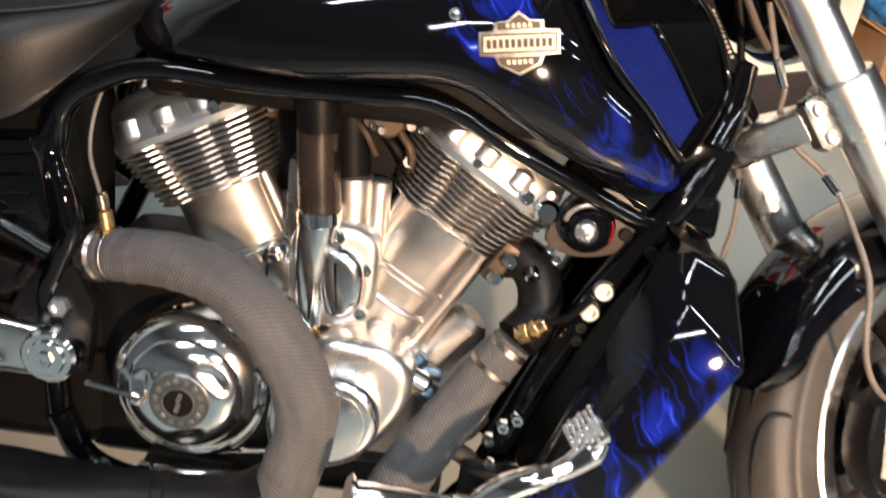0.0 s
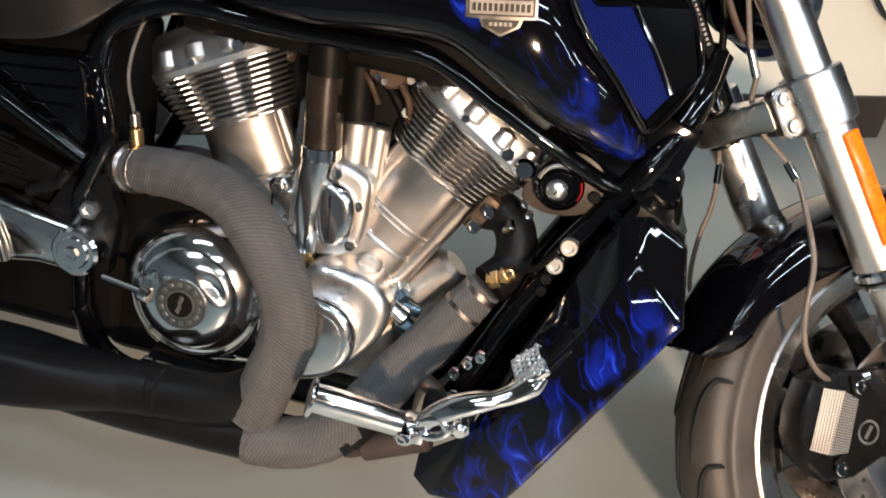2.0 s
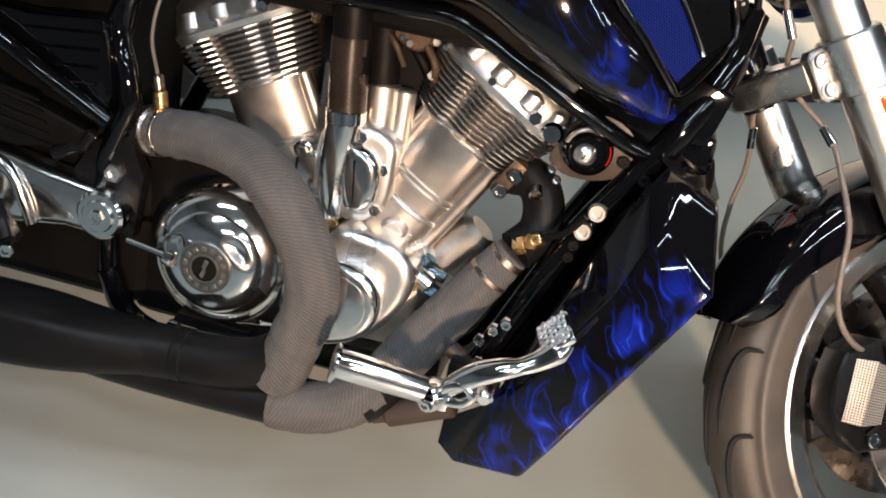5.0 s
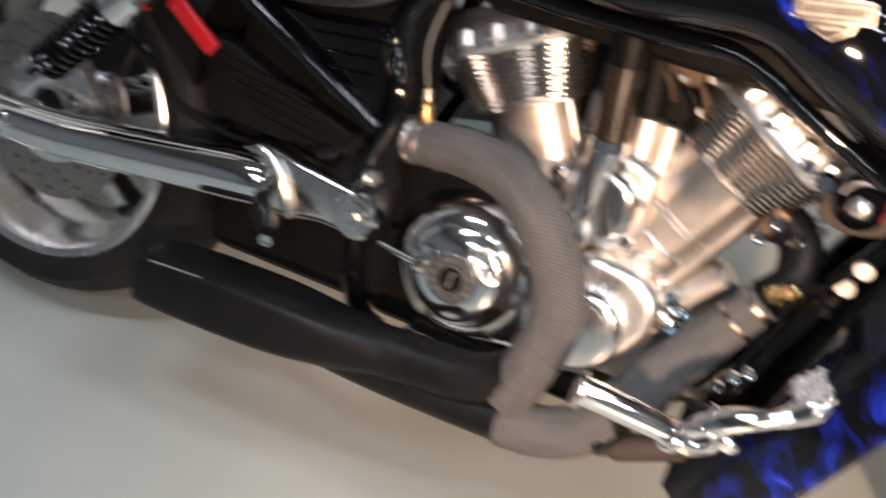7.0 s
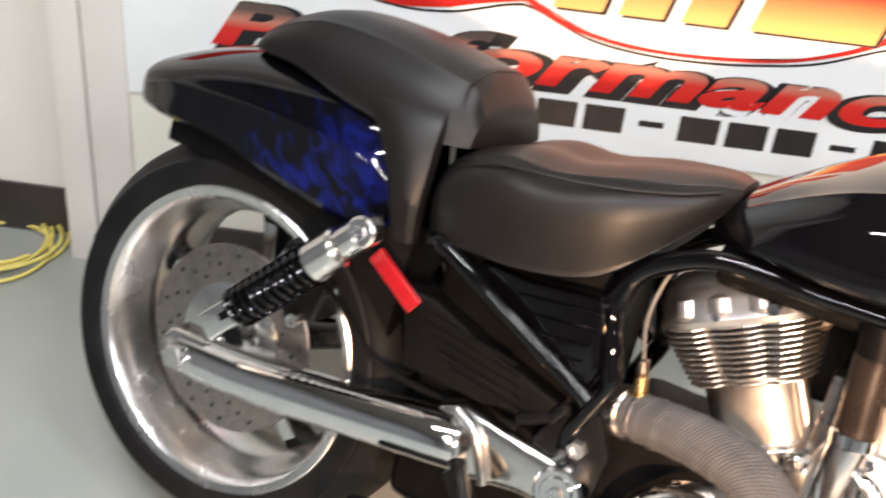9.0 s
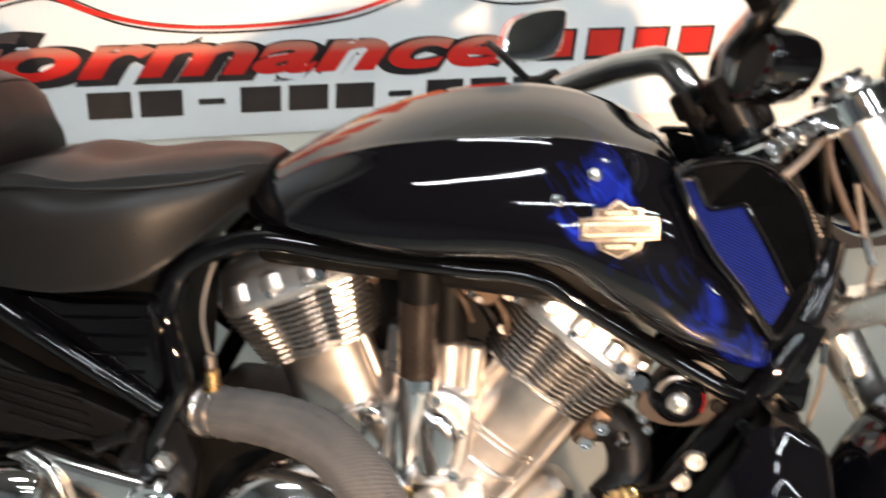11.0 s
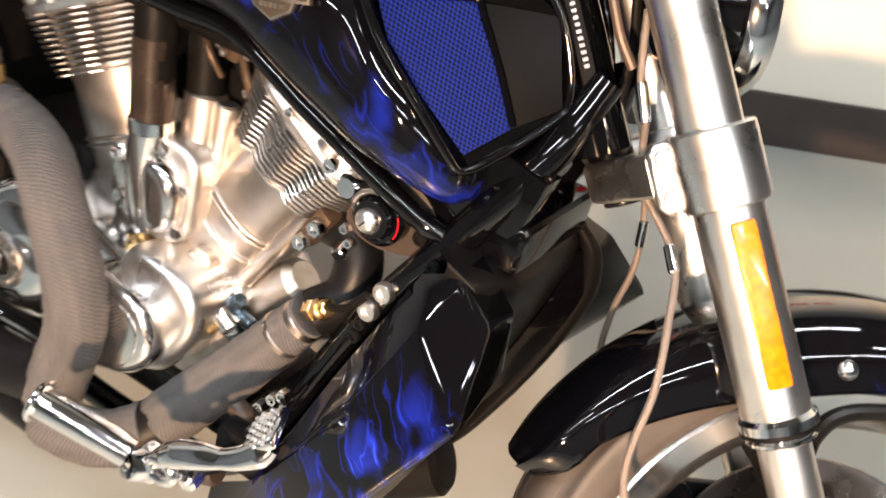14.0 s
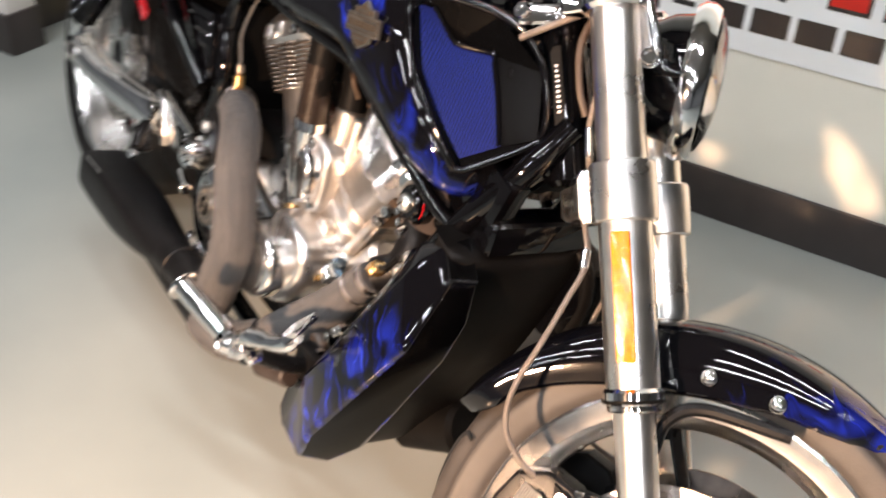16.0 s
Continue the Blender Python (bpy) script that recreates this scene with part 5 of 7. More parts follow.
B("tank_cover", body([
    (0.648, [(0, 0.766), (0.03, 0.764), (0.05, 0.752), (0.06, 0.735), (0.05, 0.715), (0, 0.71)]),
    (0.675, [(0, 0.784), (0.05, 0.778), (0.082, 0.762), (0.098, 0.742), (0.09, 0.716), (0, 0.71)]),
    (0.72, [(0, 0.816), (0.06, 0.808), (0.10, 0.79), (0.13, 0.762), (0.128, 0.722), (0, 0.716)]),
    (0.79, [(0, 0.859), (0.065, 0.844), (0.125, 0.824), (0.155, 0.778), (0.152, 0.722), (0, 0.716)]),
    (0.87, [(0, 0.890), (0.069, 0.871), (0.133, 0.845), (0.168, 0.786), (0.16, 0.722), (0, 0.716)]),
    (0.95, [(0, 0.906), (0.072, 0.887), (0.138, 0.860), (0.174, 0.795), (0.164, 0.732), (0, 0.726)]),
    (1.02, [(0, 0.905), (0.073, 0.889), (0.140, 0.866), (0.176, 0.798), (0.165, 0.732), (0, 0.72)]),
    (1.08, [(0, 0.889), (0.071, 0.878), (0.137, 0.862), (0.174, 0.792), (0.16, 0.702), (0, 0.70)]),
    (1.125, [(0, 0.862), (0.08, 0.858), (0.13, 0.845), (0.168, 0.778), (0.152, 0.678), (0, 0.68)]),
    (1.165, [(0, 0.80), (0.08, 0.797), (0.133, 0.779), (0.159, 0.733), (0.142, 0.658), (0, 0.66)]),
    (1.21, [(0, 0.752), (0.07, 0.751), (0.125, 0.742), (0.150, 0.70), (0.130, 0.644), (0, 0.65)]),
    (1.252, [(0, 0.692), (0.06, 0.692), (0.112, 0.69), (0.128, 0.668), (0.112, 0.634), (0, 0.64)]),
    (1.268, [(0, 0.672), (0.05, 0.672), (0.092, 0.671), (0.102, 0.655), (0.092, 0.64), (0, 0.645)]),
], 6, 5, crease=(2,)), FLAME_TANK, "black tank cover with blue flames")
# intake scoop: lip, blue mesh set in, black throat
lip = L3((1.138, -0.152, 0.856), (1.128, -0.158, 0.842), (1.146, -0.160, 0.808), (1.176, -0.158, 0.766), (1.212, -0.148, 0.730), (1.250, -0.131, 0.686), (1.262, -0.120, 0.674), (1.280, -0.098, 0.690), (1.308, -0.056, 0.730), (1.312, -0.048, 0.745), (1.302, -0.046, 0.778), (1.28, -0.05, 0.818), (1.25, -0.062, 0.846), (1.215, -0.085, 0.860), (1.175, -0.122, 0.862), (1.138, -0.152, 0.856))
for s in (-1, 1):
    flip = Matrix.Diagonal((1, -s, 1, 1))
    sc = part("intake_scoop", tube([(p.x, p.y, p.z) for p in lip], 0.0048, 12, 5, closed=True), GLOSS, bike, "black intake scoop rim", flip)
    bm = bmesh.new()
    uvl = bm.loops.layers.uv.new("UVMap")
    left_ = L3((1.134, -0.147, 0.838), (1.174, -0.147, 0.768), (1.212, -0.137, 0.730), (1.258, -0.118, 0.687))
    right_ = L3((1.150, -0.128, 0.838), (1.172, -0.104, 0.802), (1.213, -0.075, 0.807), (1.250, -0.076, 0.762), (1.281, -0.080, 0.715))
    c_ = Vector((1.21, -0.11, 0.76))
    lv = [bm.verts.new(p) for p in left_]
    rv = [bm.verts.new(p) for p in right_]
    for quad in ((lv[0], lv[1], rv[1], rv[0]), (lv[1], rv[2], rv[1]), (lv[1], lv[2], rv[3], rv[2]), (lv[2], lv[3], rv[4], rv[3])):
        f = bm.faces.new(quad)
        for lp in f.loops:
            d = lp.vert.co - c_
            lp[uvl].uv = (d.dot(Vector((0.62, 0.5, 0.6)).normalized()), d.dot(Vector((0.6, 0.1, -0.79)).normalized()))
    part("intake_mesh", bm, MESHBLUE, sc, "blue perforated intake mesh", flip, 80)
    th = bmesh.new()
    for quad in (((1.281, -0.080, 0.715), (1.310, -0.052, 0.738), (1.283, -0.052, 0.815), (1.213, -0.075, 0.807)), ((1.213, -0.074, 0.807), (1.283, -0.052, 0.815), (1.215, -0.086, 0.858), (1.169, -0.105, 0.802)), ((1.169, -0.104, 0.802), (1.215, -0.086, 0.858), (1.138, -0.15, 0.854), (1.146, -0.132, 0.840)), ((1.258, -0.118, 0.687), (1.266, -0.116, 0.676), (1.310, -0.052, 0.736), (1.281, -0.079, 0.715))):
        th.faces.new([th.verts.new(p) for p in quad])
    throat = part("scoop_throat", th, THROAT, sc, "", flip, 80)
    throat.data.materials.append(GLOSS)
    throat.data.polygons[3].material_index = 1
    part("scoop_edge", tube(L3((1.146, -0.134, 0.842), (1.158, -0.118, 0.822), (1.171, -0.106, 0.806), (1.19, -0.092, 0.806), (1.213, -0.077, 0.809), (1.225, -0.077, 0.795), (1.250, -0.078, 0.762), (1.281, -0.082, 0.716)), 0.0036, 10), GLOSS, sc, "glossy black inner edge", flip)
B("head_shroud", body([
    (1.18, [(0, 0.85), (0.03, 0.85), (0.05, 0.84), (0.06, 0.75), (0.055, 0.67), (0, 0.66)]),
    (1.25, [(0, 0.85), (0.03, 0.85), (0.045, 0.83), (0.05, 0.74), (0.05, 0.66), (0, 0.65)]),
    (1.305, [(0, 0.79), (0.02, 0.79), (0.036, 0.77), (0.04, 0.72), (0.036, 0.66), (0, 0.65)]),
], 3), GLOSS, "black shroud round the steering head")

# badge: a plain shield, no lettering
em = Matrix.Translation((1.0735, -0.1785, 0.785)) @ Matrix.Rotation(radians(-9), 4, "Y") @ Matrix.Rotation(radians(-3), 4, "X") @ Matrix.Diagonal((0.95, 1, 0.95, 1))
badge = B("tank_badge", plate([(-0.042, -0.012), (-0.042, 0.013), (-0.026, 0.014), (-0.026, 0.023), (-0.012, 0.024), (0, 0.033), (0.012, 0.024), (0.026, 0.023), (0.026, 0.014), (0.042, 0.013), (0.042, -0.012), (0.026, -0.013), (0.022, -0.022), (0, -0.033), (-0.022, -0.022), (-0.026, -0.013)], -0.004, 0.002, 0.0012), EMBLEM, "pewter shield badge", m=em)
INSET = pbr("dark_badge_inset", (0.05, 0.04, 0.03), 0.5, 0.4, var=0.2)
for o_ in ([(-0.039, -0.0095), (-0.039, 0.0105), (0.039, 0.0105), (0.039, -0.0095)], [(-0.022, 0.0145), (-0.022, 0.0215), (-0.010, 0.0222), (0, 0.0295), (0.010, 0.0222), (0.022, 0.0215), (0.022, 0.0145)], [(-0.022, -0.0135), (0.022, -0.0135), (0.019, -0.0205), (0, -0.0298), (-0.019, -0.0205)]):
    part("badge_inset", plate(o_, -0.0045, -0.003, 0), INSET, badge, m=em, smooth=0)
part("badge_field", plate([(-0.037, -0.0075), (-0.037, 0.0085), (0.037, 0.0085), (0.037, -0.0075)], -0.005, -0.003, 0), EMBLEM, badge, m=em, smooth=0)
for z_, n_, w_, h_ in ((0.0005, 11, 0.0042, 0.009), (0.0185, 5, 0.0038, 0.0045), (-0.0185, 5, 0.0038, 0.0045)):
    for k_ in range(n_):
        part("badge_bar", rbox((w_, 0.0012, h_), Matrix.Translation(((k_ - (n_ - 1) / 2) * w_ * 1.5, -0.0052, z_)), 0), INSET if n_ == 11 else EMBLEM, badge, m=em, smooth=0)
for p_ in ((1.042, -0.166, 0.835), (1.008, -0.171, 0.804), (0.986, -0.1735, 0.778)):
    B("tank_bolt", lathe([(0, 0.0055), (0.004, 0.005), (0.0065, 0.003), (0.0078, 0.0), (0.0078, -0.004), (0, -0.004)], 20), CHROME, "chrome cover bolt", m=Matrix.Translation(p_) @ RIGHT)

# seat and pillion pad ------------------------------------------------------------
seat = B("seat", body([
    (0.298, [(0, 0.705), (0.06, 0.705), (0.10, 0.69), (0.115, 0.655), (0.10, 0.615), (0, 0.605)]),
    (0.33, [(0, 0.728), (0.07, 0.731), (0.125, 0.722), (0.158, 0.685), (0.150, 0.618), (0, 0.60)]),
    (0.40, [(0, 0.752), (0.08, 0.757), (0.138, 0.748), (0.170, 0.712), (0.165, 0.622), (0, 0.60)]),
    (0.47, [(0, 0.752), (0.08, 0.757), (0.138, 0.748), (0.172, 0.714), (0.168, 0.626), (0, 0.61)]),
    (0.55, [(0, 0.774), (0.075, 0.776), (0.128, 0.765), (0.160, 0.730), (0.155, 0.645), (0, 0.63)]),
    (0.605, [(0, 0.785), (0.06, 0.785), (0.105, 0.774), (0.132, 0.745), (0.128, 0.692), (0, 0.68)]),
    (0.645, [(0, 0.79), (0.045, 0.789), (0.075, 0.78), (0.098, 0.762), (0.09, 0.735), (0, 0.73)]),
    (0.668, [(0, 0.786), (0.03, 0.785), (0.05, 0.78), (0.06, 0.77), (0.05, 0.757), (0, 0.755)]),
], 6, 4, crease=(2, 4)), LEATHER, "black leather rider seat")
B("seat_seam", tube(L3((0.335, -0.142, 0.713), (0.40, -0.157, 0.736), (0.48, -0.158, 0.744), (0.55, -0.147, 0.753), (0.61, -0.12, 0.764), (0.648, -0.087, 0.774)), 0.0022, 8), LEATHER, "", seat)
pillion = B("pillion_pad", body([
    (-0.055, [(0, 0.792), (0.04, 0.79), (0.066, 0.784), (0.076, 0.777), (0.07, 0.768), (0, 0.764)]),
    (-0.02, [(0, 0.826), (0.05, 0.822), (0.086, 0.808), (0.102, 0.79), (0.098, 0.772), (0, 0.762)]),
    (0.06, [(0, 0.857), (0.055, 0.853), (0.098, 0.836), (0.118, 0.806), (0.124, 0.770), (0, 0.75)]),
    (0.147, [(0, 0.858), (0.055, 0.854), (0.100, 0.837), (0.122, 0.80), (0.134, 0.748), (0, 0.735)]),
    (0.23, [(0, 0.848), (0.055, 0.844), (0.101, 0.826), (0.123, 0.79), (0.138, 0.735), (0, 0.72)]),
    (0.285, [(0, 0.838), (0.055, 0.834), (0.099, 0.816), (0.119, 0.78), (0.132, 0.733), (0, 0.72)]),
    (0.312, [(0, 0.829), (0.052, 0.825), (0.093, 0.808), (0.113, 0.775), (0.125, 0.733), (0, 0.722)]),
    (0.334, [(0, 0.785), (0.05, 0.782), (0.088, 0.775), (0.106, 0.757), (0.117, 0.735), (0, 0.728)]),
], 5, 4, crease=(2, 4)), LEATHER, "black leather raised pillion pad")
B("pad_seam", tube(L3((0.314, -0.118, 0.736), (0.308, -0.108, 0.785), (0.306, -0.092, 0.812), (0.308, -0.05, 0.828), (0.309, 0, 0.8315), (0.308, 0.05, 0.828), (0.306, 0.092, 0.812)), 0.002, 8), LEATHER, "", pillion)
# the skirt of the pad that runs down to the frame
for s in (-1, 1):
    secs = []
    for x0, x1, z, yy, th in ((0.13, 0.298, 0.775, 0.116, 0.010), (0.175, 0.300, 0.755, 0.128, 0.012), (0.213, 0.302, 0.722, 0.140, 0.015), (0.241, 0.304, 0.68, 0.149, 0.016), (0.258, 0.305, 0.64, 0.154, 0.015), (0.272, 0.307, 0.60, 0.154, 0.012)):
        secs.append([Vector((x0 + (x1 - x0) * u, s * (yy + v * th), z)) for u, v in ((0, -0.6), (0.03, 0.3), (0.22, 0.9), (0.5, 1), (0.8, 0.9), (0.97, 0.4), (1, -0.6))])
    B("pad_skirt", loft(smooth_rings(secs, 4)), LEATHER, "black leather skirt of the pillion pad", pillion)
tail = B("tail_cowl", body([
    (-0.275, [(0, 0.685), (0.025, 0.683), (0.045, 0.674), (0.05, 0.66), (0.04, 0.637), (0, 0.632)]),
    (-0.245, [(0, 0.712), (0.05, 0.706), (0.08, 0.690), (0.088, 0.668), (0.078, 0.634), (0, 0.63)]),
    (-0.16, [(0, 0.748), (0.06, 0.738), (0.106, 0.714), (0.122, 0.690), (0.118, 0.636), (0, 0.65)]),
    (-0.06, [(0, 0.772), (0.07, 0.762), (0.116, 0.734), (0.136, 0.697), (0.134, 0.632), (0, 0.67)]),
    (0.04, [(0, 0.778), (0.08, 0.768), (0.122, 0.740), (0.143, 0.699), (0.140, 0.616), (0, 0.68)]),
    (0.14, [(0, 0.778), (0.08, 0.768), (0.125, 0.740), (0.146, 0.694), (0.143, 0.598), (0, 0.67)]),
    (0.20, [(0, 0.77), (0.08, 0.762), (0.125, 0.732), (0.146, 0.682), (0.143, 0.592), (0, 0.66)]),
    (0.25, [(0, 0.75), (0.08, 0.742), (0.118, 0.71), (0.137, 0.655), (0.135, 0.602), (0, 0.64)]),
], 5, 4, crease=(3,)), FLAME_TAIL, "black tail cowl with blue flames")
B("rear_mudguard", body([
    (-0.16, [(0, 0.66), (0.06, 0.655), (0.10, 0.64), (0.11, 0.62), (0.1, 0.60), (0, 0.64)]),
    (0.05, [(0, 0.68), (0.08, 0.675), (0.118, 0.65), (0.125, 0.62), (0.12, 0.59), (0, 0.66)]),
    (0.20, [(0, 0.66), (0.08, 0.655), (0.118, 0.62), (0.125, 0.57), (0.12, 0.53), (0, 0.62)]),
    (0.285, [(0, 0.62), (0.08, 0.615), (0.115, 0.57), (0.122, 0.51), (0.118, 0.45), (0, 0.55)]),
], 4, 3), SATINBLACK, "black rear mudguard")
B("tail_lens", rbox((0.03, 0.09, 0.022), Matrix.Translation((-0.268, 0, 0.655)), 0.006, 2), REDLENS, "", tail)
B("side_reflector", rbox((0.09, 0.009, 0.025), Matrix.Translation((0.302, -0.172, 0.551)) @ Matrix.Rotation(radians(34), 4, "Y"), 0.004, 3), REDLENS, "red side reflector")
sidec = B("side_cover", plate([(0.40, 0.608), (0.47, 0.606), (0.562, 0.618), (0.572, 0.60), (0.585, 0.53), (0.577, 0.50), (0.55, 0.502), (0.43, 0.57)], -0.145, -0.105, 0.006, 2), GLOSS, "glossy black side cover")
for k in range(4):
    B("cover_rib", rbox((0.11 - 0.02 * k, 0.004, 0.004), Matrix.Translation((0.515 + 0.008 * k, -0.1462, 0.595 - 0.021 * k)) @ Matrix.Rotation(radians(-7), 4, "Y"), 0.002, 1), GLOSS, "", sidec)
louvre = B("belt_cover", plate([(0.30, 0.535), (0.345, 0.535), (0.43, 0.502), (0.548, 0.468), (0.54, 0.447), (0.45, 0.425), (0.325, 0.428)], -0.14, -0.10, 0.008, 3), SATINBLACK, "black louvred side panel")
for k in range(5):
    B("louvre_slat", rbox((0.17 - 0.014 * k, 0.003, 0.005), Matrix.Translation((0.40 + 0.012 * k, -0.1415, 0.508 - 0.0155 * k)) @ Matrix.Rotation(radians(8), 4, "Y"), 0.003, 1), SATINBLACK, "", louvre)
B("battery_box", rbox((0.24, 0.2, 0.26), Matrix.Translation((0.45, 0, 0.52)), 0.02, 3), SATINBLACK, "black box under the seat")
B("inner_guard", rbox((0.3, 0.19, 0.2), Matrix.Translation((0.47, 0.0, 0.31)), 0.03, 3), SATINBLACK)
B("gearbox_shield", rbox((0.17, 0.20, 0.27), Matrix.Translation((0.675, 0.02, 0.33)), 0.03, 3), SATINBLACK, "black gearbox shield")
B("frame_web", plate([(1.14, 0.635), (1.24, 0.590), (1.31, 0.60), (1.33, 0.68), (1.25, 0.70), (1.17, 0.67)], -0.085, -0.05, 0.006, 2), GLOSS, "black web between the frame tubes")
B("tank_floor", rbox((0.5, 0.2, 0.06), Matrix.Translation((0.92, 0.0, 0.70)), 0.02, 3), SATINBLACK, "black underside of the tank")

# swingarm, shock, axle ----------------------------------------------------------
for s in (-1, 1):
    y = s * 0.158
    arm = B("swingarm", tube(L3((-0.02, y, 0.316), (0.10, y, 0.323), (0.25, y, 0.343), (0.40, s * 0.15, 0.362), (0.44, s * 0.145, 0.362)), [0.033, 0.035, 0.037, 0.039, 0.036], 28), CHROME, "polished swingarm tube")
    B("arm_casting", plate([(0.395, 0.405), (0.43, 0.418), (0.50, 0.407), (0.575, 0.398), (0.608, 0.388), (0.618, 0.366), (0.608, 0.342), (0.585, 0.332), (0.53, 0.334), (0.46, 0.322), (0.405, 0.326)], s * 0.128 - 0.025, s * 0.128 + 0.025, 0.014, 4), POLISHED, "polished swingarm casting", arm)
    B("arm_rib", tube(L3((0.425, s * 0.155, 0.412), (0.455, s * 0.157, 0.395), (0.475, s * 0.157, 0.36), (0.485, s * 0.155, 0.33)), 0.009, 12), POLISHED, "", arm)
    B("pivot_cap", join(rod((0.583, s * 0.12, 0.366), (0.583, s * 0.161, 0.366), 0.033, 36, 0.004), rod((0.583, s * 0.161, 0.366), (0.583, s * 0.165, 0.366), 0.022, 30, 0.002)), CHROME, "chrome pivot cap", arm)
    B("pivot_bolt", bolt((0.583, s * 0.165, 0.366), (0, s, 0), 0.010, 0.004), CHROME, "", arm)
    B("axle_block", join(rbox((0.08, 0.05, 0.066), Matrix.Translation((-0.005, y - s * 0.003, 0.32)), 0.014, 4), rod((-0.01, y, 0.32), (-0.01, y + s * 0.045, 0.32), 0.02, 6, 0.002)), POLISHED, "polished axle block", arm)
    B("adjuster", rod((-0.06, y, 0.325), (-0.03, y, 0.323), 0.007, 12), CHROME, "", arm)
    p0, p1 = Vector((0.052, s * 0.205, 0.397)), Vector((0.266, s * 0.212, 0.612))
    ax = (p1 - p0).normalized()
    shock = B("shock_absorber", rod(p0 + ax * 0.03, p0 + ax * 0.24, 0.014, 20), SATINBLACK, "black coil-over shock absorber")
    turns, n = 10.5, 170
    o1 = ax.orthogonal().normalized()
    o2 = ax.cross(o1)
    coil = [p0 + ax * (0.055 + 0.155 * k / n) + (o1 * math.cos(2 * math.pi * turns * k / n) + o2 * math.sin(2 * math.pi * turns * k / n)) * 0.026 for k in range(n + 1)]
    B("spring", tube(coil, 0.0052, 8, 1), GLOSS, "black coil spring", shock)
    B("shock_top", join(rod(p0 + ax * 0.208, p0 + ax * 0.262, 0.0285, 32, 0.004), rod(p0 + ax * 0.262, p0 + ax * 0.30, 0.0225, 28, 0.005)), POLISHED, "polished shock collar", shock)
    B("shock_eye", rod(p1 - Vector((0, s * 0.015, 0)), p1 + Vector((0, s * 0.016, 0)), 0.021, 28, 0.004), POLISHED, "", shock)
    B("eye_bolt", bolt(p1 + Vector((0, s * 0.016, 0)), (0, s, 0), 0.010, 0.006), CHROME, "", shock)
    B("shock_clevis", rbox((0.075, 0.026, 0.04), Matrix.Translation(p0 + ax * 0.03) @ Matrix.Rotation(-math.atan2(ax.z, ax.x), 4, "Y"), 0.006, 3), CHROME, "chrome lower clevis", shock)
rc = B("rear_caliper", plate([(0.085, 0.455), (0.10, 0.53), (0.15, 0.535), (0.185, 0.49), (0.17, 0.43), (0.12, 0.42)], -0.135, -0.06, 0.01, 3), BLACKCOAT, "black rear brake caliper")
for p_ in ((0.112, -0.136, 0.51), (0.142, -0.136, 0.425)):
    B("caliper_bolt", bolt(p_, (0, -1, 0), 0.012, 0.01), CHROME, "", rc)
B("rear_brake_line", tube(L3((0.16, -0.13, 0.50), (0.22, -0.14, 0.47), (0.27, -0.13, 0.42), (0.36, -0.12, 0.40), (0.50, -0.12, 0.41)), 0.005, 8), SATINBLACK)
pegr = B("passenger_peg", join(tube(L3((0.455, -0.185, 0.36), (0.47, -0.20, 0.345), (0.485, -0.21, 0.325)), 0.012, 12), rbox((0.05, 0.03, 0.022), Matrix.Translation((0.47, -0.196, 0.335)) @ Matrix.Rotation(radians(55), 4, "Y"), 0.006, 2)), BLACKCOAT, "folded black passenger footpeg")
B("peg_bolt", bolt((0.49, -0.216, 0.315), (0.3, -1, 0), 0.010, 0.008), CHROME, "", pegr)
B("small_peg", join(rod((0.50, -0.13, 0.425), (0.545, -0.135, 0.45), 0.010, 14), rod((0.545, -0.14, 0.445), (0.56, -0.14, 0.47), 0.008, 14)), BLACKCOAT, "small black catch")

# engine ------------------------------------------------------------------------
CRANK = Vector((0.873, 0, 0.311))


def lobes(hx, hy):
    """Plan outline of a fin: three shallow lobes on each side."""
    side = [(-1.0, 0.30), (-0.93, 0.62), (-0.72, 0.88), (-0.48, 0.97), (-0.36, 0.90), (-0.30, 0.90), (-0.12, 1.0), (0.16, 1.0), (0.30, 0.90), (0.36, 0.90), (0.52, 0.96), (0.74, 0.86), (0.93, 0.62), (1.0, 0.30)]
    return [(u * hx, -v * hy) for u, v in side] + [(u * hx, v * hy) for u, v in reversed(side)]


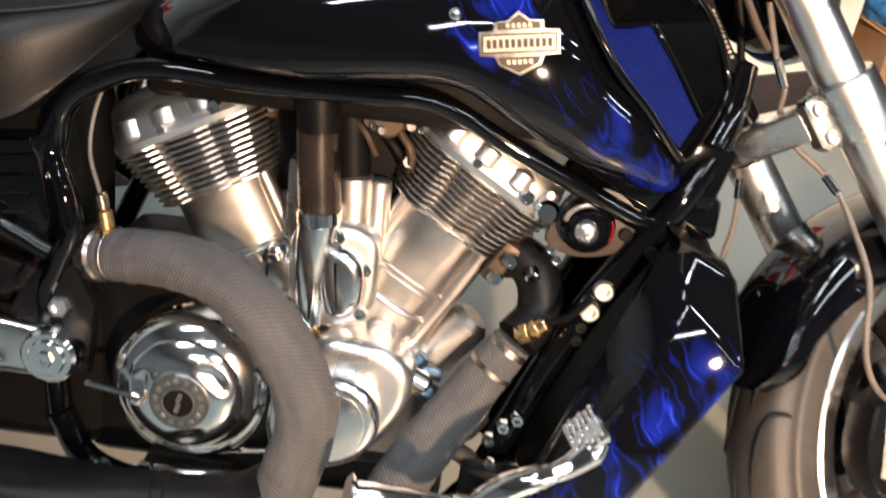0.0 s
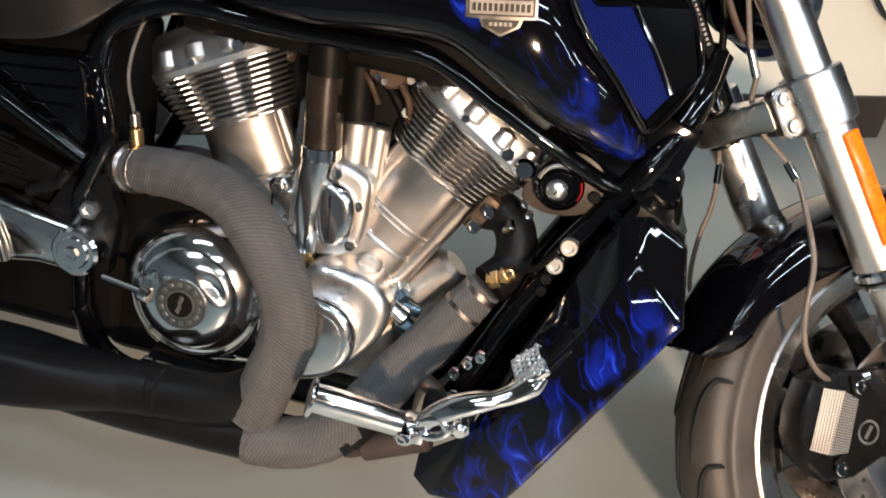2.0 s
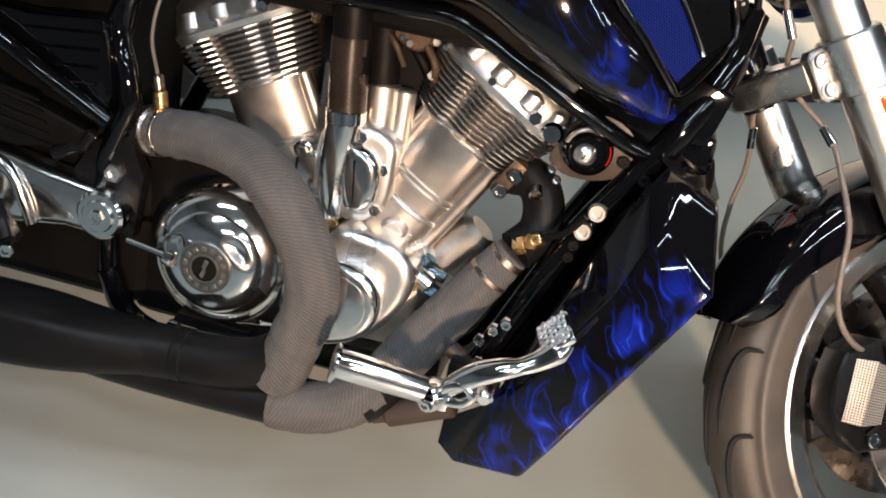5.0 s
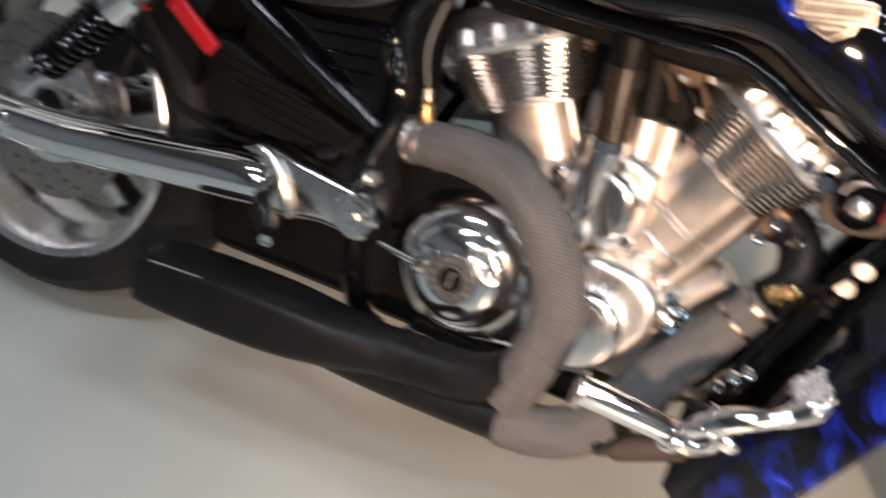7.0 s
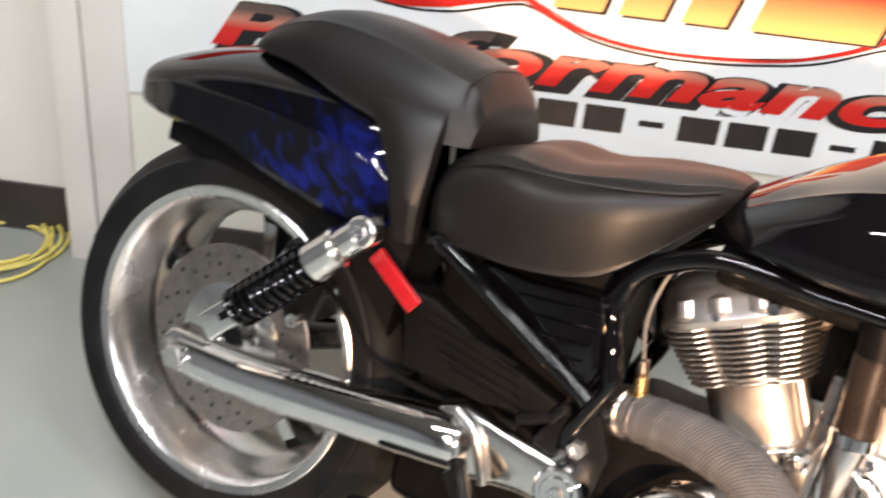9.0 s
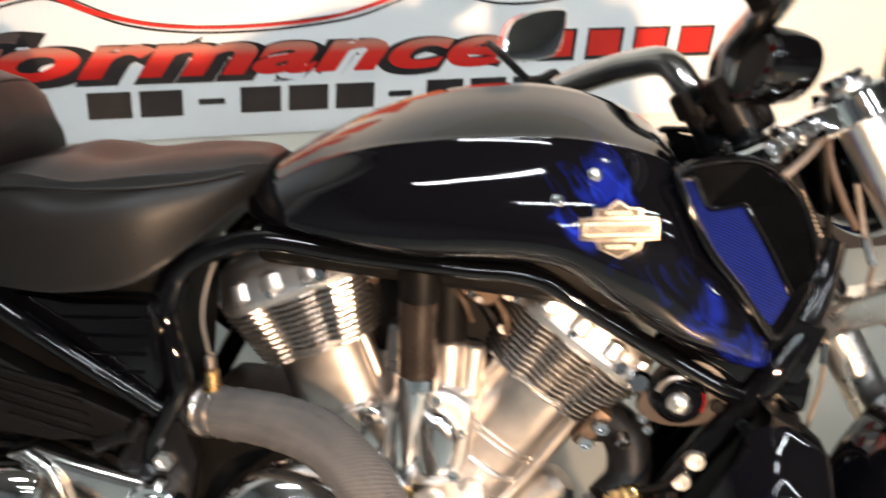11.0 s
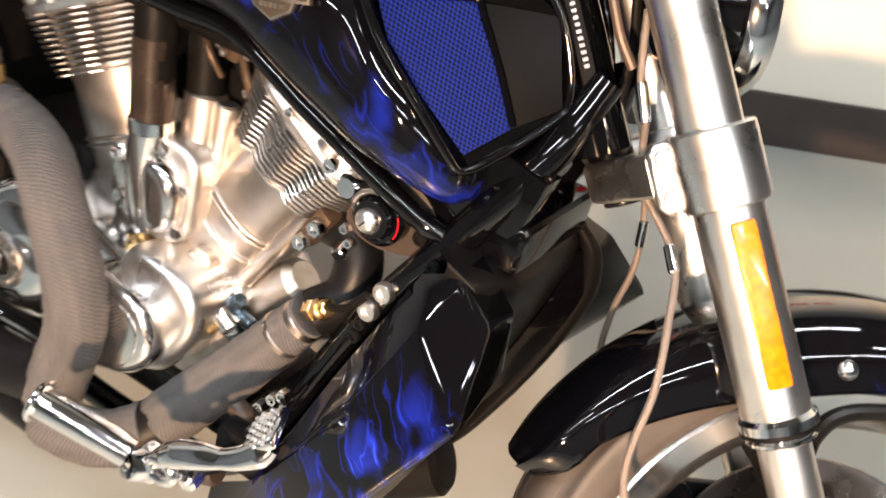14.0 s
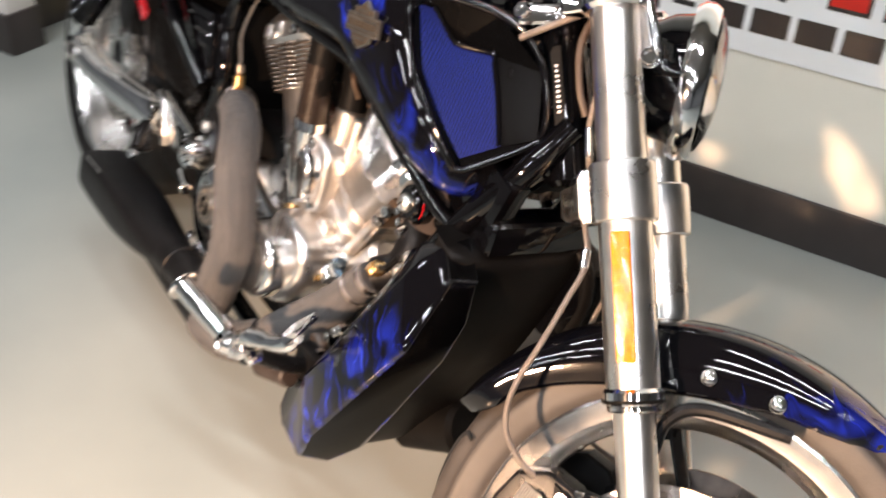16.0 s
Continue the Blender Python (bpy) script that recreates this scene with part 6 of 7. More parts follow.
def cylinder(name, lean, flip):
    """One finned cylinder whose axis leans by that many degrees ahead."""
    a = radians(lean)
    m = Matrix.Translation(CRANK) @ Matrix.Rotation(a, 4, "Y")
    secs = []
    for z, hx, hy in ((0.10, 0.072, 0.076), (0.165, 0.07, 0.075), (0.168, 0.066, 0.072), (0.27, 0.064, 0.072), (0.288, 0.068, 0.076)):
        secs.append([Vector((math.copysign(abs(math.cos(t)) ** 0.75, math.cos(t)) * hx, math.copysign(abs(math.sin(t)) ** 0.75, math.sin(t)) * hy, z)) for t in (2 * math.pi * k / 40 for k in range(40))])
    cyl = B(name, loft(secs), SATIN, "satin silver engine cylinder with cooling fins", m=m)
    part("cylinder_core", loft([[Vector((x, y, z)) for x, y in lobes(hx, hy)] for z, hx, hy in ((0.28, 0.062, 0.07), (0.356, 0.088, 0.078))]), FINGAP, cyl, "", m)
    for k in range(11):
        f = k / 10
        hx, hy, z = 0.079 + 0.026 * f, 0.082 + 0.008 * f, 0.281 + 0.0073 * k
        o = lobes(hx, hy)
        bm = loft([[Vector((x * 0.985, y * 0.985, z - 0.0016)) for x, y in o], [Vector((x, y, z - 0.0006)) for x, y in o], [Vector((x, y, z + 0.0006)) for x, y in o], [Vector((x * 0.985, y * 0.985, z + 0.0016)) for x, y in o]])
        part("fin", bm, FINMETAL, cyl, "", m, 25)
    # head and its cover
    def hring(z, hx, hy, p=0.55):
        return [Vector((math.copysign(abs(math.cos(t)) ** p, math.cos(t)) * hx, math.copysign(abs(math.sin(t)) ** p, math.sin(t)) * hy, z)) for t in (2 * math.pi * (k + 0.5) / 40 for k in range(40))]
    head = part("cylinder_head", loft([hring(0.356, 0.099, 0.087), hring(0.364, 0.101, 0.090), hring(0.370, 0.097, 0.086), hring(0.385, 0.094, 0.083), hring(0.402, 0.089, 0.076), hring(0.412, 0.08, 0.065), hring(0.415, 0.06, 0.05)]), HEADMETAL, cyl, "polished ribbed cylinder head", m)
    return cyl, m


rear_cyl, rm = cylinder("engine_cylinder", -27, 1)
front_cyl, fm = cylinder("engine_cylinder", 31, -1)
for cyl_, m_ in ((rear_cyl, rm), (front_cyl, fm)):
    for u, w in ((-0.058, 0.017), (-0.014, 0.02), (0.034, 0.019), (0.074, 0.013)):
        bm = rod((u, -0.073, 0.362), (u * 0.95, -0.0655, 0.394), w, 28, 0.008)
        part("head_rib", bm, HEADMETAL, cyl_, "", m_)
    part("head_bolt", bolt((0.05, -0.087, 0.372), (0, -1, 0), 0.009, 0.008), CHROME, cyl_, "", m_)
    part("head_bolt", bolt((-0.018, -0.087, 0.369), (0, -1, 0), 0.006, 0.006), CHROME, cyl_, "", m_)
    for z_, t_ in ((0.163, 0.004), (0.195, 0.0022), (0.203, 0.0022)):
        bm = tube([(math.copysign(abs(math.cos(t)) ** 0.75, math.cos(t)) * 0.0665, math.copysign(abs(math.sin(t)) ** 0.75, math.sin(t)) * 0.0735, z_) for t in (2 * math.pi * k / 40 for k in range(41))], t_, 8, 1, closed=True)
        part("barrel_band", bm, SATIN, cyl_, "", m_)
part("cylinder_rib", rod((0.062, -0.05, 0.12), (0.06, -0.045, 0.28), 0.012, 14), SATIN, front_cyl, "", fm)
part("cylinder_rib", rod((-0.058, -0.045, 0.12), (-0.052, -0.04, 0.28), 0.012, 14), SATIN, front_cyl, "", fm)
part("cylinder_rib", rod((0.058, -0.05, 0.12), (0.056, -0.045, 0.28), 0.010, 14), SATIN, rear_cyl, "", rm)
part("head_plug", rod((0.078, -0.05, 0.372), (0.078, -0.093, 0.372), 0.0145, 24, 0.004), CHROME, front_cyl, "chrome plug", fm)
part("head_plug", rod((0.115, -0.06, 0.30), (0.12, -0.075, 0.295), 0.009, 14, 0.002), CHROME, front_cyl, "", fm)

case = B("crankcase", join(rbox((0.33, 0.15, 0.2), Matrix.Translation((0.85, 0, 0.30)), 0.03, 4), rbox((0.15, 0.13, 0.16), Matrix.Translation((0.90, 0, 0.43)), 0.025, 3)), CAST, "cast silver crankcase")
B("engine_sump", rbox((0.30, 0.15, 0.09), Matrix.Translation((0.90, 0.0, 0.222)), 0.02, 3), BLACKCOAT, "black engine sump", case)
# primary cover: two round ends with a smooth bridge
out = []
for k in range(25):
    t = radians(62 + 226 * k / 24)
    out.append((0.744 + 0.098 * math.cos(t), 0.338 + 0.098 * math.sin(t)))
for k in range(13):
    t = radians(-78 + 150 * k / 12)
    out.append((0.902 + 0.045 * math.cos(t), 0.328 + 0.062 * math.sin(t)))
primary = B("primary_cover", plate(out, -0.132, -0.06, 0.016, 5), SOFTCHROME, "chrome primary cover")
B("clutch_dome", disc_at((0.744, -0.128, 0.340), [(0.096, -0.02), (0.095, 0.004), (0.09, 0.016), (0.078, 0.027), (0.062, 0.034), (0.060, 0.032), (0.0, 0.032)], 72), SOFTCHROME, "chrome clutch dome", primary)
rings_ = []
for i in range(15):
    q = i / 14
    r_ = 0.034 + 0.034 * q
    dome = 0.0195 - 0.0135 * q ** 2.2
    ring_ = []
    for k in range(96):
        t = 2 * math.pi * k / 96
        hollow = 0.0055 * max(0.0, math.cos(3 * (t - radians(50)) + 1.2 * q)) ** 1.5 * math.sin(math.pi * min(1, q * 1.15)) ** 2
        ring_.append(Vector((r_ * math.cos(t), r_ * math.sin(t), dome - hollow)))
    rings_.append(ring_)
rings_.append([Vector((0.068 * math.cos(2 * math.pi * k / 96), 0.068 * math.sin(2 * math.pi * k / 96), -0.008)) for k in range(96)])
B("derby_cap", loft(rings_), SOFTCHROME, "chrome derby cap with three hollows", primary, m=Matrix.Translation((0.744, -0.160, 0.342)) @ RIGHT)
B("cap_ring", disc_at((0.744, -0.1805, 0.342), [(0.0345, -0.002), (0.0345, 0.0008), (0.0335, 0.0016), (0, 0.0022)], 48), DARKPEWTER, "dark pewter badge ring", primary)
B("cap_badge", disc_at((0.744, -0.1828, 0.342), [(0.0195, 0), (0.019, 0.0012), (0, 0.0014)], 40), EMBLEM, "plain round badge", primary)
B("badge_field", disc_at((0.744, -0.1841, 0.342), [(0.0172, 0), (0.0172, 0.0003), (0, 0.0005)], 40), SATINBLACK, "", primary)
for k in range(14):
    t = radians(20 + 360 * k / 14)
    B("badge_bar", rbox((0.0062, 0.0012, 0.0055), Matrix.Translation((0.744 + 0.0265 * math.cos(t), -0.1829, 0.342 + 0.0265 * math.sin(t))) @ Matrix.Rotation(radians(90) - t, 4, "Y"), 0.0003, 1), EMBLEM, "", primary)
for dz, w in ((-0.007, 0.012), (0, 0.024), (0.007, 0.012)):
    B("badge_bar", rbox((w, 0.0016, 0.0032), Matrix.Translation((0.744, -0.1845, 0.342 + dz)) @ Matrix.Rotation(radians(-70), 4, "Y"), 0.0005, 1), EMBLEM, "", primary)
B("cover_window", plate([(0.825, 0.30), (0.818, 0.345), (0.832, 0.378), (0.858, 0.38), (0.868, 0.34), (0.858, 0.305)], -0.1345, -0.131, 0.001, 1, 3), DARK, "", primary)
alt = B("alternator_cover", plate([(0.86, 0.386), (0.915, 0.388), (0.950, 0.378), (0.969, 0.352), (0.968, 0.315), (0.945, 0.284), (0.905, 0.268), (0.86, 0.262), (0.84, 0.32)], -0.170, -0.07, 0.016, 5, 4), SOFTCHROME, "chrome end cover", primary)
B("cover_panel", plate([(0.872, 0.372), (0.912, 0.374), (0.940, 0.365), (0.954, 0.345), (0.953, 0.318), (0.935, 0.295), (0.902, 0.283), (0.872, 0.28)], -0.1725, -0.168, 0.002, 2, 4), POLISHED, "", alt)
B("case_nose", plate([(0.89, 0.414), (0.94, 0.420), (0.982, 0.408), (1.003, 0.380), (0.997, 0.340), (0.975, 0.30), (0.950, 0.275), (0.90, 0.268), (0.87, 0.34)], -0.138, -0.04, 0.020, 6, 4), CLAMPMETAL, "polished case nose", primary)
for p_ in ((0.928, -0.105, 0.392), (0.998, -0.095, 0.352), (0.985, -0.10, 0.395), (0.897, -0.118, 0.40), (0.86, -0.10, 0.405)):
    B("case_bolt", bolt(p_, (0, -1, 0.1), 0.0075, 0.009), GOLD if p_[0] == 0.998 else CHROME, "", case)
B("case_plug", rod((0.957, -0.06, 0.414), (0.957, -0.092, 0.414), 0.0175, 28, 0.004), CAST, "round case plug", case)
B("case_lug", join(rod((0.965, -0.09, 0.385), (1.02, -0.085, 0.352), 0.014, 18, 0.005), rbox((0.07, 0.05, 0.03), Matrix.Translation((0.965, -0.07, 0.385)) @ Matrix.Rotation(radians(24), 4, "Y"), 0.01, 3)), POLISHED, "", case)
B("oil_line", join(rod((1.0, -0.07, 0.37), (1.035, -0.07, 0.36), 0.008, 14), rod((1.005, -0.075, 0.345), (1.03, -0.075, 0.335), 0.012, 6), rod((0.995, -0.07, 0.36), (1.012, -0.07, 0.385), 0.01, 6)), BLUESHEEN, "metal line fitting with a blue reflection in its colour", case)
B("starter_motor", rod((1.015, -0.03, 0.365), (1.066, -0.03, 0.428), 0.029, 28, 0.009), CAST, "silver starter motor", case)
# pump housing between the cylinders
pump = B("pump_cover", plate([(0.850, 0.538), (0.885, 0.548), (0.922, 0.545), (0.945, 0.530), (0.948, 0.50), (0.946, 0.455), (0.925, 0.425), (0.885, 0.418), (0.852, 0.437), (0.842, 0.49)], -0.100, -0.045, 0.014, 4, 3), HEADMETAL, "polished water pump cover")
B("pump_bulge", plate([(0.888, 0.522), (0.912, 0.524), (0.931, 0.508), (0.936, 0.478), (0.930, 0.452), (0.912, 0.438), (0.892, 0.444), (0.883, 0.482)], -0.122, -0.09, 0.018, 6, 4), SOFTCHROME, "", pump)
B("pump_neck", tube(L3((0.877, -0.10, 0.556), (0.873, -0.099, 0.51), (0.871, -0.095, 0.46), (0.873, -0.088, 0.42)), [0.0235, 0.0225, 0.0205, 0.016], 24), SOFTCHROME, "", pump)
for p_ in ((0.901, -0.098, 0.534), (0.934, -0.098, 0.498), (0.932, -0.098, 0.443), (0.858, -0.098, 0.45)):
    B("pump_bolt", bolt(p_, (0, -1, 0), 0.0085, 0.007), CHROME, "", pump)
lump = B("sensor_block", join(rbox((0.035, 0.05, 0.055), Matrix.Translation((0.832, -0.07, 0.47)), 0.012, 3), rbox((0.04, 0.045, 0.04), Matrix.Translation((0.846, -0.075, 0.425)), 0.012, 3), rod((0.824, -0.06, 0.496), (0.824, -0.094, 0.496), 0.013, 20, 0.003)), POLISHED, "polished sensor block", case)
B("block_bolt", bolt((0.824, -0.094, 0.496), (0, -1, 0), 0.008, 0.006), CHROME, "", lump)
B("block_bolt", bolt((0.84, -0.10, 0.452), (0, -1, 0), 0.007, 0.006), CHROME, "", lump)
B("fitting", join(rod((0.866, -0.09, 0.408), (0.895, -0.09, 0.40), 0.009, 8), rod((0.878, -0.095, 0.408), (0.878, -0.105, 0.408), 0.012, 6)), GOLD, "", lump)
# water outlet and hoses
B("coolant_hose", tube(L3((0.862, -0.095, 0.715), (0.866, -0.098, 0.69), (0.871, -0.10, 0.64), (0.876, -0.10, 0.56)), [0.024, 0.025, 0.0235, 0.0235], 22), SATINBLACK, "black coolant hose")
# lower hose length, coloured brown for what it reflects
B("hose_sleeve", tube(L3((0.869, -0.10, 0.655), (0.872, -0.10, 0.61), (0.8765, -0.10, 0.562)), 0.0245, 22), pbr("brown_sheen_sleeve", (0.018, 0.012, 0.009), 0.28, 0.0, spec=0.4, var=0.3, scale=30), "lower hose sleeve with a brown reflection in its colour")
B("hose_clamp", rod((0.8755, -0.10, 0.566), (0.8768, -0.10, 0.548), 0.0258, 30, 0.002), CHROME)
outlet = B("thermostat_housing", join(rod((0.905, -0.05, 0.597), (0.910, -0.055, 0.51), 0.0245, 28, 0.004), rod((0.936, -0.05, 0.594), (0.938, -0.055, 0.50), 0.015, 22, 0.003)), SATIN, "satin silver thermostat housing")
B("outlet_hose", tube(L3((0.893, -0.045, 0.705), (0.897, -0.048, 0.66), (0.903, -0.05, 0.595)), 0.022, 20), SATINBLACK, "black hose", outlet)
B("oval_flange", rbox((0.018, 0.05, 0.10), Matrix.Translation((0.842, -0.055, 0.565)), 0.007, 2), STEEL, "", outlet)
for k, (p0, p1, p2) in enumerate((((0.92, -0.03, 0.70), (0.95, -0.06, 0.675), (0.985, -0.05, 0.69)), ((0.90, -0.02, 0.66), (0.945, -0.05, 0.64), (0.97, -0.04, 0.60)), ((0.82, -0.02, 0.69), (0.84, -0.05, 0.66), (0.835, -0.04, 0.60)))):
    B("wiring", tube(L3(p0, p1, p2), 0.006, 8), SATINBLACK)
thr = B("throttle_body", join(rod((0.94, -0.02, 0.665), (0.94, -0.062, 0.668), 0.022, 24, 0.003), rbox((0.06, 0.03, 0.03), Matrix.Translation((0.965, -0.045, 0.69)), 0.006, 2), rod((0.955, -0.05, 0.69), (1.0, -0.05, 0.70), 0.009, 12)), BRASSTONE, "brown alloy throttle body")
B("connector", rbox((0.013, 0.012, 0.010), Matrix.Translation((0.906, -0.052, 0.637)), 0.002, 1), YELLOW, "yellow connector", thr)
for k in range(5):
    B("throttle_screw", bolt((0.925 + 0.018 * k, -0.063, 0.66 + 0.012 * (k % 3)), (0, -1, 0), 0.005, 0.004), CHROME, "", thr)
for p0, p1, p2, r_ in (((0.905, -0.058, 0.70), (0.93, -0.07, 0.684), (0.962, -0.062, 0.672), 0.0035), ((0.90, -0.06, 0.665), (0.918, -0.07, 0.65), (0.93, -0.06, 0.625), 0.004), ((0.955, -0.06, 0.655), (0.97, -0.065, 0.635), (0.972, -0.055, 0.61), 0.005), ((0.925, -0.065, 0.705), (0.95, -0.072, 0.695), (0.985, -0.07, 0.70), 0.0045), ((0.80, -0.045, 0.70), (0.81, -0.06, 0.68), (0.805, -0.05, 0.655), 0.006)):
    B("linkage_rod", tube(L3(p0, p1, p2), r_, 10), BRASSTONE, "", thr)
for p_, r_ in (((0.918, -0.068, 0.690), 0.008), ((0.945, -0.07, 0.678), 0.011), ((0.968, -0.066, 0.664), 0.006), ((0.935, -0.066, 0.655), 0.005), ((0.985, -0.068, 0.698), 0.006), ((0.968, -0.056, 0.62), 0.007), ((0.808, -0.058, 0.688), 0.007), ((0.806, -0.056, 0.664), 0.005)):
    B("linkage_bolt", bolt(p_, (0, -1, 0.15), r_, r_ * 0.9), GOLD if r_ > 0.0075 else SATIN, "", thr)
B("linkage_plate", plate([(0.90, 0.70), (0.955, 0.706), (0.962, 0.67), (0.94, 0.65), (0.91, 0.66)], -0.062, -0.056, 0.002, 1, 2), BRASSTONE, "", thr)
# added black block that stands for the shade between the cylinders
B("engine_shade_block", rbox((0.2, 0.10, 0.15), Matrix.Translation((0.89, 0.02, 0.63)), 0.02, 2), SATINBLACK, "black block added for the shade between the cylinders")

# exhaust ------------------------------------------------------------------------
wrapm = B("exhaust_header", tube(L3((0.628, -0.10, 0.478), (0.665, -0.118, 0.487), (0.721, -0.14, 0.496), (0.784, -0.165, 0.493), (0.831, -0.187, 0.468), (0.860, -0.196, 0.438), (0.882, -0.20, 0.402), (0.892, -0.20, 0.362), (0.891, -0.20, 0.325), (0.881, -0.20, 0.290), (0.871, -0.20, 0.252), (0.861, -0.198, 0.222)), [0.030, 0.031, 0.032, 0.033, 0.0335, 0.034, 0.034, 0.034, 0.034, 0.0345, 0.0345, 0.034], 48, 14, wrap=0.038), WRAP, "header pipe bound in grey heat wrap")
B("header_flange", join(rod((0.612, -0.09, 0.474), (0.634, -0.103, 0.480), 0.034, 30, 0.004)), STEEL, "", wrapm)
for u in (0.0, 0.028):
    c = Vector((0.640, -0.106, 0.481)) + Vector((0.9, 0.28 * -1, 0.13)).normalized() * u
    B("wrap_tie", rod(c, c + Vector((0.9, -0.28, 0.15)).normalized() * 0.006, 0.0325, 36, 0.001), STEEL, "steel wrap tie", wrapm)
B("oxygen_sensor", join(rod((0.634, -0.108, 0.512), (0.630, -0.108, 0.535), 0.0095, 16, 0.002), rod((0.636, -0.108, 0.495), (0.634, -0.108, 0.512), 0.0125, 6, 0.001)), GOLD, "brass oxygen sensor")
B("sensor_body", rod((0.630, -0.108, 0.535), (0.626, -0.108, 0.556), 0.008, 14, 0.003), STEEL)
B("sensor_lead", tube(L3((0.626, -0.108, 0.555), (0.617, -0.112, 0.60), (0.619, -0.104, 0.645), (0.632, -0.095, 0.69)), 0.0026, 8), pbr("grey_lead", (0.09, 0.085, 0.08), 0.5, 0.0))
front_pipe = B("exhaust_header", tube(L3((1.115, -0.084, 0.424), (1.10, -0.088, 0.402), (1.06, -0.10, 0.339), (1.022, -0.125, 0.284), (0.992, -0.155, 0.238)), [0.0245, 0.0275, 0.0315, 0.034, 0.034], 48, 14, wrap=0.038), WRAP, "front header pipe bound in grey heat wrap")
B("bare_pipe", tube(L3((1.002, -0.145, 0.253), (0.985, -0.165, 0.228), (0.965, -0.182, 0.208)), 0.0325, 26), EXHAUST, "", front_pipe)
B("exhaust_bend", tube(L3((0.985, -0.165, 0.231), (0.955, -0.186, 0.209), (0.92, -0.196, 0.196), (0.885, -0.20, 0.191), (0.862, -0.20, 0.190)), 0.0335, 48, 14, wrap=0.038), WRAP, "lower pipe bend bound in grey heat wrap", front_pipe)
B("wrap_tie", rod((1.112, -0.0845, 0.420), (1.107, -0.086, 0.412), 0.0268, 32, 0.001), STEEL, "steel wrap tie", front_pipe)
B("wrap_tie", rod((1.094, -0.09, 0.393), (1.090, -0.091, 0.387), 0.0295, 32, 0.001), STEEL, "steel wrap tie", front_pipe)
B("elbow_pipe", tube(L3((1.09, -0.03, 0.512), (1.118, -0.035, 0.512), (1.138, -0.045, 0.487), (1.140, -0.06, 0.452), (1.118, -0.082, 0.428)), 0.0275, 24), EXHAUST, "black exhaust elbow", front_pipe)
B("elbow_flange", rbox((0.022, 0.075, 0.055), Matrix.Translation((1.088, -0.035, 0.515)) @ Matrix.Rotation(radians(30), 4, "Y"), 0.006, 2), BRASSTONE, "", front_pipe)
for p_ in ((1.083, -0.075, 0.500), (1.098, -0.075, 0.523)):
    B("flange_nut", bolt(p_, (0, -1, 0), 0.010, 0.010), CHROME, "", front_pipe)
B("oxygen_sensor", join(rod((1.119, -0.092, 0.438), (1.132, -0.098, 0.447), 0.0125, 6, 0.001), rod((1.132, -0.098, 0.447), (1.15, -0.104, 0.462), 0.010, 16, 0.002), rod((1.137, -0.1, 0.451), (1.141, -0.101, 0.455), 0.0125, 20, 0.001)), GOLD, "brass oxygen sensor", front_pipe)
B("sensor_lead", tube(L3((1.15, -0.104, 0.462), (1.175, -0.112, 0.478), (1.195, -0.115, 0.505)), 0.0045, 8), SATINBLACK)


def rrect(x, yc, zc, hy, hz, p=0.45, n=28):
    return [Vector((x, yc + math.copysign(abs(math.cos(t)) ** p, math.cos(t)) * hy, zc + math.copysign(abs(math.sin(t)) ** p, math.sin(t)) * hz)) for t in (2 * math.pi * (k + 0.5) / n for k in range(n))]


muffler = B("muffler", loft(smooth_rings([rrect(0.312, -0.20, 0.196, 0.044, 0.034, 0.4), rrect(0.318, -0.20, 0.196, 0.05, 0.040, 0.4), rrect(0.40, -0.20, 0.199, 0.053, 0.044, 0.45), rrect(0.52, -0.20, 0.204, 0.053, 0.044, 0.5), rrect(0.60, -0.20, 0.208, 0.049, 0.040, 0.7), rrect(0.66, -0.20, 0.214, 0.042, 0.036, 0.9), rrect(0.70, -0.20, 0.218, 0.036, 0.033, 1.0)], 4)), EXHAUST, "matt black muffler")
B("muffler_strip", rbox((0.085, 0.004, 0.008), Matrix.Translation((0.375, -0.243, 0.232)) @ Matrix.Rotation(radians(-4), 4, "Y") @ Matrix.Rotation(radians(40), 4, "X"), 0.001, 1), POLISHED, "silver plate strip", muffler)
B("muffler_lip", tube([tuple(v) for v in rrect(0.3115, -0.20, 0.196, 0.040, 0.030, 0.4)] + [tuple(rrect(0.3115, -0.20, 0.196, 0.040, 0.030, 0.4)[0])], 0.004, 8, 1, closed=True), EXHAUST, "", muffler)
B("upper_pipe", tube(L3((0.69, -0.20, 0.217), (0.74, -0.20, 0.221), (0.79, -0.20, 0.226), (0.832, -0.1995, 0.238), (0.860, -0.199, 0.258)), [0.037, 0.0345, 0.0345, 0.034, 0.031], 28), EXHAUST, "", muffler)
B("pipe_collar", rod((0.725, -0.20, 0.2205), (0.745, -0.20, 0.222), 0.0365, 30, 0.004), EXHAUST, "", muffler)
B("lower_pipe", tube(L3((0.58, -0.195, 0.188), (0.66, -0.195, 0.182), (0.76, -0.198, 0.184), (0.87, -0.20, 0.189)), [0.03, 0.028, 0.028, 0.029], 24), EXHAUST, "", muffler)
B("pipe_bracket", plate([(0.69, 0.235), (0.70, 0.255), (0.80, 0.248), (0.805, 0.235)], -0.15, -0.13, 0.003), SATINBLACK)
B("bracket_bar", rod((0.70, -0.152, 0.228), (0.81, -0.152, 0.236), 0.006, 12), CHROME, "chrome exhaust stay")
B("bracket_bolt", bolt((0.697, -0.152, 0.230), (0, -1, 0), 0.013, 0.008), CHROME)
B("bracket_bolt", bolt((0.645, -0.145, 0.226), (0, -1, 0), 0.009, 0.008), CHROME)
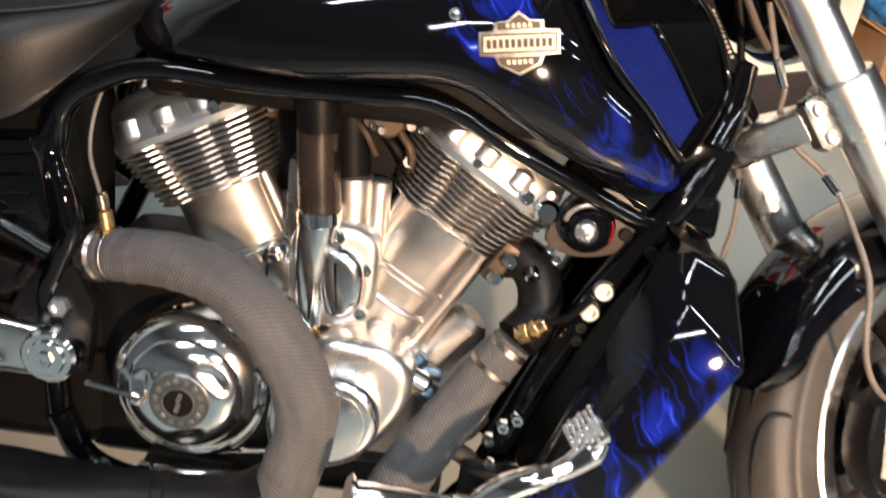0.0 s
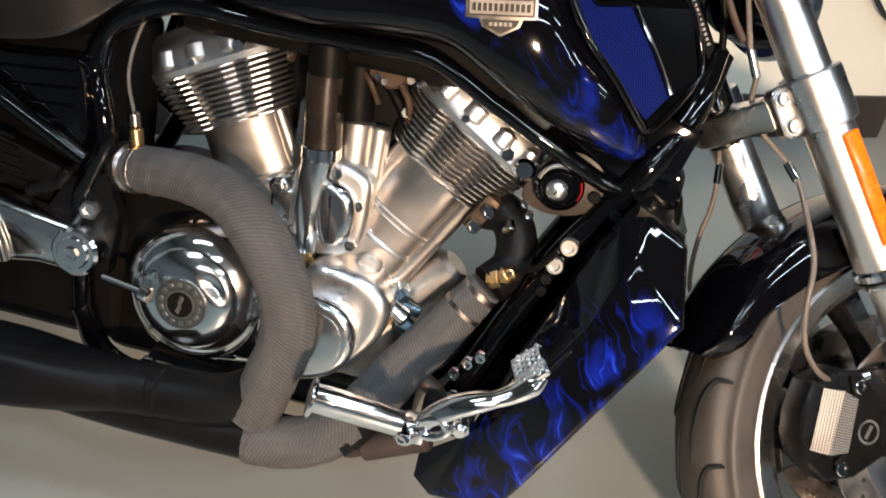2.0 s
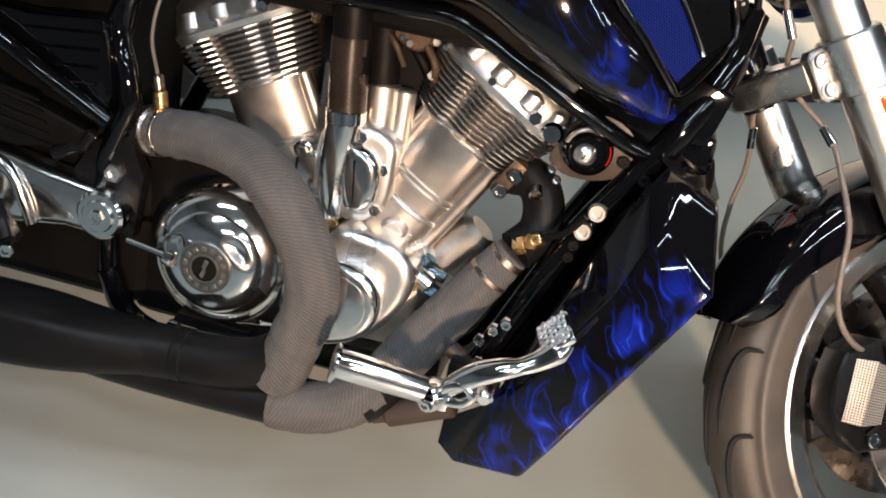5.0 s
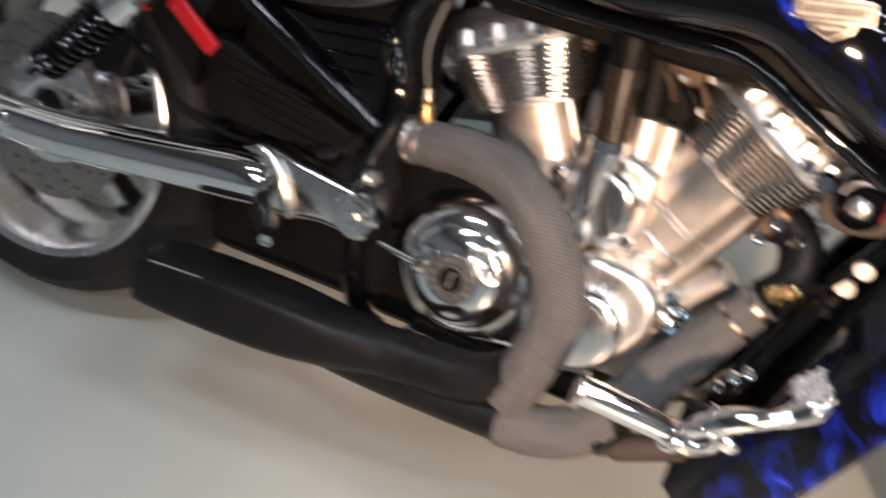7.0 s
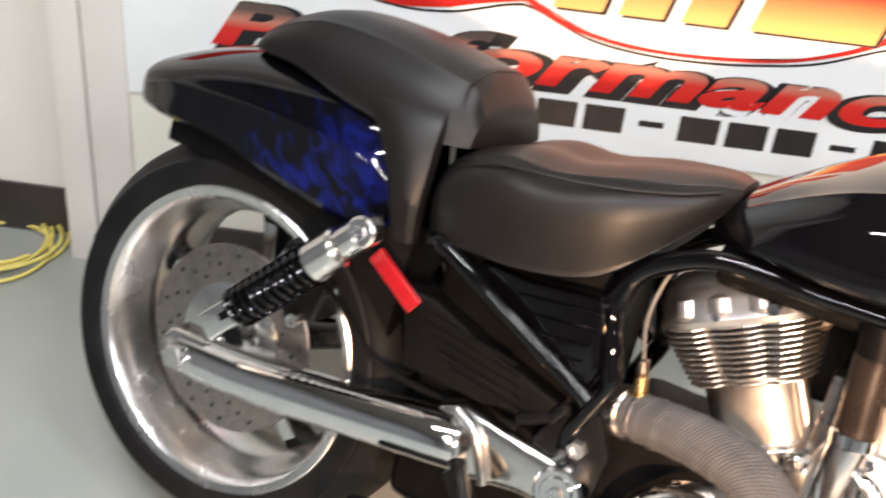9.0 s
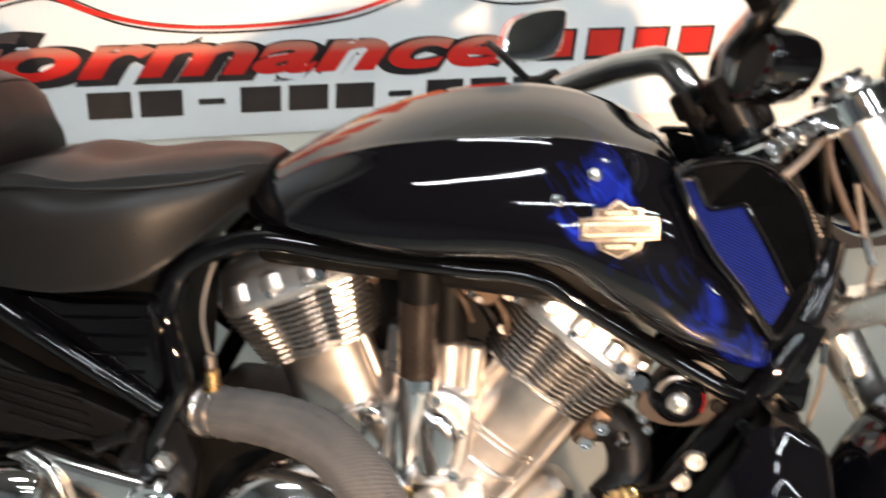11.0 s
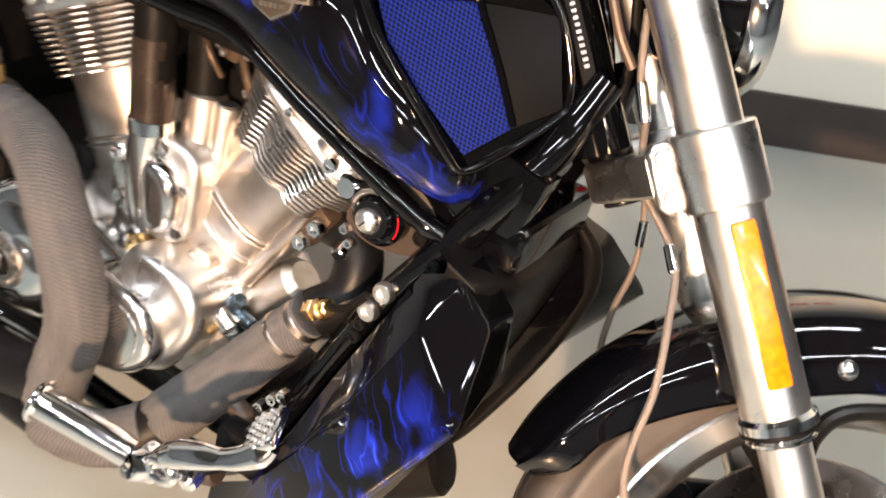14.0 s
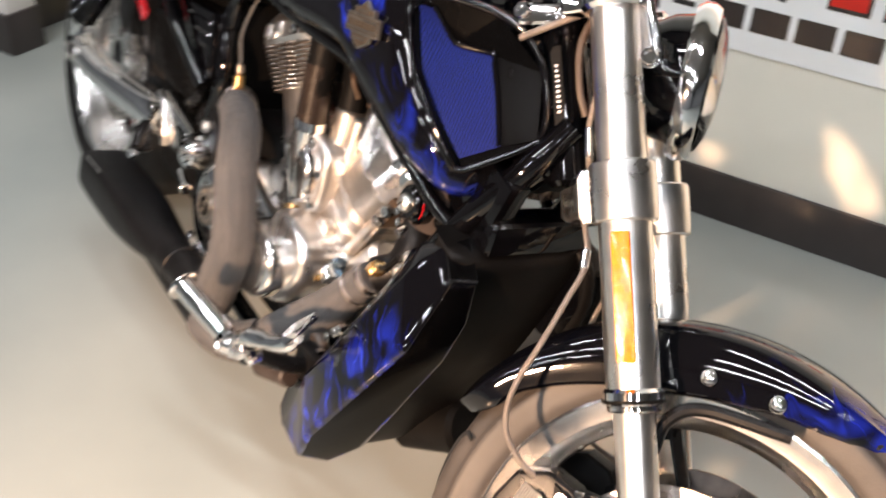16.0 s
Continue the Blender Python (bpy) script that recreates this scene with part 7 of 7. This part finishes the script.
B("brake_rod", join(rod((0.64, -0.19, 0.357), (0.71, -0.205, 0.356), 0.0045, 10), rod((0.70, -0.204, 0.356), (0.712, -0.206, 0.354), 0.0105, 14)), CHROME, "chrome brake rod")

# foot controls -----------------------------------------------------------------------
peg = B("foot_peg", tube(L3((0.958, -0.300, 0.327), (0.98, -0.294, 0.323), (1.02, -0.283, 0.315), (1.062, -0.272, 0.306)), [0.0205, 0.0215, 0.021, 0.019], 20, 5, flat=0.82), CHROME, "chrome foot peg")
B("peg_end", join(rod((0.956, -0.301, 0.327), (0.962, -0.2995, 0.326), 0.024, 24, 0.002)), CHROME, "", peg)
B("peg_joint", join(rod((1.066, -0.280, 0.300), (1.084, -0.252, 0.296), 0.017, 22, 0.003), rbox((0.03, 0.03, 0.03), Matrix.Translation((1.078, -0.262, 0.300)), 0.006, 2)), CHROME, "", peg)
B("peg_bolt", bolt((1.07, -0.284, 0.296), (-0.3, -1, -0.3), 0.009, 0.006), CHROME, "", peg)
B("peg_bracket", join(tube(L3((1.08, -0.255, 0.296), (1.10, -0.20, 0.275), (1.10, -0.13, 0.255)), 0.013, 14), rbox((0.07, 0.03, 0.05), Matrix.Translation((1.105, -0.14, 0.262)), 0.008, 2)), BLACKCOAT, "", peg)
pedal = B("brake_pedal", tube(L3((1.082, -0.262, 0.304), (1.096, -0.266, 0.322), (1.118, -0.268, 0.341), (1.143, -0.268, 0.355), (1.165, -0.265, 0.364), (1.183, -0.260, 0.374), (1.200, -0.254, 0.389), (1.208, -0.250, 0.402)), [0.011, 0.0135, 0.0155, 0.014, 0.0105, 0.0125, 0.0165, 0.012], 20, 6, flat=0.72), CHROME, "chrome brake pedal")
B("pedal_loop", tube(L3((1.078, -0.268, 0.300), (1.088, -0.272, 0.318), (1.107, -0.273, 0.325), (1.118, -0.273, 0.314), (1.108, -0.272, 0.302), (1.09, -0.27, 0.298)), 0.0065, 12), CHROME, "", pedal)
pad_m = Matrix.Translation((1.1925, -0.243, 0.404)) @ Matrix.Rotation(radians(-48), 4, "Y") @ Matrix.Rotation(radians(30), 4, "X")
pad = rbox((0.044, 0.046, 0.010), Matrix.Identity(4), 0.0045, 3)
for v in pad.verts:
    v.co.z -= 6.0 * v.co.y ** 2
B("pedal_pad", pad, CHROME, "studded chrome pedal pad", pedal, m=pad_m)
for i in range(6):
    for j in range(6):
        y_ = -0.018 + 0.0072 * j + (0.0018 if i % 2 else -0.0018)
        B("pad_stud", rod((0, 0, -0.001), (0, 0, 0.0013), 0.0026, 6, 0.0007), CLAMPMETAL, "", pedal, m=pad_m @ Matrix.Translation((-0.0165 + 0.0066 * i, y_, 0.005 - 6.0 * y_ * y_)))
B("pedal_lug", rod((1.130, -0.25, 0.318), (1.132, -0.272, 0.312), 0.011, 20, 0.004), CHROME, "", pedal)
B("master_cylinder", join(rod((1.005, -0.165, 0.195), (1.09, -0.165, 0.236), 0.018, 20, 0.004), rod((0.985, -0.165, 0.186), (1.01, -0.165, 0.197), 0.011, 16, 0.003), tube(L3((0.958, -0.16, 0.176), (0.975, -0.163, 0.182), (0.99, -0.165, 0.188)), 0.005, 8)), pbr("brown_black_rubber", (0.03, 0.02, 0.016), 0.5, var=0.2), "dark rear brake cylinder")
for p_ in ((1.10, -0.115, 0.31), (1.115, -0.115, 0.33), (1.105, -0.13, 0.285), (1.13, -0.12, 0.345)):
    B("mount_bolt", bolt(p_, (0, -1, 0), 0.008, 0.012), CHROME)
B("lower_hose", tube(L3((1.04, -0.12, 0.30), (1.075, -0.115, 0.28), (1.09, -0.11, 0.26)), 0.012, 12), CABLEBROWN)

# horn / lock beside the front head -------------------------------------------------------
lock = B("ignition_lock", join(rod((1.174, -0.085, 0.582), (1.174, -0.116, 0.582), 0.031, 36, 0.005), rod((1.174, -0.116, 0.582), (1.174, -0.124, 0.582), 0.0225, 32, 0.003)), GLOSS, "black ignition lock")
B("lock_barrel", lathe([(0.0135, 0.0), (0.0135, 0.003), (0.0115, 0.006), (0.009, 0.0085), (0.005, 0.0105), (0, 0.011)], 28), FORKMETAL, "silver lock barrel", lock, m=Matrix.Translation((1.172, -0.1235, 0.580)) @ RIGHT)
B("key_slot", rbox((0.002, 0.0012, 0.009), Matrix.Translation((1.172, -0.1345, 0.580)) @ Matrix.Rotation(radians(35), 4, "Y"), 0), DARK, "", lock)
B("lock_band", tube([(1.174 + 0.0275 * math.cos(radians(a)), -0.1165, 0.582 + 0.0275 * math.sin(radians(a))) for a in range(-25, 35, 10)], 0.0009, 8, 2), REDLENS, "red position mark", lock)
# silver arc put on for the sheen reflected above the lock
B("lock_sheen", tube([(1.174 + 0.027 * math.cos(radians(a)), -0.1165, 0.582 + 0.027 * math.sin(radians(a))) for a in range(70, 170, 12)], 0.003, 8, 2), SATIN, "", lock)
B("lock_bracket", plate([(1.13, 0.555), (1.14, 0.59), (1.165, 0.622), (1.205, 0.622), (1.233, 0.595), (1.228, 0.562), (1.20, 0.545), (1.16, 0.540)], -0.098, -0.075, 0.005, 2, 3), BROWNPLATE, "dark bracket plate", lock)
for p_ in ((1.217, -0.099, 0.60), (1.219, -0.099, 0.575)):
    B("bracket_bolt", bolt(p_, (0, -1, 0), 0.008, 0.004, "round"), SATINBLACK, "", lock)
for p_ in ((1.137, -0.10, 0.548), (1.145, -0.10, 0.535)):
    B("bracket_bolt", bolt(p_, (0, -1, 0), 0.006, 0.008), CHROME, "", lock)

lock.location = (0.004, 0.011, 0.0)

# radiator with painted covers ---------------------------------------------------------------
rad_secs = []
for x, z, d in ((1.292, 0.588, 0.03), (1.322, 0.572, 0.05), (1.326, 0.545, 0.06), (1.316, 0.50, 0.06), (1.287, 0.40, 0.06), (1.245, 0.28, 0.06), (1.205, 0.185, 0.05), (1.18, 0.16, 0.03)):
    rad_secs.append([Vector((x - d * 0.9, -0.13, z + 0.3 * d)), Vector((x - 0.012, -0.126, z)), Vector((x - 0.003, -0.10, z)), Vector((x, -0.06, z)), Vector((x + 0.002, 0, z)), Vector((x, 0.06, z)), Vector((x - 0.003, 0.10, z)), Vector((x - 0.012, 0.126, z)), Vector((x - d * 0.9, 0.13, z + 0.3 * d))])
B("radiator_shroud", loft(smooth_rings(rad_secs, 4)), SHROUDPLASTIC, "smooth satin black radiator shroud", smooth=60)
for s in (-1, 1):
    flip = Matrix.Diagonal((1, -s, 1, 1))
    bm = bmesh.new()
    V = {n: bm.verts.new(p) for n, p in dict(
        F=(1.292, -0.128, 0.574), G=(1.258, -0.130, 0.566), T=(1.286, -0.148, 0.556), K=(1.288, -0.168, 0.534), E=(1.337, -0.146, 0.555), D=(1.352, -0.194, 0.474),
        C=(1.222, -0.203, 0.238), B=(1.190, -0.186, 0.172), A=(1.108, -0.164, 0.154), A2=(1.079, -0.158, 0.172), A3=(1.080, -0.154, 0.206), I=(1.135, -0.158, 0.248), H=(1.205, -0.148, 0.430), M=(1.172, -0.194, 0.305), N=(1.252, -0.197, 0.445),
        f=(1.290, -0.090, 0.588), e=(1.340, -0.104, 0.552), d=(1.346, -0.104, 0.500), c=(1.327, -0.104, 0.425), c1=(1.272, -0.104, 0.300), c2=(1.220, -0.104, 0.195), b=(1.186, -0.128, 0.146), a=(1.10, -0.10, 0.146),
        e0=(1.318, -0.080, 0.550), d0=(1.316, -0.080, 0.500), m0=(1.294, -0.080, 0.425), m1=(1.250, -0.080, 0.300), m2=(1.205, -0.080, 0.190), b0=(1.180, -0.085, 0.150)).items()}
    if s > 0:
        V["D"].co = (1.377, -0.222, 0.474)
    for q in ("K T F E D", "G F T", "G T K", "G K N H", "K D N", "H N M I", "N D C M", "M C B", "I M B A", "A A2 A3 I"):
        bm.faces.new([V[n] for n in q.split()])
    for q in ("D E e d", "D d c", "D c C", "C c c1", "C c1 c2 B", "B c2 b", "F f e E", "B b a A", "e e0 d0 d", "d d0 m0 c", "c m0 m1 c1", "c1 m1 m2 c2", "c2 m2 b0 b"):
        bm.faces.new([V[n] for n in q.split()]).material_index = 2 if "0" in q else 1
    folds = {frozenset(p.split()) for p in ("K D", "D E", "K T", "T F", "F E", "D C", "C B", "B A", "e d", "d c", "c c1", "c1 c2", "c2 b", "E e", "B b", "K N", "N M", "A A2", "A2 A3")}
    names = {v: n for n, v in V.items()}
    bmesh.ops.bevel(bm, geom=[e for e in bm.edges if frozenset((names[e.verts[0]], names[e.verts[1]])) in folds], offset=0.005, segments=4, profile=0.5, affect="EDGES", clamp_overlap=True)
    bmesh.ops.solidify(bm, geom=bm.faces[:], thickness=0.004)
    cover = part("radiator_cover", bm, FLAME_COVER if s < 0 else SATINBLACK, bike, "glossy black radiator cover with blue flames" if s < 0 else "glossy black radiator cover", flip, 32)
    cover.data.materials.append(THROAT)
    cover.data.materials.append(GLOSS)
B("cover_rim", tube(L3((1.318, 0.088, 0.578), (1.335, 0.10, 0.55), (1.338, 0.112, 0.50), (1.318, 0.112, 0.42), (1.285, 0.11, 0.33), (1.25, 0.105, 0.25), (1.215, 0.10, 0.185)), [0.008, 0.014, 0.017, 0.017, 0.016, 0.014, 0.009], 18, flat=0.8), SHROUDPLASTIC, "smooth black shroud edge")
B("radiator_side", plate([(1.25, 0.555), (1.275, 0.545), (1.285, 0.49), (1.20, 0.24), (1.16, 0.22), (1.21, 0.42)], -0.145, -0.115, 0.006), GLOSS)
B("oil_filter", join(rod((1.165, 0.02, 0.175), (1.265, 0.05, 0.235), 0.042, 32, 0.008)), SATINBLACK, "black oil filter")
B("front_crossbar", rbox((0.05, 0.17, 0.05), Matrix.Translation((1.300, 0.0, 0.602)), 0.012, 3), GLOSS, "black frame crossmember")
# side stand under the left side
B("side_stand", tube(L3((0.80, 0.13, 0.18), (0.84, 0.23, 0.15), (0.88, 0.33, 0.122)), 0.012, 12), BLACKCOAT, "black side stand")
B("stand_foot", rbox((0.07, 0.04, 0.012), Matrix.Translation((0.885, 0.335, 0.114)) @ Matrix.Rotation(LEAN, 4, "X"), 0.004, 2), BLACKCOAT)
